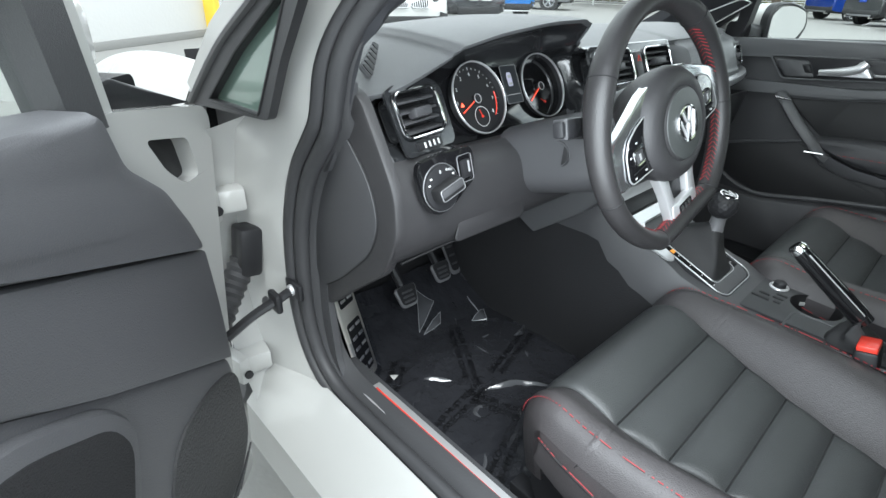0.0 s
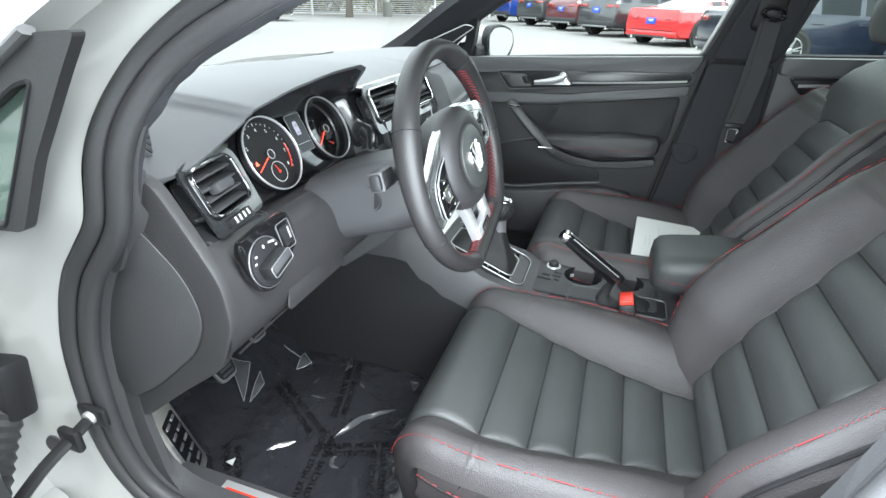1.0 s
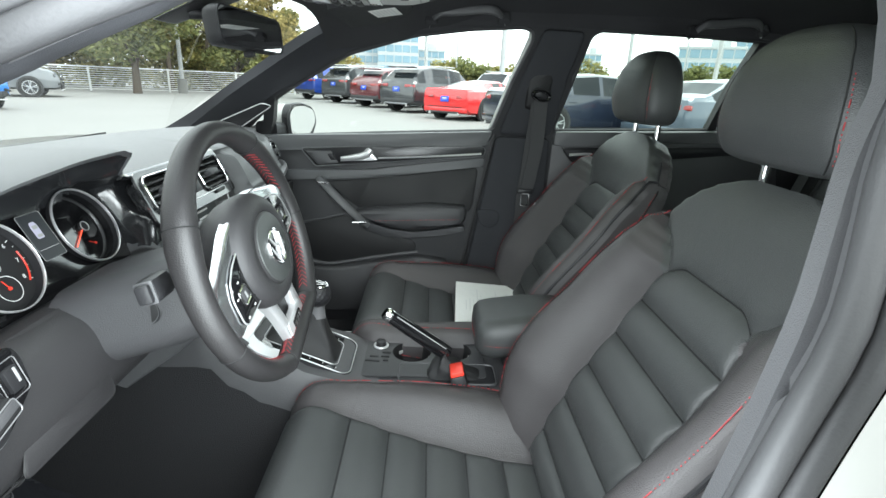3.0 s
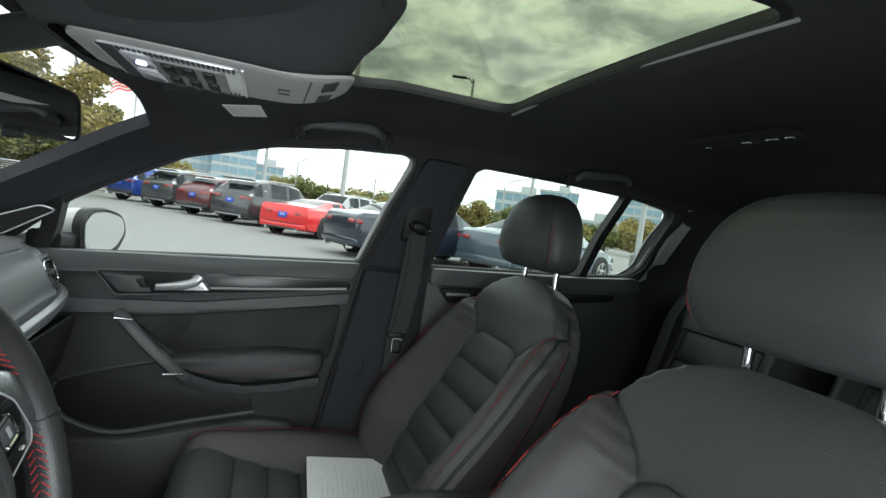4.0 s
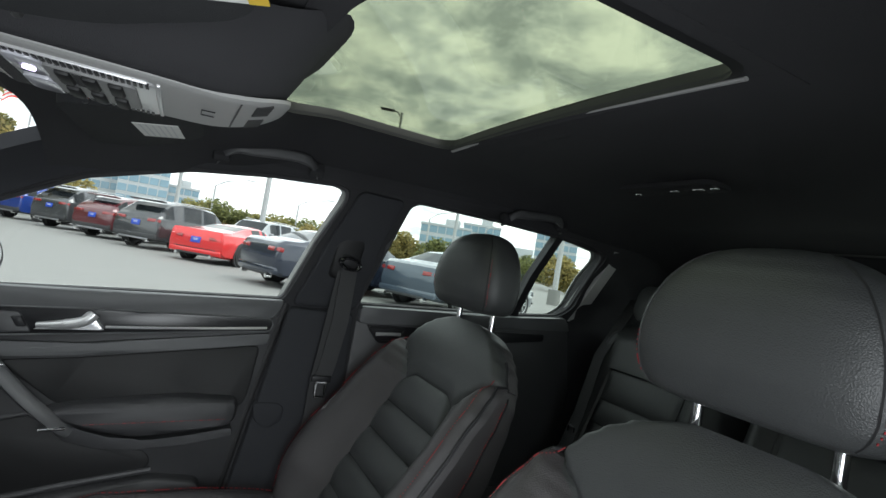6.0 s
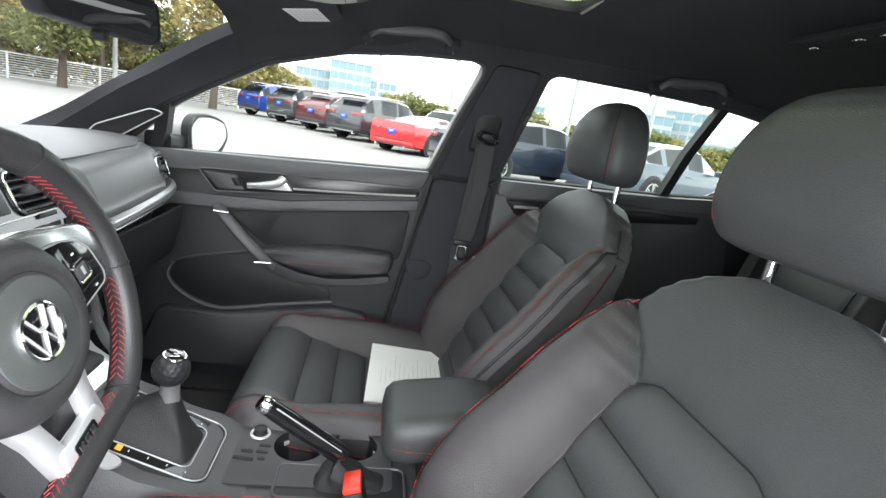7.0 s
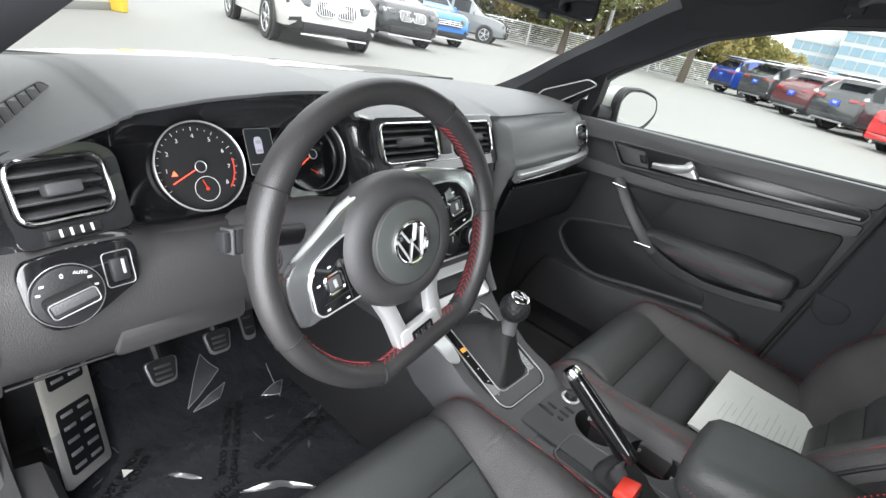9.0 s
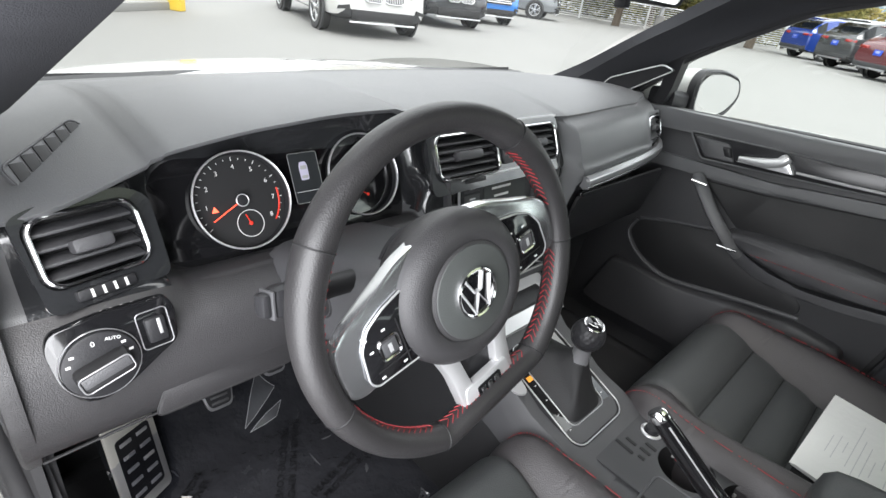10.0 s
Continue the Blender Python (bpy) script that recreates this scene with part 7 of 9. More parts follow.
od_sheet("door_shell", [(0.500, 0.870), (0.30, 0.905), (-0.43, 0.945), (-0.40, 0.70), (-0.35, 0.30), (-0.30, 0.22), (0.43, 0.20), (0.425, 0.45), (0.470, 0.70)], -0.04, 0.075, WHITE, "white painted door shell", 0.03, holes=([(0.342, 0.862), (0.430, 0.842), (0.443, 0.785), (0.405, 0.785), (0.37, 0.815)],))
od_sheet("access_hole", [(0.335, 0.872), (0.440, 0.850), (0.452, 0.775), (0.395, 0.775), (0.36, 0.81)], 0.0, 0.012, DARK, "", 0.01, 0.002)
LOWER = [(0.351, 0.535), (0.372, 0.44), (0.366, 0.36), (0.330, 0.315), (0.25, 0.295), (-0.33, 0.30), (-0.37, 0.52), (-0.395, 0.82), (0.028, 0.742), (0.129, 0.673)]
# the linings carry the outdoor light in their paler colour
od_sheet("upper_lining", [(0.225, 0.925), (0.240, 0.868), (0.291, 0.824), (0.325, 0.767), (0.343, 0.7235), (0.069, 0.833), (-0.40, 0.90), (-0.43, 0.955), (0.0, 0.945)], 0.032, 0.058, DOORSKIN_LIT, "grained upper door lining", 0.012, 0.020)
od_sheet("middle_lining", [(0.341, 0.721), (0.349, 0.629), (0.351, 0.537), (0.129, 0.672), (0.028, 0.740), (-0.39, 0.82), (-0.40, 0.895), (0.069, 0.830)], 0.032, 0.052, DOORSKIN_LIT, "grained middle door lining", 0.006, 0.006)
od_sheet("lower_lining", LOWER, 0.032, 0.046, DOORSKIN_LIT, "lower door lining with pocket", 0.012, 0.010)
od_sheet("pocket_rim", [(0.02, 0.730), (0.119, 0.668), (0.145, 0.625), (0.125, 0.545), (0.06, 0.42), (-0.34, 0.42), (-0.37, 0.70)], 0.070, 0.022, DOORSKIN_LIT, "pocket surround", 0.04, 0.012)
od_sheet("pocket_recess", [(0.01, 0.712), (0.108, 0.652), (0.125, 0.612), (0.100, 0.545), (0.04, 0.43), (-0.32, 0.43), (-0.35, 0.68)], 0.086, 0.008, CARPET, "felt-lined pocket", 0.04, 0.002)
od_sheet("speaker_grille", [(0.358, 0.510), (0.358, 0.37), (0.31, 0.325), (0.17, 0.31), (0.155, 0.46), (0.20, 0.53), (0.29, 0.535)], 0.074, 0.008, mat("speaker_mesh", (0.035, 0.035, 0.037), 0.6, grain=260, bump=0.006), "round speaker grille", 0.05, 0.003)
for k in range(4):
    part("lining_rib", tube([dpt(0.36 - 0.012 * k, 0.345 - 0.008 * k, 0.078), dpt(0.30 - 0.012 * k, 0.305, 0.080)], 0.002, 5), DARK, odoor)
# window sash, sail and ledge
od_sheet("sill_ledge", [(0.505, 0.868), (0.308, 0.897), (0.30, 0.882), (0.500, 0.855)], 0.0, 0.032, RUBBER, "", 0.004, 0.004)
od_sheet("mirror_sail", [(0.502, 0.872), (0.345, 0.932), (0.300, 0.925), (0.300, 0.896)], -0.02, 0.030, DARK, "black mirror sail", 0.008, 0.006)
part("sash", loft([[dpt(y + a, z, o) for a, o in ((-0.024, 0.0), (0.022, 0.0), (0.022, 0.045), (-0.024, 0.045))] for y, z in ((0.255, 0.895), (0.247, 0.96), (0.240, 1.02), (0.19, 1.10), (0.06, 1.19), (-0.16, 1.255), (-0.45, 1.285))]), TRIM, odoor, "dark window sash")
part("sash_edge", loft([[dpt(y + a, z, o) for a, o in ((0.024, -0.02), (0.054, -0.02), (0.054, 0.030), (0.024, 0.030))] for y, z in ((0.258, 0.86), (0.247, 0.96), (0.240, 1.02), (0.19, 1.115), (0.06, 1.21), (-0.16, 1.275), (-0.45, 1.305))]), WHITE, odoor, "white painted frame edge")
gp = part("window_pane", sheet([(0.25, 0.90), (0.25, 1.02), (0.06, 1.19), (-0.16, 1.25), (-0.47, 1.27), (-0.43, 0.94)], [], lambda y, z, w: dpt(y, z, 0.012 + w), 0.004), GLASS, odoor, "clear window glass")
gp.visible_shadow = False
# its outside mirror
lmx = frame_at(dpt(0.36, 0.965, -0.16), dn * -1, V(0, 0, 1))
part("mirror_housing", loft([[lmx @ V(x * s, y * s, z) for x, y in rrect(0.21, 0.135, 0.045, 6)] for s, z in ((0.95, -0.02), (1.0, 0.0), (0.97, 0.05), (0.8, 0.09), (0.4, 0.11))]), WHITE, odoor, "white mirror housing")
part("mirror_stem", loft([[dpt(0.40 + a, 0.905 + b, o) for a, b in rrect(0.06, 0.035, 0.01)] for o in (-0.02, -0.12)]), DARK, odoor)

# ---- centre console ----
con = thing("centre_console", (0.01, -0.15, 0.2), "dark grey centre console with gear gaiter, cup holders and padded armrest", "centre console")
def con_top(y):
    return table([(-0.60, 0.470), (-0.36, 0.475), (-0.10, 0.478), (0.0, 0.508), (0.10, 0.548), (0.17, 0.590), (0.22, 0.640)], y)[0]


CX0, CX1 = -0.098, 0.122
rings = []
for y in [0.66 - 0.03 * k for k in range(44)]:
    z = con_top(y)
    w = 0.012 * min(0.30, max(0, y)) * 4
    rings.append([V(CX0 - 0.030, y, 0.19), V(CX0 - 0.018 - w, y, z - 0.10), V(CX0 - 0.008 - w, y, z - 0.030), V(CX0 + 0.004 - w, y, z - 0.004), V(CX0 + 0.020, y, z), V(CX1 - 0.020, y, z), V(CX1 - 0.004 + w, y, z - 0.004), V(CX1 + 0.008 + w, y, z - 0.030), V(CX1 + 0.018 + w, y, z - 0.10), V(CX1 + 0.030, y, 0.19)])
shell_bm = loft([r[1:-1] for r in rings], False)
cut = [f for f in shell_bm.faces if abs(f.calc_center_median().z - con_top(f.calc_center_median().y)) < 0.004 and f.calc_center_median().x > -0.05 and f.calc_center_median().x < 0.08 and -0.350 < f.calc_center_median().y < -0.115]
bmesh.ops.delete(shell_bm, geom=cut, context="FACES")
part("shell", shell_bm, TRIM, con)
for s in (0, 1):
    part("carpet_side", loft([r[:2] if s == 0 else r[-2:] for r in rings], False), CARPET, con, "carpeted tunnel side")
part("tunnel_strip", box(0.032, 0.26, 0.010, pose(-0.066, -0.225, 0.4725), 0.003), TRIM, con)
# gear lever
gm = frame_at((0.004, 0.045, 0.527), (1, 0, 0), (0, 0.93, 0.37))
fr = part("shift_frame", loft([[gm @ V(x * s, y * t, z) for x, y in rrect(0.152, 0.215, 0.026)] for s, t, z in ((1.04, 1.03, -0.008), (1.03, 1.02, 0.004), (0.97, 0.98, 0.006), (0.94, 0.955, 0.002))], True, False), DARK, con, "black frame round the gear gaiter")
part("frame_line", tube([gm @ V(x, y, 0.0055) for x, y in rrect(0.152, 0.214, 0.026)], 0.0013, 8, True), SILVER, fr, "thin silver line")
part("frame_line", tube([gm @ V(x, y + 0.008, 0.0035) for x, y in rrect(0.104, 0.169, 0.015)], 0.0011, 8, True), SILVER, fr)
part("frame_band", sheet(rrect(0.146, 0.208, 0.024), [[(x, y + 0.008) for x, y in rrect(0.100, 0.165, 0.014)]], lambda x, y, w: gm @ V(x, y, w), 0.003), PIANO, fr)
for k in range(6):
    part("frame_mark", box(0.004, 0.0015, 0.0004, gm @ pose(-0.060 if k < 4 else 0.060, -0.075 + 0.03 * k if k < 4 else -0.06 + 0.05 * (k - 4), 0.0034), 0.0), LETTER, fr)
part("warning_button", box(0.012, 0.009, 0.001, gm @ pose(-0.0605, 0.030, 0.0036), 0.0), glow_mat("amber", (0.9, 0.35, 0.05), 0.12), fr)
gl_ = thing("gear_lever", (0.0, 0.04, 0.52), "manual gear lever with dimpled ball knob and leather gaiter", "gear lever")
rings = []
random.seed(8)
tipp = V(-0.004, 0.020, 0.612)
for k in range(15):
    t = k / 14
    ring = []
    for j in range(36):
        a = 2 * math.pi * j / 36
        ca, sa = math.cos(a), math.sin(a)
        x, y = 0.052 * abs(ca) ** 0.35 * (1 if ca > 0 else -1), 0.084 * abs(sa) ** 0.35 * (1 if sa > 0 else -1)
        base = gm @ V(x, y + 0.008, 0.0)
        fold = 1 + 0.13 * math.sin(3 * a + 5 * t) * math.sin(math.pi * t) + 0.05 * math.sin(7 * a - 4 * t) * math.sin(math.pi * t)
        s = (1 - t) ** 1.35 * fold * (1 - t) + (1 - t) * t * 0.55 * fold + 0.0
        top = tipp + V(0.013 * ca, 0.013 * sa, 0)
        ring.append(V(lerp(top.x, base.x, s), lerp(top.y, base.y, s), lerp(base.z, top.z, t ** 0.8)))
    rings.append(ring)
part("gaiter", loft(rings), GAITER, gl_, "creased black leather gaiter")
part("collar", tube([tipp - V(0, 0, 0.016), tipp + V(0, -0.001, 0.010), tipp + V(0, -0.002, 0.024)], [0.0165, 0.0140, 0.0180], 20), MIDSILVER, gl_, "silver collar")
kb = bmesh.new()
bmesh.ops.create_icosphere(kb, subdivisions=5, radius=0.0285)
pits = [V(math.sqrt(1 - q * q) * math.cos(2.39996 * k), math.sqrt(1 - q * q) * math.sin(2.39996 * k), q) for k in range(110) for q in [1 - 2 * (k + 0.5) / 110]]
for v in kb.verts:
    p = v.co.normalized()
    near = max(p.dot(q) for q in pits)
    v.co *= 1 - 0.045 * math.exp(-(2 - 2 * near) / 0.0075)
bmesh.ops.transform(kb, matrix=Matrix.Translation((-0.005, 0.018, 0.652)), verts=kb.verts)
kn_ = part("knob", kb, DARK, gl_, "dimpled black ball knob")
km = Matrix.Translation((-0.005, 0.018, 0.652)) @ Euler((radians(12), radians(-4), 0)).to_matrix().to_4x4()
part("knob_cap", disc(0.0155, 0.0045, km @ pose(0, 0, 0.0240), 32, 0.002), PIANO, kn_)
part("cap_ring", ring_band(0.0162, 0.0018, 0.0018, km @ pose(0, 0, 0.0260), 32), CHROME, kn_)
for pts in (((-0.010, 0.006), (-0.004, -0.008), (0.0, 0.002), (0.004, -0.008), (0.010, 0.006)),):
    part("cap_mark", tube([km @ V(x, y, 0.0288) for x, y in pts], 0.0009, 5), LETTER, kn_)
part("front_panel", sheet(finer(round_poly([(-0.112, 0.205), (0.118, 0.205), (0.112, 0.142), (-0.074, 0.142), (-0.084, 0.050), (-0.110, 0.062)], 0.014), 0.02), [], lambda x, y, w: V(x, y, con_top(y) + 0.004 + w + 0.006 * (1 - (x / 0.12) ** 2)), 0.004), SATIN, con, "satin silver panel ahead of the gear lever")
# socket plate, cup holders
part("tray_plate", sheet([(x + 0.030, y - 0.215) for x, y in rrect(0.165, 0.285, 0.012)], [[(0.056 + 0.046 * math.cos(a), -0.188 + 0.046 * math.sin(a)) for a in [2 * math.pi * k / 40 for k in range(40)]], [(0.064 + 0.043 * math.cos(a), -0.288 + 0.043 * math.sin(a)) for a in [2 * math.pi * k / 40 for k in range(40)]]], lambda x, y, w: V(x, y, 0.4785 + w), 0.004), CONSOLE, con, "grey tray plate")
for (x, y), r in (((0.056, -0.188), 0.046), ((0.064, -0.288), 0.043)):
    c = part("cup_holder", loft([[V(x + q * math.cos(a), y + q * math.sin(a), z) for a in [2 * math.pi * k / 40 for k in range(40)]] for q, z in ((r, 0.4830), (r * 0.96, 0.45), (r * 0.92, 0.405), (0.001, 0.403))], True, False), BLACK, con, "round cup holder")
    for a in (40, 160, 280):
        part("cup_tab", box(0.010, 0.004, 0.008, pose(x + r * 0.93 * math.cos(radians(a)), y + r * 0.93 * math.sin(radians(a)), 0.462, 0, 0, a + 90), 0.001), GREYPL, c)
part("socket", disc(0.012, 0.014, pose(0.082, -0.112, 0.482), 24, 0.003), DARK, con, "power socket plug")
part("socket_ring", ring_band(0.016, 0.003, 0.003, pose(0.082, -0.112, 0.484), 28), SATIN, con)
for k, (x, y, l) in enumerate(((0.010, -0.098, 0.034), (0.030, -0.100, 0.020), (0.030, -0.126, 0.020), (0.048, -0.128, 0.020), (0.012, -0.128, 0.012))):
    part("coin_slot", box(0.006, l, 0.003, pose(x, y, 0.4835, 0, 0, -6), 0.001), BLACK, con)
# handbrake
hb = thing("handbrake", (-0.03, -0.26, 0.48), "handbrake with glossy black grip, silver button and leather gaiter", "handbrake")
h0, h1 = V(-0.034, -0.268, 0.532), V(-0.056, -0.139, 0.632)
ax = (h1 - h0).normalized()
part("grip", tube([h0, h0 + ax * 0.02, h0 + ax * 0.08, h0 + ax * 0.14, h1 - ax * 0.004], [0.014, 0.0155, 0.0145, 0.0135, 0.0125], 14, False, 1.15), PIANO, hb, "glossy black grip")
sd = ax.cross(V(0, 0, 1)).normalized()
un = sd.cross(ax)
for s in (-1, 1):
    part("grip_line", tube([h0 + ax * 0.015 + sd * 0.011 * s + un * 0.010, h0 + ax * 0.15 + sd * 0.0095 * s + un * 0.0095], 0.0016, 6), SATIN, hb)
part("tip", tube([h1 - ax * 0.006, h1 + ax * 0.004, h1 + ax * 0.010], [0.0135, 0.0135, 0.010], 14, False, 1.15), CHROME, hb, "chrome tip with button")
rings = []
for k in range(12):
    t = k / 11
    ring = []
    for j in range(28):
        a = 2 * math.pi * j / 28
        ca, sa = math.cos(a), math.sin(a)
        base = V(-0.032 + 0.030 * abs(ca) ** 0.5 * (1 if ca > 0 else -1), -0.285 + 0.062 * abs(sa) ** 0.5 * (1 if sa > 0 else -1), 0.480)
        top = h0 + ax * 0.01 + sd * 0.016 * ca + un * 0.016 * sa
        f = 1 + 0.16 * math.sin(4 * a + 6 * t) * math.sin(math.pi * t)
        q = base.lerp(top, t)
        c = V(-0.033, -0.278, q.z)
        ring.append(c.lerp(q, f))
    rings.append(ring)
part("gaiter", loft(rings), GAITER, hb, "folded leather gaiter")
part("brake_slot", slab(rrect(0.080, 0.215, 0.014), 0.004, pose(-0.036, -0.270, 0.4765), 0.001), DARK, con)
part("slot_rim", tube([V(-0.036 + x, -0.270 + y, 0.481) for x, y in rrect(0.082, 0.217, 0.014)], 0.003, 6, True), TRIM, con)
# armrest
ar = part("armrest", loft([[V(0.035 + x * s, y, 0.565 + z * q + (0.012 if y < -0.42 else 0)) for x, z in rrect(0.175, 0.095, 0.036, 6)] for y, s, q in ((-0.330, 0.55, 0.40), (-0.334, 0.80, 0.70), (-0.346, 0.94, 0.90), (-0.370, 1.0, 1.0), (-0.45, 1.0, 1.0), (-0.60, 1.0, 1.0), (-0.66, 1.0, 1.0), (-0.675, 0.9, 0.9))]), LEATHER, con, "padded leather armrest")
part("stitching", stitches([V(0.035 + x, y, 0.560) for x, y in ((-0.0882, -0.60), (-0.0882, -0.45), (-0.0885, -0.372), (-0.082, -0.346), (-0.05, -0.331), (0.0, -0.3285), (0.05, -0.331))]), RED, ar, "red stitching")
part("armrest_post", box(0.14, 0.20, 0.06, pose(0.025, -0.50, 0.50), 0.015), DARK, con)

# ---- driver footwell ----
FILM = mat("film_dark", (0.030, 0.031, 0.036), 0.24, grain=38, bump=0.010, vary=0.3, rvary=0.14, coat=0.5, patch=9)
film = thing("floor_mat", (-0.36, 0.30, 0.20), "dark floor mat under wrinkled clear protective film with printed words", "floor mat")
fb = bmesh.new()
nxf, nyf = 60, 80


def film_z(x, y):
    p = V(x * 5.0, y * 5.0, 1.7)
    z = 0.204 + 0.010 * noise.noise(p) + 0.006 * abs(noise.noise(p * 2.7)) - 0.004 * abs(noise.noise(p * 6.1))
    return z + max(0, y - 0.50) ** 1.3 * 0.9


fv = [[fb.verts.new((-0.625 + 0.50 * c / nxf, -0.10 + 0.78 * r / nyf, film_z(-0.625 + 0.50 * c / nxf, -0.10 + 0.78 * r / nyf))) for c in range(nxf + 1)] for r in range(nyf + 1)]
for r in range(nyf):
    for c in range(nxf):
        fb.faces.new((fv[r][c], fv[r][c + 1], fv[r + 1][c + 1], fv[r + 1][c]))
part("film", fb, FILM, film, "wrinkled film over dark carpet")
INK = mat("film_ink", (0.004, 0.004, 0.005), 0.5)
for x, y, a in ((-0.477, 0.275, 10), (-0.398, 0.190, -68), (-0.465, 0.140, 200), (-0.345, 0.400, -122), (-0.56, 0.41, 40), (-0.24, 0.32, 15), (-0.30, 0.08, -60), (-0.55, 0.10, 25)):
    m = pose(x, y, film_z(x, y) + 0.004, 0, 0, a)
    words("DEALER MUST REMOVE", 0.020, m @ pose(0, 0.011, 0), INK, film, "print")
    words("PROTECTIVE COVER", 0.020, m @ pose(0, -0.011, 0), INK, film, "print")
# same film as the mat's, paler: sheen and edge glints put in the colour
FLAP_SHEEN = mat("film_flap", (0.095, 0.098, 0.106), 0.18, grain=60, bump=0.0012, coat=0.35, vary=0.3, spec=0.7)
EDGE_GLINT = mat("film_edge_glint", (0.42, 0.43, 0.45), 0.15, coat=1.0, vary=0.2)
random.seed(11)


def film_flap(corners, lift, label="curled glossy film edge, sheen painted pale"):
    """A torn, folded bit of film: facets from its corners up to a crooked ridge."""
    n = len(corners)
    cx, cy = sum(c[0] for c in corners) / n, sum(c[1] for c in corners) / n
    bm = bmesh.new()
    foot = []
    for i in range(n):
        (xa, ya), (xb, yb) = corners[i], corners[(i + 1) % n]
        for k in range(4):
            f = k / 4
            x, y = lerp(xa, xb, f) + random.uniform(-0.0015, 0.0015), lerp(ya, yb, f) + random.uniform(-0.0015, 0.0015)
            foot.append(V(x, y, film_z(x, y) + 0.002 + lift * 0.25 * random.random()))
    rings_ = [foot]
    for s, h in ((0.72, 0.45), (0.45, 1.0), (0.18, 0.55)):
        rings_.append([V(lerp(cx, p.x, s), lerp(cy, p.y, s), film_z(cx, cy) + lift * h * random.uniform(0.5, 1.2)) for p in foot])
    part("film_crease", loft(rings_, True, False), FLAP_SHEEN, film, label, sharp=25)


def film_ridge(pts, w, lift):
    """A long raised wrinkle of film."""
    m = smooth_path([V(x, y, 0) for x, y in pts], 5)
    rows_ = []
    for i, p in enumerate(m):
        k = math.sin(math.pi * (i + 0.6) / (len(m) + 0.2))
        q = m[min(i + 1, len(m) - 1)] - m[max(i - 1, 0)]
        s = V(-q.y, q.x, 0).normalized() * w * k * random.uniform(0.7, 1.2)
        z = film_z(p.x, p.y) + 0.001
        rows_.append([p + s + V(0, 0, z), p + s * 0.3 + V(0, 0, z + lift * k), p - s * 0.4 + V(0, 0, z + lift * 0.6 * k), p - s + V(0, 0, z)])
    part("film_crease", loft(rows_, False), FLAP_SHEEN, film, "raised glossy film wrinkle, sheen painted pale", sharp=25)




def film_curl(a, b, c, lift):
    """A three-cornered tongue of film that curls up from the edge a-b to its tip c, with a pale rim painted as its
    glint.
    """
    n = 8
    at = lambda u, v: V(lerp(lerp(a[0], b[0], u), c[0], v), lerp(lerp(a[1], b[1], u), c[1], v), 0)
    spot = lambda u, v: V(at(u, v).x, at(u, v).y, film_z(at(u, v).x, at(u, v).y) + 0.003 + lift * (math.sin(math.pi * u) * (1 - v) * 0.8 + v * v * 0.6))
    flap = part("film_crease", loft([[spot(k / n, j / n * 0.98) for k in range(n + 1)] for j in range(n + 1)], False), FLAP_SHEEN, film, "curled glossy film tongue, sheen painted pale", sharp=40)
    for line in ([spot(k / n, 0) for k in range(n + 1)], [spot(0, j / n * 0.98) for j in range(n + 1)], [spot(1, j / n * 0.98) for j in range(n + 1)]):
        part("film_edge_glint", tube(line, 0.0008, 5), EDGE_GLINT, flap)


film_curl((-0.374, 0.530), (-0.300, 0.630), (-0.278, 0.580), 0.018)
film_curl((-0.368, 0.518), (-0.276, 0.556), (-0.305, 0.522), 0.010)
film_curl((-0.218, 0.488), (-0.150, 0.507), (-0.185, 0.462), 0.012)
film_curl((-0.165, 0.560), (-0.185, 0.462), (-0.178, 0.480), 0.008)
film_flap([(-0.192, 0.361), (-0.110, 0.383), (-0.161, 0.350)], 0.008)
film_flap([(-0.157, 0.190), (-0.154, 0.164), (-0.190, 0.167)], 0.008)
film_ridge([(-0.390, 0.279), (-0.345, 0.257), (-0.312, 0.238), (-0.261, 0.183)], 0.008, 0.010)
film_ridge([(-0.473, 0.397), (-0.450, 0.378), (-0.428, 0.352)], 0.006, 0.006)
film_ridge([(-0.425, 0.238), (-0.440, 0.252), (-0.458, 0.245), (-0.460, 0.227)], 0.005, 0.006)
film_ridge([(-0.437, 0.104), (-0.430, 0.080), (-0.420, 0.050)], 0.004, 0.006)
film_ridge([(-0.44, 0.02), (-0.43, 0.05), (-0.42, 0.075)], 0.006, 0.008)
for k in range(14):
    x, y, a = random.uniform(-0.60, -0.18), random.uniform(0.05, 0.56), random.uniform(0, math.pi)
    q = random.uniform(0.008, 0.022)
    film_ridge([(x - q * math.cos(a), y - q * math.sin(a)), (x + random.uniform(-0.005, 0.005), y), (x + q * math.cos(a), y + q * math.sin(a))], random.uniform(0.0015, 0.004), random.uniform(0.002, 0.006))
part("film_marker", slab([(-0.010, -0.007), (0.010, -0.007), (0.0, 0.010)], 0.001, pose(-0.532, 0.438, 0.2205, 0, 0, 20)), LABEL, film, "small white triangle")

fp = thing("footrest", (-0.58, 0.51, 0.20), "brushed metal footrest plate with black rubber slots under film", "footrest")
fm = frame_at((-0.583, 0.512, 0.326), (0.094, 0.074, -0.036), (-0.052, 0.043, 0.182)) @ Matrix.Diagonal((1.14, 0.93, 1, 1))
part("plate", slab(rrect(0.102, 0.232, 0.010), 0.005, fm, 0.0015), mat("brushed_plate", (0.78, 0.76, 0.70), 0.30, 0.25, grain=40, bump=0.001), fp, "brushed metal plate")
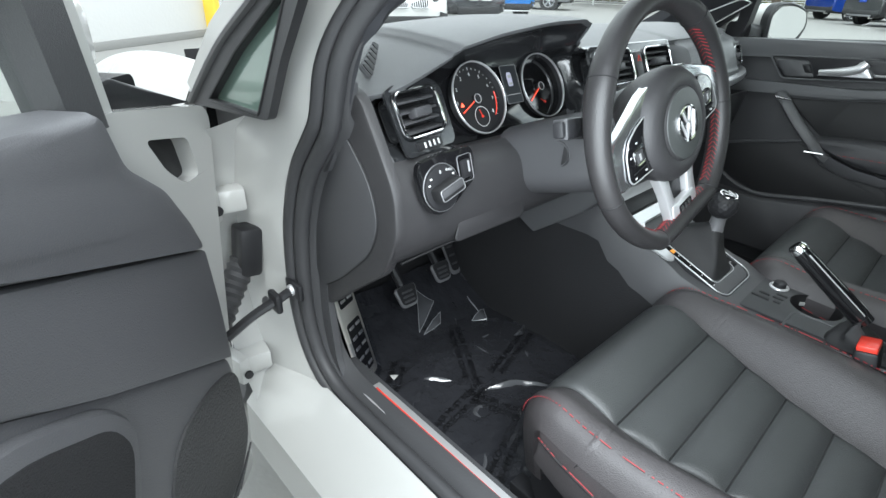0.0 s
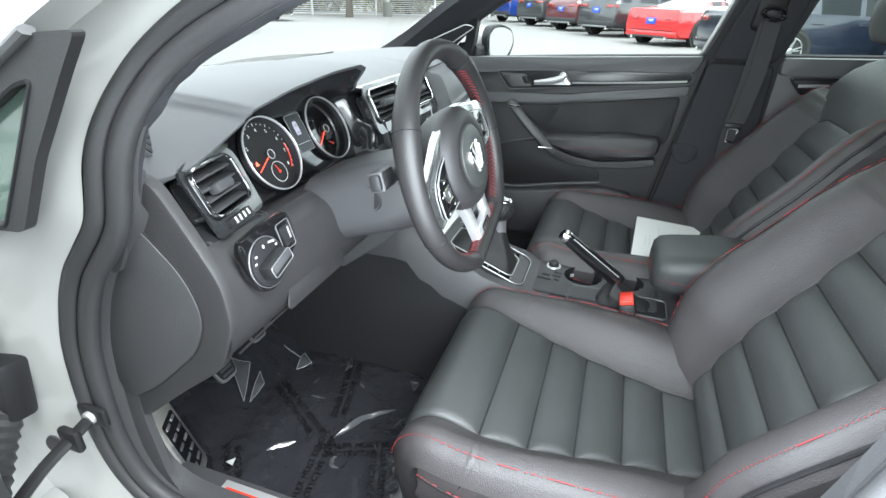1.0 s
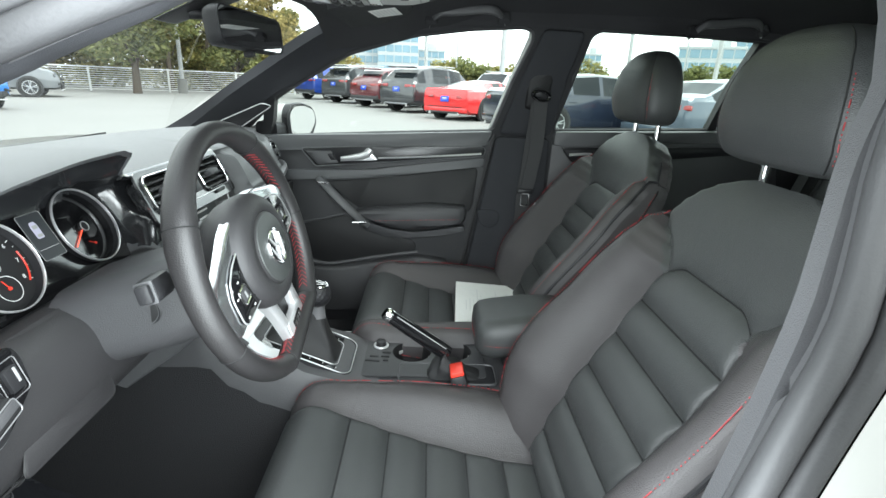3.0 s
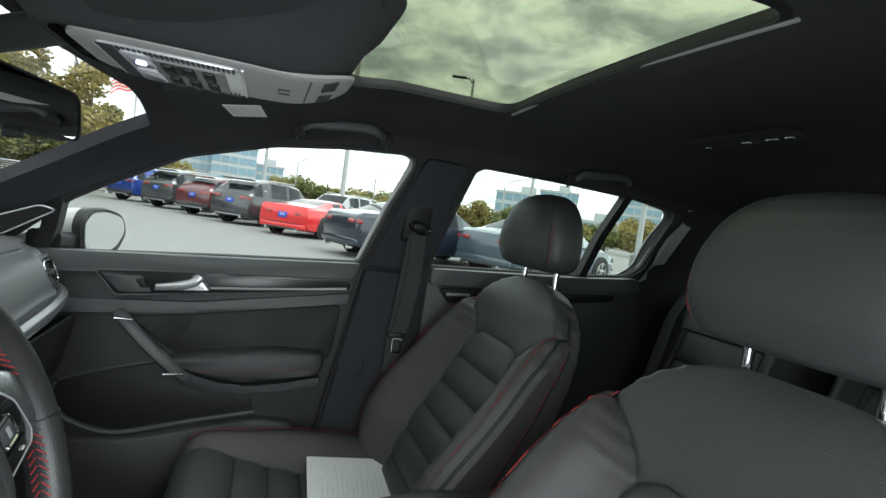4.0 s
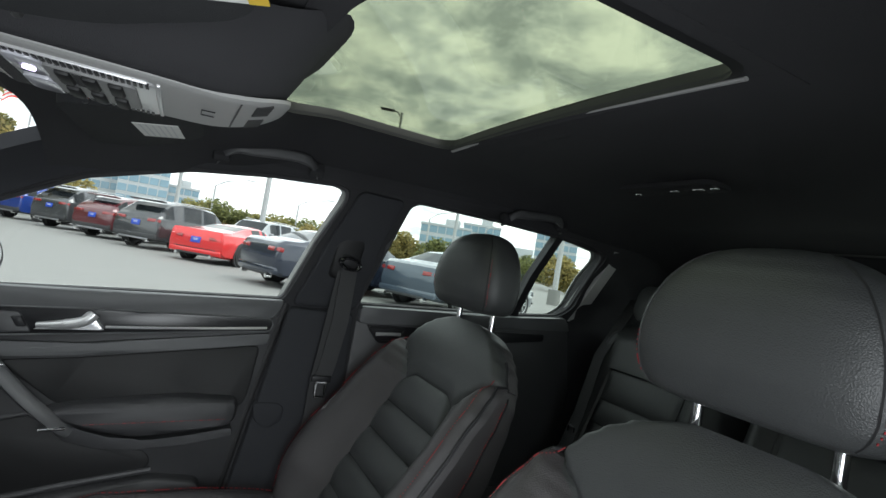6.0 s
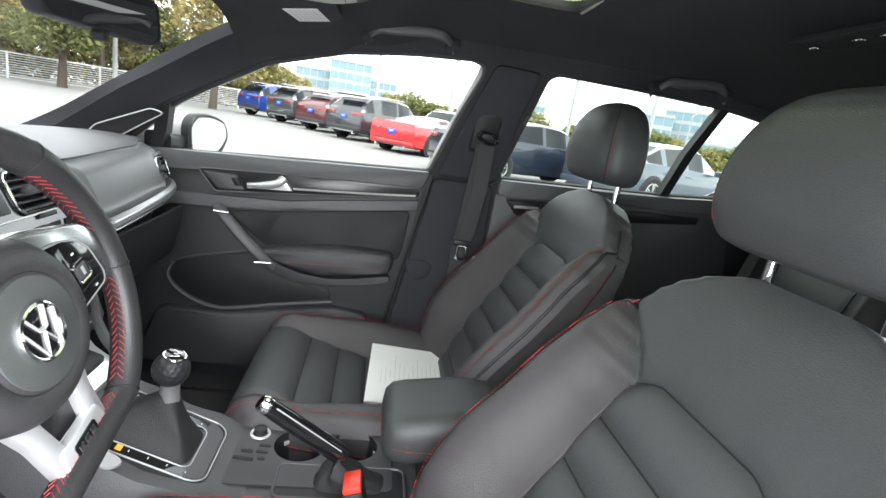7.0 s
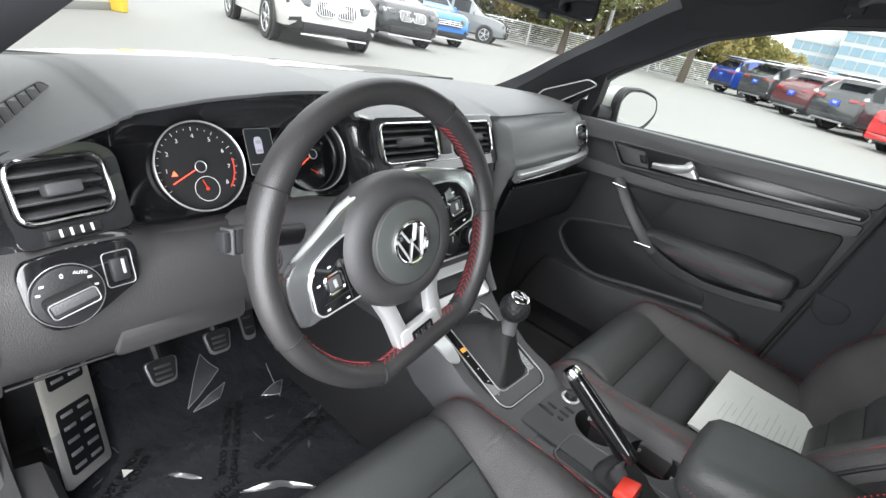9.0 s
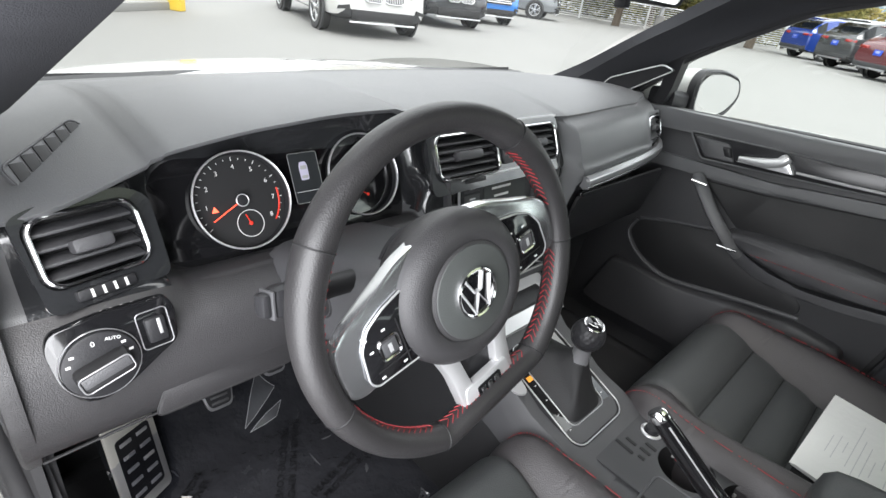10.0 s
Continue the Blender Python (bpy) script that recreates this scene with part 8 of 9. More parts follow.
part("rubber_field", slab(rrect(0.074, 0.130, 0.008), 0.002, fm @ pose(0, -0.030, 0.0042)), DARK, fp)
part("rubber_field", slab(rrect(0.074, 0.030, 0.006), 0.002, fm @ pose(0, 0.090, 0.0042)), DARK, fp)
for r in range(5):
    for c in range(2):
        part("rib", box(0.024, 0.007, 0.003, fm @ pose(-0.018 + 0.036 * c, 0.022 - 0.026 * r, 0.0068), 0.001), SATIN, fp)
for c in range(2):
    part("rib", box(0.024, 0.007, 0.003, fm @ pose(-0.018 + 0.036 * c, 0.090, 0.0068), 0.001), SATIN, fp)
fwrap = bmesh.new()
wv = [[fwrap.verts.new(fm @ V(-0.062 + 0.124 * c / 16, -0.15 + 0.15 * r / 16, 0.010 + 0.006 * noise.noise(V(c * 0.5, r * 0.5, 3)))) for c in range(17)] for r in range(17)]
for r in range(16):
    for c in range(16):
        fwrap.faces.new((wv[r][c], wv[r][c + 1], wv[r + 1][c + 1], wv[r + 1][c]))
part("film_wrap", fwrap, FILMCLEAR, fp, "crinkled clear film")


def pedal(x, y, z, w, h, label):
    p = thing("pedal", (x, y, z), label, "pedal", "pedals")
    m = frame_at((x, y, z), (1, 0, 0), (0, 0.50, 0.86))
    o = round_poly([(-w / 2, h / 2), (w / 2, h / 2), (w * 0.36, -h / 2), (-w * 0.36, -h / 2)], 0.012)
    part("pad", slab(o, 0.008, m, 0.002), MIDSILVER, p, "brushed metal pad")
    part("rubber", slab([(a * 0.88, b * 0.86) for a, b in o], 0.003, m @ pose(0, 0.003, 0.007)), DARK, p)
    for k in range(3):
        part("tread", box(w * 0.5, 0.005, 0.003, m @ pose(0, -h * 0.22 + h * 0.22 * k, 0.010), 0.001), TRIM, p)
    part("arm", tube([m @ V(0, 0.01, -0.004), V(x, y + 0.10, z + 0.10), V(x, y + 0.14, z + 0.26)], 0.010, 8), DARK, p)


pedal(-0.430, 0.515, 0.362, 0.064, 0.052, "brushed metal clutch pedal with rubber tread")
pedal(-0.312, 0.522, 0.382, 0.060, 0.050, "brushed metal brake pedal with rubber tread")
pedal(-0.205, 0.600, 0.360, 0.040, 0.110, "brushed metal accelerator pedal with rubber tread")
solid("floor_carpet_mat", slab(rrect(0.50, 0.62, 0.05), 0.012, pose(0.40, 0.30, 0.190), 0.004), CARPET, "black carpet mat in the passenger footwell", "floor mat")

# ---- outer skin of the car ----
skin_ = thing("car_body", (0, -0.4, 0), "white painted hatchback body standing on four wheels", "car body", kind="structure")


def out_x(z):
    return side_x(max(z, 0.2)) + (0.088 if z < 0.93 else 0.070)


def flank(sgn, loop, holes):
    return sheet(finer(loop, 0.06), [finer(round_poly(h, 0.02), 0.05) for h in holes], lambda y, z, w: V(sgn * (out_x(z) - w), y, z), 0.004)


REAR_ARCH = [(-1.70 + 0.36 * math.cos(radians(a)), max(0.2, 0.31 + 0.36 * math.sin(radians(a)))) for a in range(180, -1, -15)]
TOP = [(0.28, 1.055), (0.02, 1.215), (-0.20, 1.275), (-0.50, 1.315), (-1.0, 1.325), (-1.60, 1.305), (-1.88, 1.10), (-2.06, 0.95), (-2.10, 0.55), (-2.06, 0.22)]
part("side_panel", flank(1, [(0.57, 0.20), (0.60, 0.86), (0.45, 0.93)] + TOP + [(-2.06, 0.24)] + REAR_ARCH + [(-1.30, 0.20)], (FRONT_WIN, REAR_WIN)), WHITE, skin_, "white side with doors")
part("side_panel", flank(-1, [(-0.60, 0.20), (-0.60, 0.90), (-0.66, 1.10), (-0.70, 1.305), (-1.0, 1.325), (-1.60, 1.305), (-1.88, 1.10), (-2.06, 0.95), (-2.10, 0.55), (-2.06, 0.24)] + REAR_ARCH + [(-1.30, 0.20)], (REAR_WIN,)), WHITE, skin_)
part("tail_panel", loft([[V(-out_x(z), y, z), V(-0.45, y - 0.05, z), V(0.0, y - 0.07, z), V(0.45, y - 0.05, z), V(out_x(z), y, z)] for y, z in ((-2.06, 0.22), (-2.10, 0.55), (-2.06, 0.95))], False), WHITE, skin_, "white tailgate and bumper")
for sgn in (-1, 1):
    part("tail_corner", loft([[V(sgn * out_x(z), y, z), V(sgn * xi, y - 0.03, z)] for y, z, xi in ((-2.06, 0.95, 0.56), (-1.95, 1.06, 0.53), (-1.82, 1.20, 0.49), (-1.70, 1.315, 0.47))], False), WHITE, skin_)
part("tail_shelf", loft([[V(x, -2.12, 0.95), V(x, -1.93, 0.975)] for x in (-0.56, 0.0, 0.56)], False), WHITE, skin_)
part("roof_spoiler", loft([[V(x, -1.70, 1.315), V(x, -1.90, 1.305), V(x, -1.90, 1.28), V(x, -1.76, 1.26)] for x in (-0.56, 0.0, 0.56)], False), WHITE, skin_)
part("nose_panel", loft([[V(-0.80 * s, y - 0.12, z), V(-0.45, y - 0.02, z), V(0.0, y, z), V(0.45, y - 0.02, z), V(0.80 * s, y - 0.12, z)] for y, z, s in ((1.66, 0.745, 0.94), (1.76, 0.66, 0.98), (1.80, 0.48, 1.0), (1.77, 0.24, 1.0))], False), WHITE, skin_, "white front bumper")
part("underbody", box(1.40, 3.6, 0.02, pose(0, -0.2, 0.165), 0.005), DARK, skin_)
for sy in (0.93, -1.70):
    for sx in (-1, 1):
        wm = frame_at((sx * 0.74, sy, 0.31), (0, sx, 0), (0, 0, 1))
        tyre_ = [[wm @ V(rr * math.cos(a), rr * math.sin(a), zz) for a in [2 * math.pi * k / 40 for k in range(40)]] for rr, zz in ((0.20, 0.0), (0.22, 0.045), (0.295, 0.050), (0.31, 0.03), (0.31, -0.16))]
        w_ = part("wheel", loft(tyre_, True, False), RUBBER, skin_, "black tyre on a silver rim")
        rim_ = disc(0.205, 0.02, wm @ pose(0, 0, 0.0), 40, 0.004)
        for k in range(5):
            rim_ = join(rim_, box(0.17, 0.04, 0.02, wm @ pose(0, 0, 0.03, 0, 0, 72 * k) @ pose(0.10, 0, 0), 0.005))
        part("rim", rim_, SATIN, w_)

# ---- the parking deck ----
CONCRETE = mat("pale_concrete", (0.215, 0.215, 0.205), 0.85, grain=30, bump=0.004, vary=0.10, patch=0.35)
gb = bmesh.new()
N = 40
gvs = [[gb.verts.new((-500 + 1000 * c / N, -500 + 1000 * r / N, 0)) for c in range(N + 1)] for r in range(N + 1)]
for r in range(N):
    for c in range(N):
        gb.faces.new((gvs[r][c], gvs[r][c + 1], gvs[r + 1][c + 1], gvs[r + 1][c]))
solid("ground", gb, CONCRETE, "pale concrete parking deck", "ground", kind="structure")

CARGLASS = mat("dark_car_glass", (0.010, 0.013, 0.015), 0.05, coat=0.0, vary=0.1, rvary=0.02, spec=0.35)
TYRE = mat("tyre_rubber", (0.018, 0.018, 0.018), 0.75, grain=120, bump=0.002)
CLAD = mat("grey_cladding", (0.035, 0.036, 0.038), 0.6)
LAMP = mat("lamp_lens_clear", (0.07, 0.075, 0.08), 0.10, coat=1.0)
TAIL = mat("tail_lamp_red", (0.28, 0.012, 0.012), 0.12, coat=0.8)
PLATE = mat("dealer_plate_blue", (0.015, 0.07, 0.50), 0.4)
ALLOY = mat("alloy", (0.50, 0.51, 0.52), 0.28, 0.9)
DARKALLOY = mat("dark_alloy", (0.03, 0.03, 0.032), 0.3, 0.7)


def paint(name, col):
    return mat(name, col, 0.22, 0.15, coat=0.9, vary=0.05, rvary=0.05, patch=1.5)


# rows: place along the car (-0.5 tail, 0.5 nose), sill, belt, top as parts of the height; half widths of belt and roof as parts of the width
SHAPES = {
    "suv": [(-0.500, 0.30, 0.50, 0.56, 0.46, 0.40), (-0.492, 0.20, 0.58, 0.63, 0.48, 0.42), (-0.475, 0.18, 0.62, 0.70, 0.49, 0.41), (-0.435, 0.17, 0.63, 0.80, 0.495, 0.385), (-0.375, 0.165, 0.635, 0.925, 0.50, 0.370), (-0.35, 0.165, 0.635, 0.950, 0.50, 0.370), (-0.27, 0.16, 0.635, 0.985, 0.50, 0.375), (-0.25, 0.16, 0.635, 1.0, 0.50, 0.38), (-0.06, 0.16, 0.63, 1.0, 0.50, 0.385), (-0.035, 0.16, 0.63, 1.0, 0.50, 0.385), (0.09, 0.16, 0.62, 0.975, 0.50, 0.38), (0.125, 0.16, 0.615, 0.945, 0.50, 0.375), (0.235, 0.16, 0.61, 0.70, 0.495, 0.40), (0.275, 0.16, 0.605, 0.64, 0.49, 0.42), (0.38, 0.165, 0.58, 0.61, 0.485, 0.42), (0.455, 0.17, 0.52, 0.565, 0.465, 0.40), (0.482, 0.18, 0.46, 0.51, 0.435, 0.37), (0.497, 0.22, 0.40, 0.44, 0.39, 0.34), (0.50, 0.26, 0.36, 0.40, 0.36, 0.30)],
    "sedan": [(-0.500, 0.30, 0.52, 0.58, 0.43, 0.38), (-0.490, 0.22, 0.62, 0.68, 0.46, 0.40), (-0.465, 0.18, 0.66, 0.725, 0.485, 0.42), (-0.39, 0.16, 0.67, 0.735, 0.495, 0.42), (-0.345, 0.155, 0.67, 0.77, 0.50, 0.40), (-0.235, 0.15, 0.67, 0.93, 0.50, 0.36), (-0.20, 0.15, 0.665, 0.955, 0.50, 0.355), (-0.05, 0.15, 0.655, 1.0, 0.50, 0.36), (-0.03, 0.15, 0.655, 1.0, 0.50, 0.36), (0.06, 0.15, 0.645, 0.985, 0.50, 0.355), (0.10, 0.15, 0.64, 0.955, 0.50, 0.35), (0.225, 0.15, 0.63, 0.70, 0.495, 0.39), (0.265, 0.15, 0.62, 0.66, 0.49, 0.41), (0.38, 0.155, 0.58, 0.615, 0.48, 0.41), (0.46, 0.165, 0.50, 0.54, 0.455, 0.39), (0.49, 0.19, 0.42, 0.46, 0.41, 0.35), (0.50, 0.24, 0.36, 0.40, 0.37, 0.31)],
    "coupe": [(-0.500, 0.34, 0.66, 0.72, 0.45, 0.40), (-0.492, 0.24, 0.70, 0.77, 0.475, 0.42), (-0.46, 0.17, 0.71, 0.785, 0.49, 0.42), (-0.39, 0.15, 0.72, 0.79, 0.50, 0.40), (-0.30, 0.14, 0.72, 0.84, 0.50, 0.36), (-0.18, 0.13, 0.70, 0.955, 0.495, 0.33), (-0.15, 0.13, 0.70, 0.97, 0.49, 0.33), (-0.05, 0.13, 0.68, 1.0, 0.485, 0.335), (-0.02, 0.13, 0.68, 0.995, 0.485, 0.335), (0.03, 0.13, 0.67, 0.96, 0.485, 0.33), (0.16, 0.13, 0.66, 0.72, 0.49, 0.38), (0.20, 0.13, 0.65, 0.69, 0.49, 0.40), (0.34, 0.13, 0.62, 0.65, 0.50, 0.41), (0.44, 0.14, 0.52, 0.55, 0.46, 0.38), (0.49, 0.16, 0.40, 0.43, 0.40, 0.33), (0.50, 0.20, 0.34, 0.37, 0.36, 0.30)],
}
PILLARS = {"suv": {5, 6, 8, 11}, "sedan": {5, 7, 10}, "coupe": {4, 5, 7, 9}}


def parked_car(kind, length, width, height, skin, label, m, wheel_r=0.345, dark_rims=False, plated=False, grille="bars", cladded=True, lower=None):
    """A parked car about the ground below its middle, nose along local +y, set down at m."""
    car = thing("parked_car", m.translation, label, "car", "parked cars")
    st = SHAPES[kind]
    rows_ = []
    for k, (u, lo, be, to, wb, wr) in enumerate(st):
        y = u * length
        lo, be, to = lo * height, be * height, to * height
        wb, wr = wb * width, wr * width
        half = [(wb * 0.80, lo), (wb * 0.97, lo + 0.06), (wb * 1.0, lerp(lo, be, 0.45)), (wb * 0.985, lerp(lo, be, 0.72)), (wb * 0.955, be), (lerp(wb * 0.94, wr, 0.15), be + 0.015), (lerp(wb * 0.93, wr, 0.9), lerp(be, to, 0.86)), (wr * 0.90, lerp(be, to, 0.965)), (wr * 0.45, to)]
        ring = [V(x, y, z) for x, z in half] + [V(-x, y, z) for x, z in half[::-1]]
        rows_.append([m @ p for p in ring] + [m @ ring[0]])

    def kind_of(r, c):
        a, b = st[r], st[r + 1]
        tall = min(a[3] - a[2], b[3] - b[2]) * height
        steep = abs(a[3] - b[3]) * height
        if c in (5, 11) and tall > 0.14 and r not in PILLARS[kind]:
            return "window"
        if c in (7, 8, 9) and steep > 0.10 and max(a[3] - a[2], b[3] - b[2]) * height > 0.28:
            return "screen"
        if c == 17:
            return "floor"
        if c in (0, 16) and cladded:
            return "cladding"
        return "body"

    made = regions(rows_, kind_of)
    bmn = made["body"]
    for rr in (rows_[0], rows_[-1]):
        bmn.faces.new([bmn.verts.new(p) for p in rr[:-1]])
    body_ = part("body", bmn, skin, car, sharp=32)
    part("side_glass", made["window"], CARGLASS, car, "dark side glass", sharp=20)
    part("screen_glass", made["screen"], CARGLASS, car, "windscreen and rear glass", sharp=20)
    part("underside", made["floor"], CLAD, car)
    if "cladding" in made:
        part("sill_cladding", made["cladding"], CLAD if lower is None else lower, car)
    bw = width / 2
    for sy in (-0.295, 0.305):
        for sx in (-1, 1):
            wm = m @ frame_at((sx * (bw - 0.02), sy * length, wheel_r), (0, sx, 0), (0, 0, 1))
            w_ = part("wheel", disc(wheel_r + 0.05, 0.035, wm @ pose(0, 0, -0.012), 32), CLAD, car, "wheel in its arch")
            tyre = []
            for rr, zz in ((wheel_r * 0.66, 0.0), (wheel_r * 0.70, 0.045), (wheel_r * 0.95, 0.050), (wheel_r, 0.03), (wheel_r, -0.15)):
                tyre.append([wm @ V(rr * math.cos(a), rr * math.sin(a), zz) for a in [2 * math.pi * k / 32 for k in range(32)]])
            part("tyre", loft(tyre, True, False), TYRE, w_)
            part("rim_bowl", disc(wheel_r * 0.69, 0.010, wm @ pose(0, 0, 0.004), 32), CLAD, w_)
            rim = ring_band(wheel_r * 0.655, 0.014, 0.012, wm @ pose(0, 0, 0.040), 32)
            for k in range(5):
                for da in (-9, 9):
                    a = 72 * k + da + 11
                    rim = join(rim, box(wheel_r * 0.60, 0.028, 0.016, wm @ pose(0, 0, 0.034, 0, 0, a) @ pose(wheel_r * 0.34, 0, 0), 0.004))
            rim = join(rim, disc(0.06, 0.03, wm @ pose(0, 0, 0.02), 16, 0.005))
            part("rim", rim, DARKALLOY if dark_rims else ALLOY, w_, "spoked alloy rim")
    L2 = length / 2
    hz = height
    # tail: lamps, plate, bumper
    for sx in (-1, 1):
        part("tail_lamp", box(0.44 * width / 1.85, 0.10, 0.10, m @ pose(sx * bw * 0.70, -L2 + 0.050, hz * 0.575, -14, 0, sx * 9), 0.02), TAIL, car, "red tail lamp")
        part("head_lamp", box(0.40, 0.16, 0.14, m @ pose(sx * bw * 0.68, L2 - 0.125, hz * 0.455, 12, 0, -sx * 24), 0.03), LAMP, car, "clear head lamp")
        part("head_lamp_inner", box(0.10, 0.02, 0.07, m @ pose(sx * bw * 0.66, L2 - 0.042, hz * 0.455, 12, 0, -sx * 24), 0.01), CHROME, car)
        part("side_mirror", box(0.20, 0.10, 0.13, m @ pose(sx * (bw + 0.08), length * 0.175, hz * 0.66), 0.03), skin, car, "side mirror")
        part("door_handle", box(0.03, 0.20, 0.03, m @ pose(sx * bw * 0.985, -length * 0.03, hz * 0.55), 0.008), skin, body_)
        part("door_handle", box(0.03, 0.20, 0.03, m @ pose(sx * bw * 0.985, -length * 0.21, hz * 0.56), 0.008), skin, body_)
        if kind == "suv":
            part("roof_rail", tube([m @ V(sx * bw * 0.72, y * length, hz * (1.0 if y > -0.35 else 0.98) + 0.02) for y in (0.06, -0.05, -0.2, -0.36)], 0.016, 6), SATIN, car)
    part("rear_bumper", box(width * 0.90, 0.14, 0.16, m @ pose(0, -L2 + 0.05, hz * 0.26), 0.04), CLAD if cladded else skin, car, "lower rear bumper")
    part("rear_skid", box(width * 0.62, 0.06, 0.06, m @ pose(0, -L2 - 0.015, hz * 0.20), 0.02), MIDSILVER if kind == "suv" else CLAD, car)
    for sx in (-1, 1):
        part("exhaust", tube([m @ V(sx * width * 0.30, -L2 + 0.08, hz * 0.17), m @ V(sx * width * 0.30, -L2 - 0.05, hz * 0.17)], 0.045, 12), CHROME, car)
    if plated:
        pl_ = part("plate", box(0.32, 0.02, 0.17, m @ pose(0, -L2 - (0.015 if kind != "suv" else 0.012), hz * (0.50 if kind == "suv" else 0.52), -8, 0, 0), 0.005), PLATE, car, "blue dealer plate")
        for k in range(3):
            part("plate_bar", box(0.18 - 0.04 * k, 0.004, 0.016, m @ pose(0, -L2 - (0.027 if kind != "suv" else 0.024), hz * (0.50 if kind == "suv" else 0.52) + 0.035 - 0.035 * k, -8, 0, 0), 0.0), LABEL, pl_)
    if kind == "suv":
        part("roof_spoiler", box(width * 0.70, 0.24, 0.05, m @ pose(0, -length * 0.425, hz * 0.965, -6, 0, 0), 0.02), skin, car)
        part("tailgate_line", tube([m @ V(x * width, -L2 + 0.012, hz * 0.44) for x in (-0.40, 0.0, 0.40)], 0.006, 5), BLACK, car)
    # nose: grille and lower intake
    if grille == "kidney":
        for sx in (-1, 1):
            gm_ = m @ frame_at((sx * 0.19, L2 - 0.020, hz * 0.420), (-1, -sx * 0.10, 0), (0, -0.45, 0.89))
            g_ = part("grille", slab(rrect(0.34, 0.24, 0.07), 0.03, gm_ @ pose(0, 0, -0.012), 0.005), BLACK, car, "chrome-framed grille half")
            part("grille_frame", tube([gm_ @ V(x, y, 0.020) for x, y in rrect(0.34, 0.24, 0.07)], 0.009, 8, True), SATIN, g_)
            for k in range(7):
                part("grille_bar", box(0.012, 0.21, 0.02, gm_ @ pose(-0.125 + 0.0415 * k, 0, 0.018), 0.004), SATIN, g_)
    else:
        gm_ = m @ frame_at((0, L2 - 0.015, hz * 0.415), (-1, 0, 0), (0, -0.45, 0.89))
        g_ = part("grille", slab(rrect(0.95, 0.20, 0.05), 0.03, gm_ @ pose(0, 0, -0.01), 0.005), BLACK, car, "wide dark grille")
        for k in range(3):
            part("grille_bar", box(0.92, 0.018, 0.02, gm_ @ pose(0, -0.06 + 0.06 * k, 0.018), 0.004), CHROME, g_)
        part("emblem", disc(0.055, 0.02, gm_ @ pose(0, 0.02, 0.02), 24, 0.005), CHROME, g_)
    part("lower_intake", box(width * 0.62, 0.06, hz * 0.10, m @ pose(0, L2 - 0.01, hz * 0.225), 0.02), BLACK, car, "dark lower intake")
    part("front_skid", box(width * 0.66, 0.06, 0.032, m @ pose(0, L2 + 0.005, hz * 0.155), 0.015), SATIN, car)
    for sx in (-1, 1):
        part("corner_intake", slab([(a * sx, b) for a, b in ([(-0.11, -0.035), (0.11, -0.01), (0.10, 0.055), (-0.09, 0.02)][::sx])], 0.03, m @ pose(sx * bw * 0.76, L2 - 0.035, hz * 0.285, 0, 0, -sx * 24) @ frame_at((0, 0, 0), (-1, 0, 0), (0, 0, 1)), 0.006), BLACK, car)
    return car


def heading(x, y, hx, hy, shift):
    """A pose on the deck with the nose along (hx, hy); shift: how far the middle lies ahead of the given point."""
    n = math.hypot(hx, hy)
    hx, hy = hx / n, hy / n
    return Matrix.Translation((x + hx * shift, y + hy * shift, 0)) @ Matrix.Rotation(math.atan2(-hx, hy), 4, "Z")


P_WHITE, P_BLACK, P_BLUE, P_GREY = paint("paint_white", (0.62, 0.62, 0.61)), paint("paint_black", (0.030, 0.032, 0.036)), paint("paint_bright_blue", (0.020, 0.17, 0.52)), paint("paint_grey", (0.17, 0.18, 0.19))
P_DEEP, P_MAROON, P_RED = paint("paint_deep_blue", (0.012, 0.045, 0.26)), paint("paint_maroon", (0.11, 0.022, 0.028)), paint("paint_red", (0.72, 0.018, 0.020))
P_SLATE, P_NAVY, P_SILVER = paint("paint_slate", (0.10, 0.115, 0.13)), paint("paint_navy", (0.018, 0.025, 0.045)), paint("paint_silver", (0.30, 0.32, 0.33))
P_STEEL = paint("paint_steel_blue", (0.075, 0.10, 0.135))
P_DARK = paint("paint_dark_grey", (0.055, 0.058, 0.062))

# row seen from behind through the passenger windows
RX, RY = 0.78, 0.62
HXR, HYR = 0.766, -0.643


def in_row(k, back=0.0):
    return 16.2 + 2.72 * k * RX + HXR * back, -0.95 + 2.72 * k * RY + HYR * back


ROW = [
    (0, "coupe", 4.50, 1.88, 1.24, P_RED, "low red sports coupe with black wheels and blue plate", dict(wheel_r=0.345, dark_rims=True, plated=True, cladded=False)),
    (1, "suv", 4.65, 1.85, 1.67, P_BLACK, "black sport-utility car with a roof spoiler and blue plate", dict(plated=True)),
    (2, "suv", 4.60, 1.85, 1.60, P_MAROON, "maroon sport-utility car with silver rear trim and blue plate", dict(plated=True)),
    (3, "suv", 4.70, 1.90, 1.74, P_DARK, "dark grey sport-utility car with blue plate", dict(plated=True)),
    (4, "suv", 4.55, 1.86, 1.68, P_DEEP, "deep blue sport-utility car with blue plate", dict(plated=True)),
]
PLACES = [(16.25, -1.28), (19.35, 0.42), (22.05, 1.95), (24.85, 3.7), (28.05, 5.85)]
for (k, kd, l_, w_, h_, skin, lab, opt), (x, y) in zip(ROW, PLACES):
    parked_car(kd, l_, w_, h_, skin, lab, heading(x, y, HXR, HYR, 0.295 * l_), **opt)
parked_car("sedan", 4.85, 1.87, 1.46, P_NAVY, "dark navy sedan with silver spoked wheels beside the car", heading(11.55, -2.75, 0.33, -0.944, 0.295 * 4.85), cladded=False)
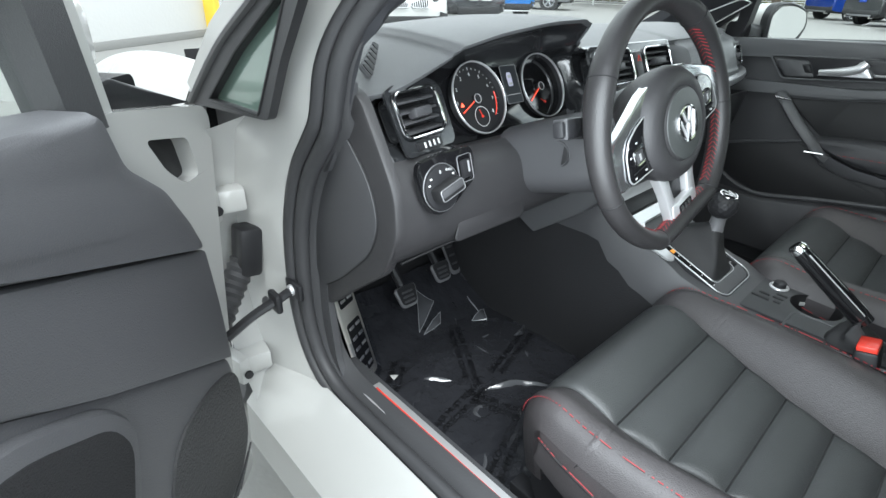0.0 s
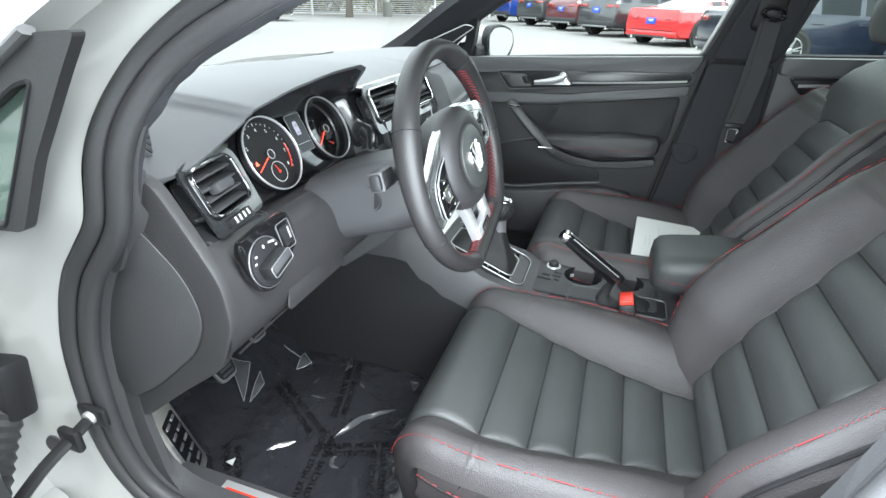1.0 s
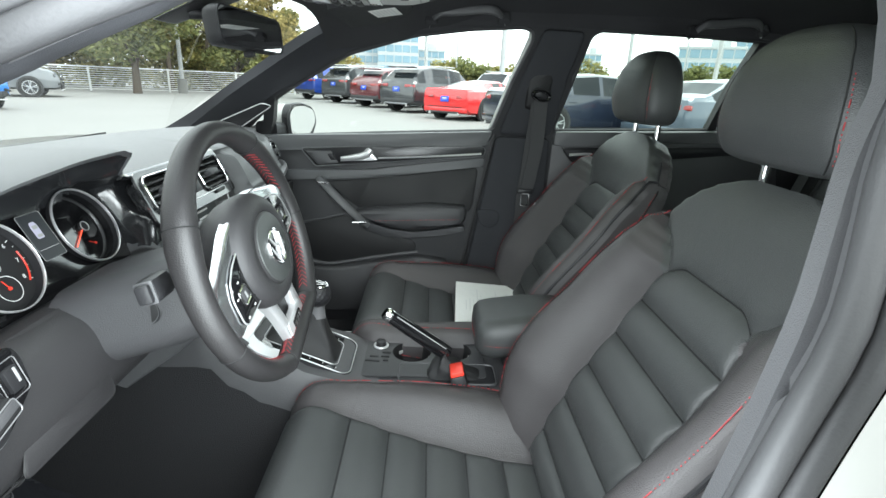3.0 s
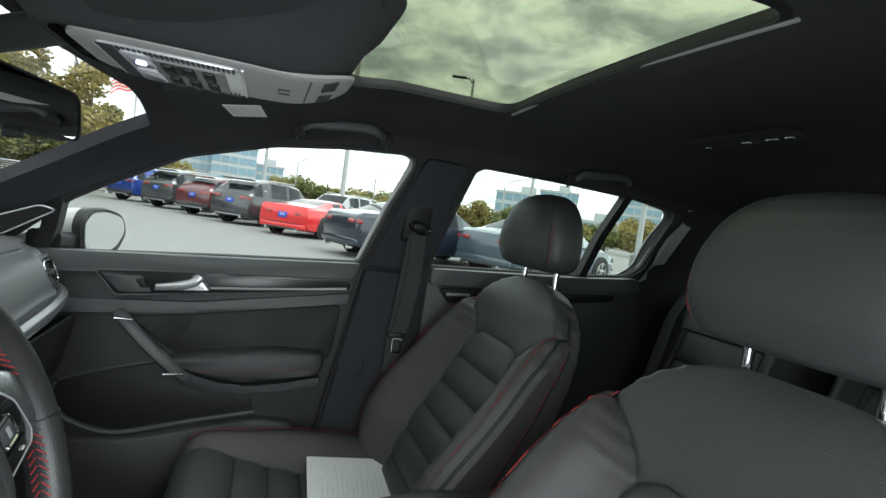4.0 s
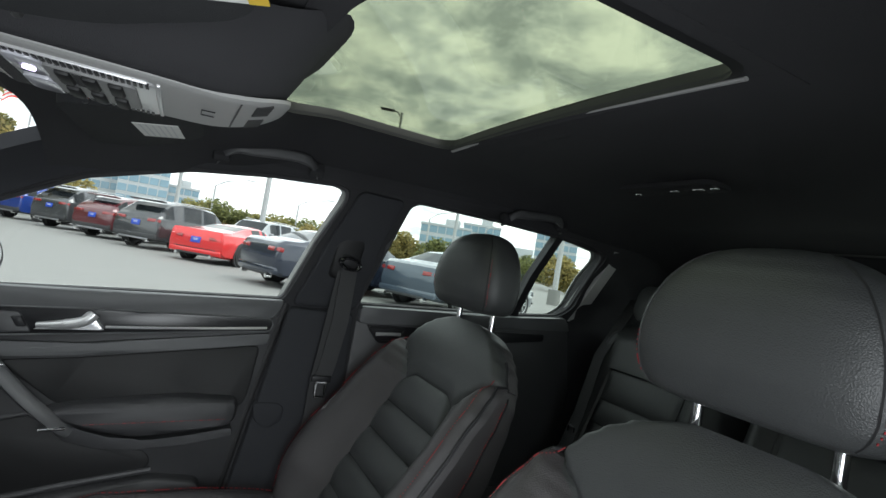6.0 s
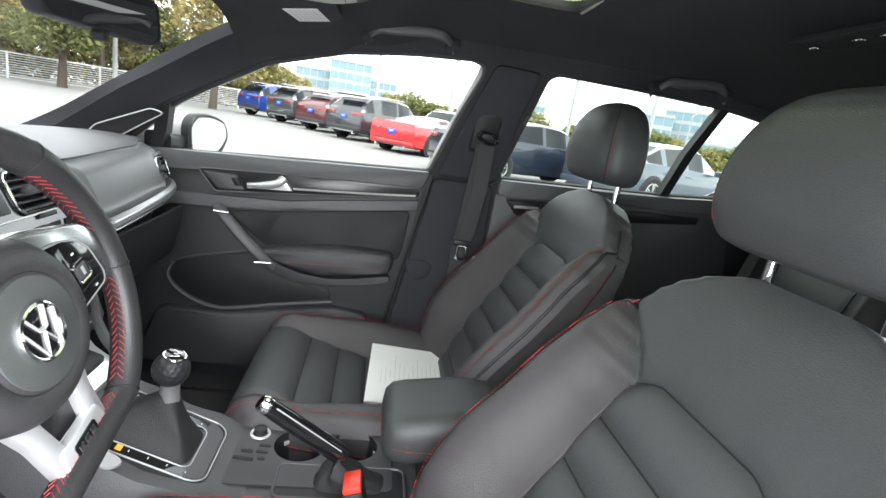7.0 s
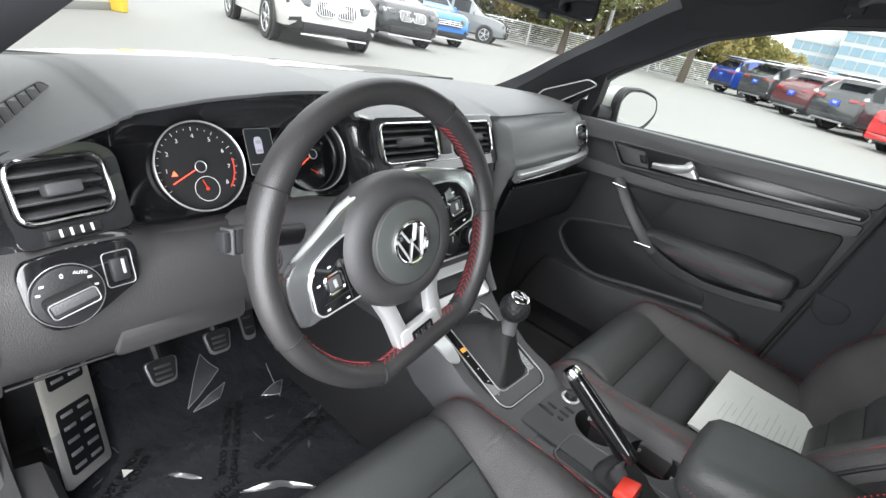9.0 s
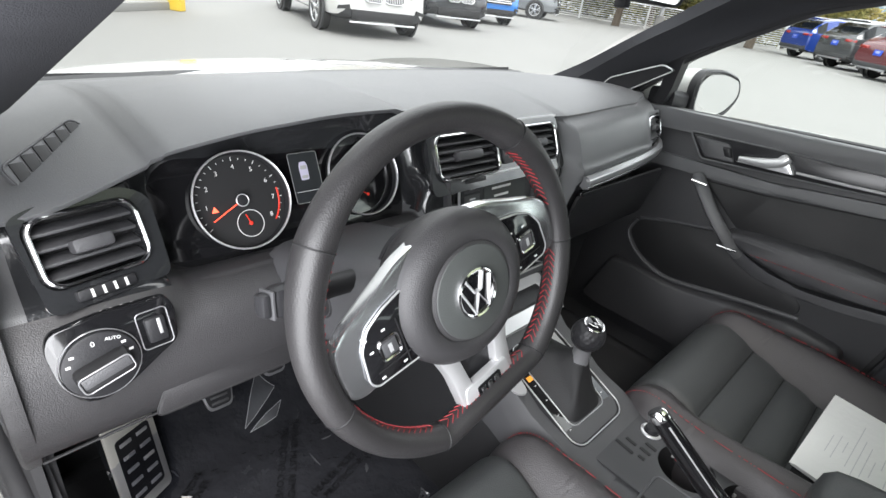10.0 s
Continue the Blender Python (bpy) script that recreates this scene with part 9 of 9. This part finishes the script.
parked_car("sedan", 4.75, 1.85, 1.45, P_STEEL, "steel blue sedan with red tail lamps beside the car", heading(10.25, -5.75, 0.42, -0.907, 0.295 * 4.75), cladded=False)
x, y = in_row(0.9, 6.2)
parked_car("suv", 4.7, 1.88, 1.68, P_SILVER, "silver grey sport-utility car parked beyond the red coupe", heading(x, y, -HXR, -HYR, 0.0), cladded=False)
x, y = in_row(-2.6, 6.4)
parked_car("sedan", 4.7, 1.85, 1.45, P_GREY, "grey sedan parked in the row behind", heading(x, y, -HXR, -HYR, 0.0), cladded=False)

# row seen from the front through the windscreen
parked_car("suv", 4.45, 1.82, 1.60, P_WHITE, "white sport-utility car with a chrome twin grille", heading(5.42, 8.12, -0.26, -0.966, -0.305 * 4.45), 0.355, grille="kidney")
parked_car("suv", 4.70, 1.89, 1.68, P_BLACK, "black sport-utility car with a chrome twin grille", heading(9.15, 10.02, -0.26, -0.966, -0.305 * 4.70), grille="kidney")
parked_car("suv", 4.47, 1.84, 1.64, P_BLUE, "bright blue sport-utility car with a wide grille", heading(12.25, 11.45, -0.28, -0.96, -0.305 * 4.47))
parked_car("suv", 4.60, 1.86, 1.69, P_GREY, "grey sport-utility car parked side-on by the fence", heading(19.3, 14.6, 0.50, -0.866, -0.305 * 4.60))

# ---- white building wall at the front left ----
WALLW = mat("white_render", (0.58, 0.58, 0.565), 0.8, grain=18, bump=0.004, vary=0.04, patch=0.6)
wd = V(0.84, 0.55, 0).normalized()
wb_ = thing("white_building", (2.6, 9.7, 0), "plain white rendered building wall beside the deck", "building", kind="structure")
part("wall", box(14.0, 0.4, 7.0, Matrix.Translation(V(2.6, 9.7, 3.5) - wd * 7.0 + V(-0.13, 0.2, 0)) @ Matrix.Rotation(math.atan2(wd.y, wd.x), 4, "Z"), 0.03), WALLW, wb_)
part("corner_guard", box(0.16, 0.46, 1.2, Matrix.Translation((2.62, 9.78, 0.6)) @ Matrix.Rotation(math.atan2(wd.y, wd.x), 4, "Z"), 0.02), YELLOW, wb_, "yellow corner guard")
part("base_line", box(14.0, 0.44, 0.12, Matrix.Translation(V(2.6, 9.7, 0.06) - wd * 7.0 + V(-0.13, 0.2, 0)) @ Matrix.Rotation(math.atan2(wd.y, wd.x), 4, "Z"), 0.01), CONCRETE, wb_)

# ---- cable fence round the deck ----
FENCEW = mat("white_fence_paint", (0.66, 0.67, 0.66), 0.5)
fence = thing("fence", (28, 16, 0), "white cable fence with posts round the deck", "fence", kind="structure")
FL = [V(2.5, 19.0, 0), V(10.0, 22.5, 0), V(19.5, 26.0, 0), V(26.5, 17.0, 0), V(33.5, 8.5, 0), V(47.0, -2.0, 0), V(60, -14, 0)]
for a, b in zip(FL, FL[1:]):
    n = int((b - a).length / 2.9)
    d = (b - a).normalized()
    ang = math.atan2(d.y, d.x)
    for k in range(n):
        p = a.lerp(b, k / n)
        part("post", box(0.09, 0.09, 1.22, Matrix.Translation(p + V(0, 0, 0.61)) @ Matrix.Rotation(ang, 4, "Z"), 0.01), FENCEW, fence)
    for k in range(11):
        z = 0.10 + 0.107 * k
        part("cable", tube([a + V(0, 0, z), a.lerp(b, 0.5) + V(0, 0, z - 0.012), b + V(0, 0, z)], 0.016 if k < 10 else 0.035, 5), FENCEW, fence)

# ---- lamp posts ----
POLE = mat("grey_pole", (0.42, 0.43, 0.43), 0.5, 0.3)


def lamp_post(az, dist, h, r, arm_az=None, label="tall grey lamp post on a concrete foot"):
    a = radians(az)
    x, y = math.sin(a) * dist, math.cos(a) * dist
    lp = thing("lamp_post", (x, y, 0), label, "lamp post", "lamp posts")
    part("shaft", tube([(x, y, 0.5), (x, y, h * 0.5), (x, y, h)], [r, r * 0.85, r * 0.7], 12), POLE, lp)
    part("foot", tube([(x, y, 0), (x, y, 0.75)], r * 2.2, 16), CONCRETE, lp)
    if arm_az is not None:
        b = radians(arm_az)
        e = V(math.sin(b), math.cos(b), 0)
        part("arm", tube([V(x, y, h * 0.97), V(x, y, h) + e * 0.3, V(x, y, h) + e * 0.7], r * 0.5, 8), POLE, lp)
        part("lamp_head", box(0.95, 0.34, 0.12, Matrix.Translation(V(x, y, h + 0.02) + e * 0.95) @ Matrix.Rotation(math.atan2(e.y, e.x), 4, "Z"), 0.04), CLAD, lp, "flat dark lamp head")


lamp_post(98.4, 24, 11.0, 0.13)
lamp_post(89.8, 36, 11.0, 0.13)
lamp_post(111.2, 33, 10.5, 0.12, 20)
lamp_post(119.5, 30, 6.8, 0.12)
lamp_post(131.8, 25, 9.9, 0.14, 122)
lamp_post(65.0, 31, 9.0, 0.11)
lamp_post(72.5, 46, 11.0, 0.12)
lamp_post(50.0, 33, 9.0, 0.10)

# street lamps with long arms far off
for az, dist, h in ((93.0, 62, 6.2), (101.5, 60, 5.6), (116.0, 62, 7.0), (122.5, 70, 7.4)):
    a = radians(az)
    x, y = math.sin(a) * dist, math.cos(a) * dist
    s = thing("street_lamp", (x, y, 0), "slender far street lamp with a long raised arm", "street lamp", "street lamps")
    part("shaft", tube([(x, y, 0), (x, y, h * 0.9)], 0.10, 8), POLE, s)
    part("arm", tube(smooth_path([V(x, y, h * 0.9), V(x, y - 1.2, h * 1.02), V(x, y - 3.2, h * 1.10)], 5), 0.07, 6), POLE, s)
    part("lamp_head", box(0.3, 0.9, 0.12, pose(x, y - 3.6, h * 1.11), 0.03), POLE, s)

# flag
fx, fy = math.sin(radians(77.4)) * 60, math.cos(radians(77.4)) * 60
fl = thing("flag", (fx, fy, 0), "red and white striped flag on a thin pole", "flag")
part("pole", tube([(fx, fy, 0), (fx, fy, 11.6)], 0.08, 8), POLE, fl)
for k in range(7):
    rows_ = []
    for c in range(13):
        t = c / 12
        yy = fy + 2.3 * t
        dz = -0.9 * t + 0.12 * math.sin(9 * t + k * 0.3)
        rows_.append([V(fx + 0.25 * math.sin(7 * t), yy, 11.2 - 0.17 * k + dz), V(fx + 0.25 * math.sin(7 * t), yy, 11.2 - 0.17 * (k + 1) + dz)])
    part("stripe", loft(rows_, False), REDPL if k % 2 == 0 else LABEL, fl)

# ---- far buildings ----
BGLASS = mat("blue_facade_glass", (0.16, 0.27, 0.34), 0.12, coat=0.6, vary=0.18, patch=0.15)
BCONC = mat("pale_facade", (0.42, 0.44, 0.45), 0.7, vary=0.06, patch=0.2)


def office(az, dist, width, height, depth, label, floors, bays, skin):
    a = radians(az)
    x, y = math.sin(a) * dist, math.cos(a) * dist
    m = Matrix.Translation((x, y, 0)) @ Matrix.Rotation(-a, 4, "Z")
    b = thing("office_building", (x, y, 0), label, "building", "far buildings")
    part("wall", box(width, depth, height, m @ pose(0, depth / 2, height / 2), 0.05), skin, b)
    part("roof_edge", box(width + 0.4, depth + 0.4, 0.7, m @ pose(0, depth / 2, height), 0.05), BCONC, b)
    part("plant_room", box(width * 0.3, depth * 0.4, 2.4, m @ pose(width * 0.12, depth / 2, height + 1.2), 0.05), BCONC, b)
    for f in range(floors):
        z = height * (f + 0.55) / floors
        for c in range(bays):
            xx = -width / 2 + width * (c + 0.5) / bays
            part("window", box(width / bays * 0.88, 0.10, height / floors * 0.66, m @ pose(xx, -0.03, z), 0.0), BGLASS, b)


office(83.2, 170, 13, 11.5, 14, "blue glass office block with flat roof", 4, 6, BCONC)
office(86.6, 160, 12, 14.5, 14, "taller blue glass office block", 5, 5, BCONC)
office(89.8, 165, 10, 10.5, 14, "low blue glass office wing", 4, 5, BCONC)
office(117.8, 140, 14, 11.5, 14, "pale office block with blue windows", 4, 6, BCONC)
office(121.8, 150, 11, 14.0, 14, "blue glass office block behind trees", 5, 5, BCONC)
office(130.2, 150, 12, 19.5, 14, "tall glass office tower", 8, 5, BCONC)
office(106.5, 190, 8, 12.5, 10, "distant glass office block", 5, 4, BCONC)
office(126.0, 130, 16, 6.0, 10, "low tan building beyond the trees", 2, 8, mat("tan_facade", (0.38, 0.34, 0.28), 0.8))

# ---- trees ----
BARK = mat("bark", (0.10, 0.08, 0.06), 0.9, grain=30, bump=0.02)


def leaf_mat(name, col):
    m = bpy.data.materials.new(name)
    m.use_nodes = True
    nt = m.node_tree
    b = nt.nodes["Principled BSDF"]
    b.inputs["Roughness"].default_value = 0.85
    b.inputs["Specular IOR Level"].default_value = 0.2
    g = nt.nodes.new("ShaderNodeNewGeometry")
    r = nt.nodes.new("ShaderNodeValToRGB")
    r.color_ramp.elements[0].color = (*[c * 0.55 for c in col], 1)
    r.color_ramp.elements[1].color = (col[0] * 1.7, col[1] * 1.5, col[2] * 1.3, 1)
    nt.links.new(g.outputs["Random Per Island"], r.inputs["Fac"])
    nt.links.new(r.outputs["Color"], b.inputs["Base Color"])
    tr = nt.nodes.new("ShaderNodeBsdfTranslucent")
    nt.links.new(r.outputs["Color"], tr.inputs["Color"])
    mx = nt.nodes.new("ShaderNodeMixShader")
    mx.inputs[0].default_value = 0.35
    nt.links.new(b.outputs["BSDF"], mx.inputs[1])
    nt.links.new(tr.outputs["BSDF"], mx.inputs[2])
    nt.links.new(mx.outputs["Shader"], nt.nodes["Material Output"].inputs["Surface"])
    return m


LEAF = [leaf_mat("leaves_olive", (0.22, 0.225, 0.095)), leaf_mat("leaves_green", (0.17, 0.20, 0.09)), leaf_mat("leaves_yellow", (0.27, 0.25, 0.11))]


def leaf_cloud(rng, blobs, count, size):
    """Many small leaf blades gathered in clumps."""
    pos, faces = [], []
    for _ in range(count):
        c, r = blobs[int(rng.random() * len(blobs))]
        while True:
            q = V(rng.uniform(-1, 1), rng.uniform(-1, 1), rng.uniform(-1, 1))
            if 0.30 < q.length < 1:
                break
        p = c + V(q.x * r, q.y * r, q.z * r * 0.85)
        u = V(rng.uniform(-1, 1), rng.uniform(-1, 1), rng.uniform(-0.7, 0.7)).normalized()
        w = u.cross(V(rng.uniform(-1, 1), rng.uniform(-1, 1), rng.uniform(-1, 1))).normalized()
        s = size * rng.uniform(0.6, 1.4)
        k = len(pos)
        pos += [p - u * s, p + w * s * 0.45, p + u * s, p - w * s * 0.45]
        faces.append((k, k + 1, k + 2, k + 3))
    me = bpy.data.meshes.new("crown")
    me.from_pydata([tuple(p) for p in pos], [], faces)
    return me


def tree(x, y, h, spread, seed, leaf, count=5200, size=0.13, ground=0.0):
    rng = random.Random(seed)
    t = thing("tree", (x, y, ground), "leafy broad tree with uneven olive-green crown behind the fence", "tree", "trees")
    lean = V(rng.uniform(-0.3, 0.3), rng.uniform(-0.3, 0.3), 0)
    trunk = [V(x, y, ground), V(x, y, ground + h * 0.2) + lean * 0.3, V(x, y, ground + h * 0.5) + lean]
    tb = tube(trunk, [0.22, 0.16, 0.09], 8)
    blobs = []
    for k in range(13):
        a, q = rng.uniform(0, 6.28), rng.uniform(0.15, 1.0)
        z = rng.uniform(0.22, 0.92)
        rad = spread * math.sqrt(max(0.15, 1 - ((z - 0.5) / 0.55) ** 2)) * q
        c = V(x + rad * math.cos(a), y + rad * math.sin(a), ground + h * z)
        blobs.append((c, spread * rng.uniform(0.26, 0.46)))
        tb = join(tb, tube([trunk[1 if z < 0.5 else 2], trunk[2].lerp(c, 0.5), c], [0.06, 0.04, 0.015], 5))
    part("trunk", tb, BARK, t)
    me = leaf_cloud(rng, blobs, count, size)
    me.materials.append(leaf)
    cr = new("crown", me)
    cr.parent = t
    cr.matrix_parent_inverse = Matrix.Translation(-t.location)
    return t


k = 0
for az, dist, h in [(30 + 3.1 * i, 33 + 4 * math.sin(i * 1.7) + (5 if i % 2 else 0), 5.2 + 1.6 * math.sin(i * 2.3) + 0.6 * (i % 3)) for i in range(16)]:
    d = dist + max(0, 52 - az) * 0.15
    tree(math.sin(radians(az)) * d, math.cos(radians(az)) * d, h + 0.9, 2.5, 40 + k, LEAF[k % 3], 6000, 0.14)
    k += 1
for az in (77, 79.5, 91.5, 94, 96.5, 99.5, 102, 104.5, 107, 110, 112.5, 115, 118, 121, 124.5, 127.5, 131, 134.5, 138):
    d = 66 + 8 * math.sin(az)
    tree(math.sin(radians(az)) * d, math.cos(radians(az)) * d, 3.3 + 0.9 * math.sin(az * 1.3), 3.0, 90 + k, LEAF[k % 3], 2600, 0.24)
    k += 1
# dense hedge that closes the gaps low behind the fence
rng_h = random.Random(77)
blobs = []
for i in range(70):
    az = radians(28 + 50 * i / 69)
    d = 40 + rng_h.uniform(-2, 2)
    for z in (0.8, 2.0, 3.1):
        blobs.append((V(math.sin(az) * d, math.cos(az) * d, z + rng_h.uniform(-0.3, 0.5)), rng_h.uniform(0.9, 1.5)))
me = leaf_cloud(rng_h, blobs, 42000, 0.17)
me.materials.append(LEAF[0])
tagged(new("hedge", me), "dense olive undergrowth behind the fence", "hedge", kind="stuff")
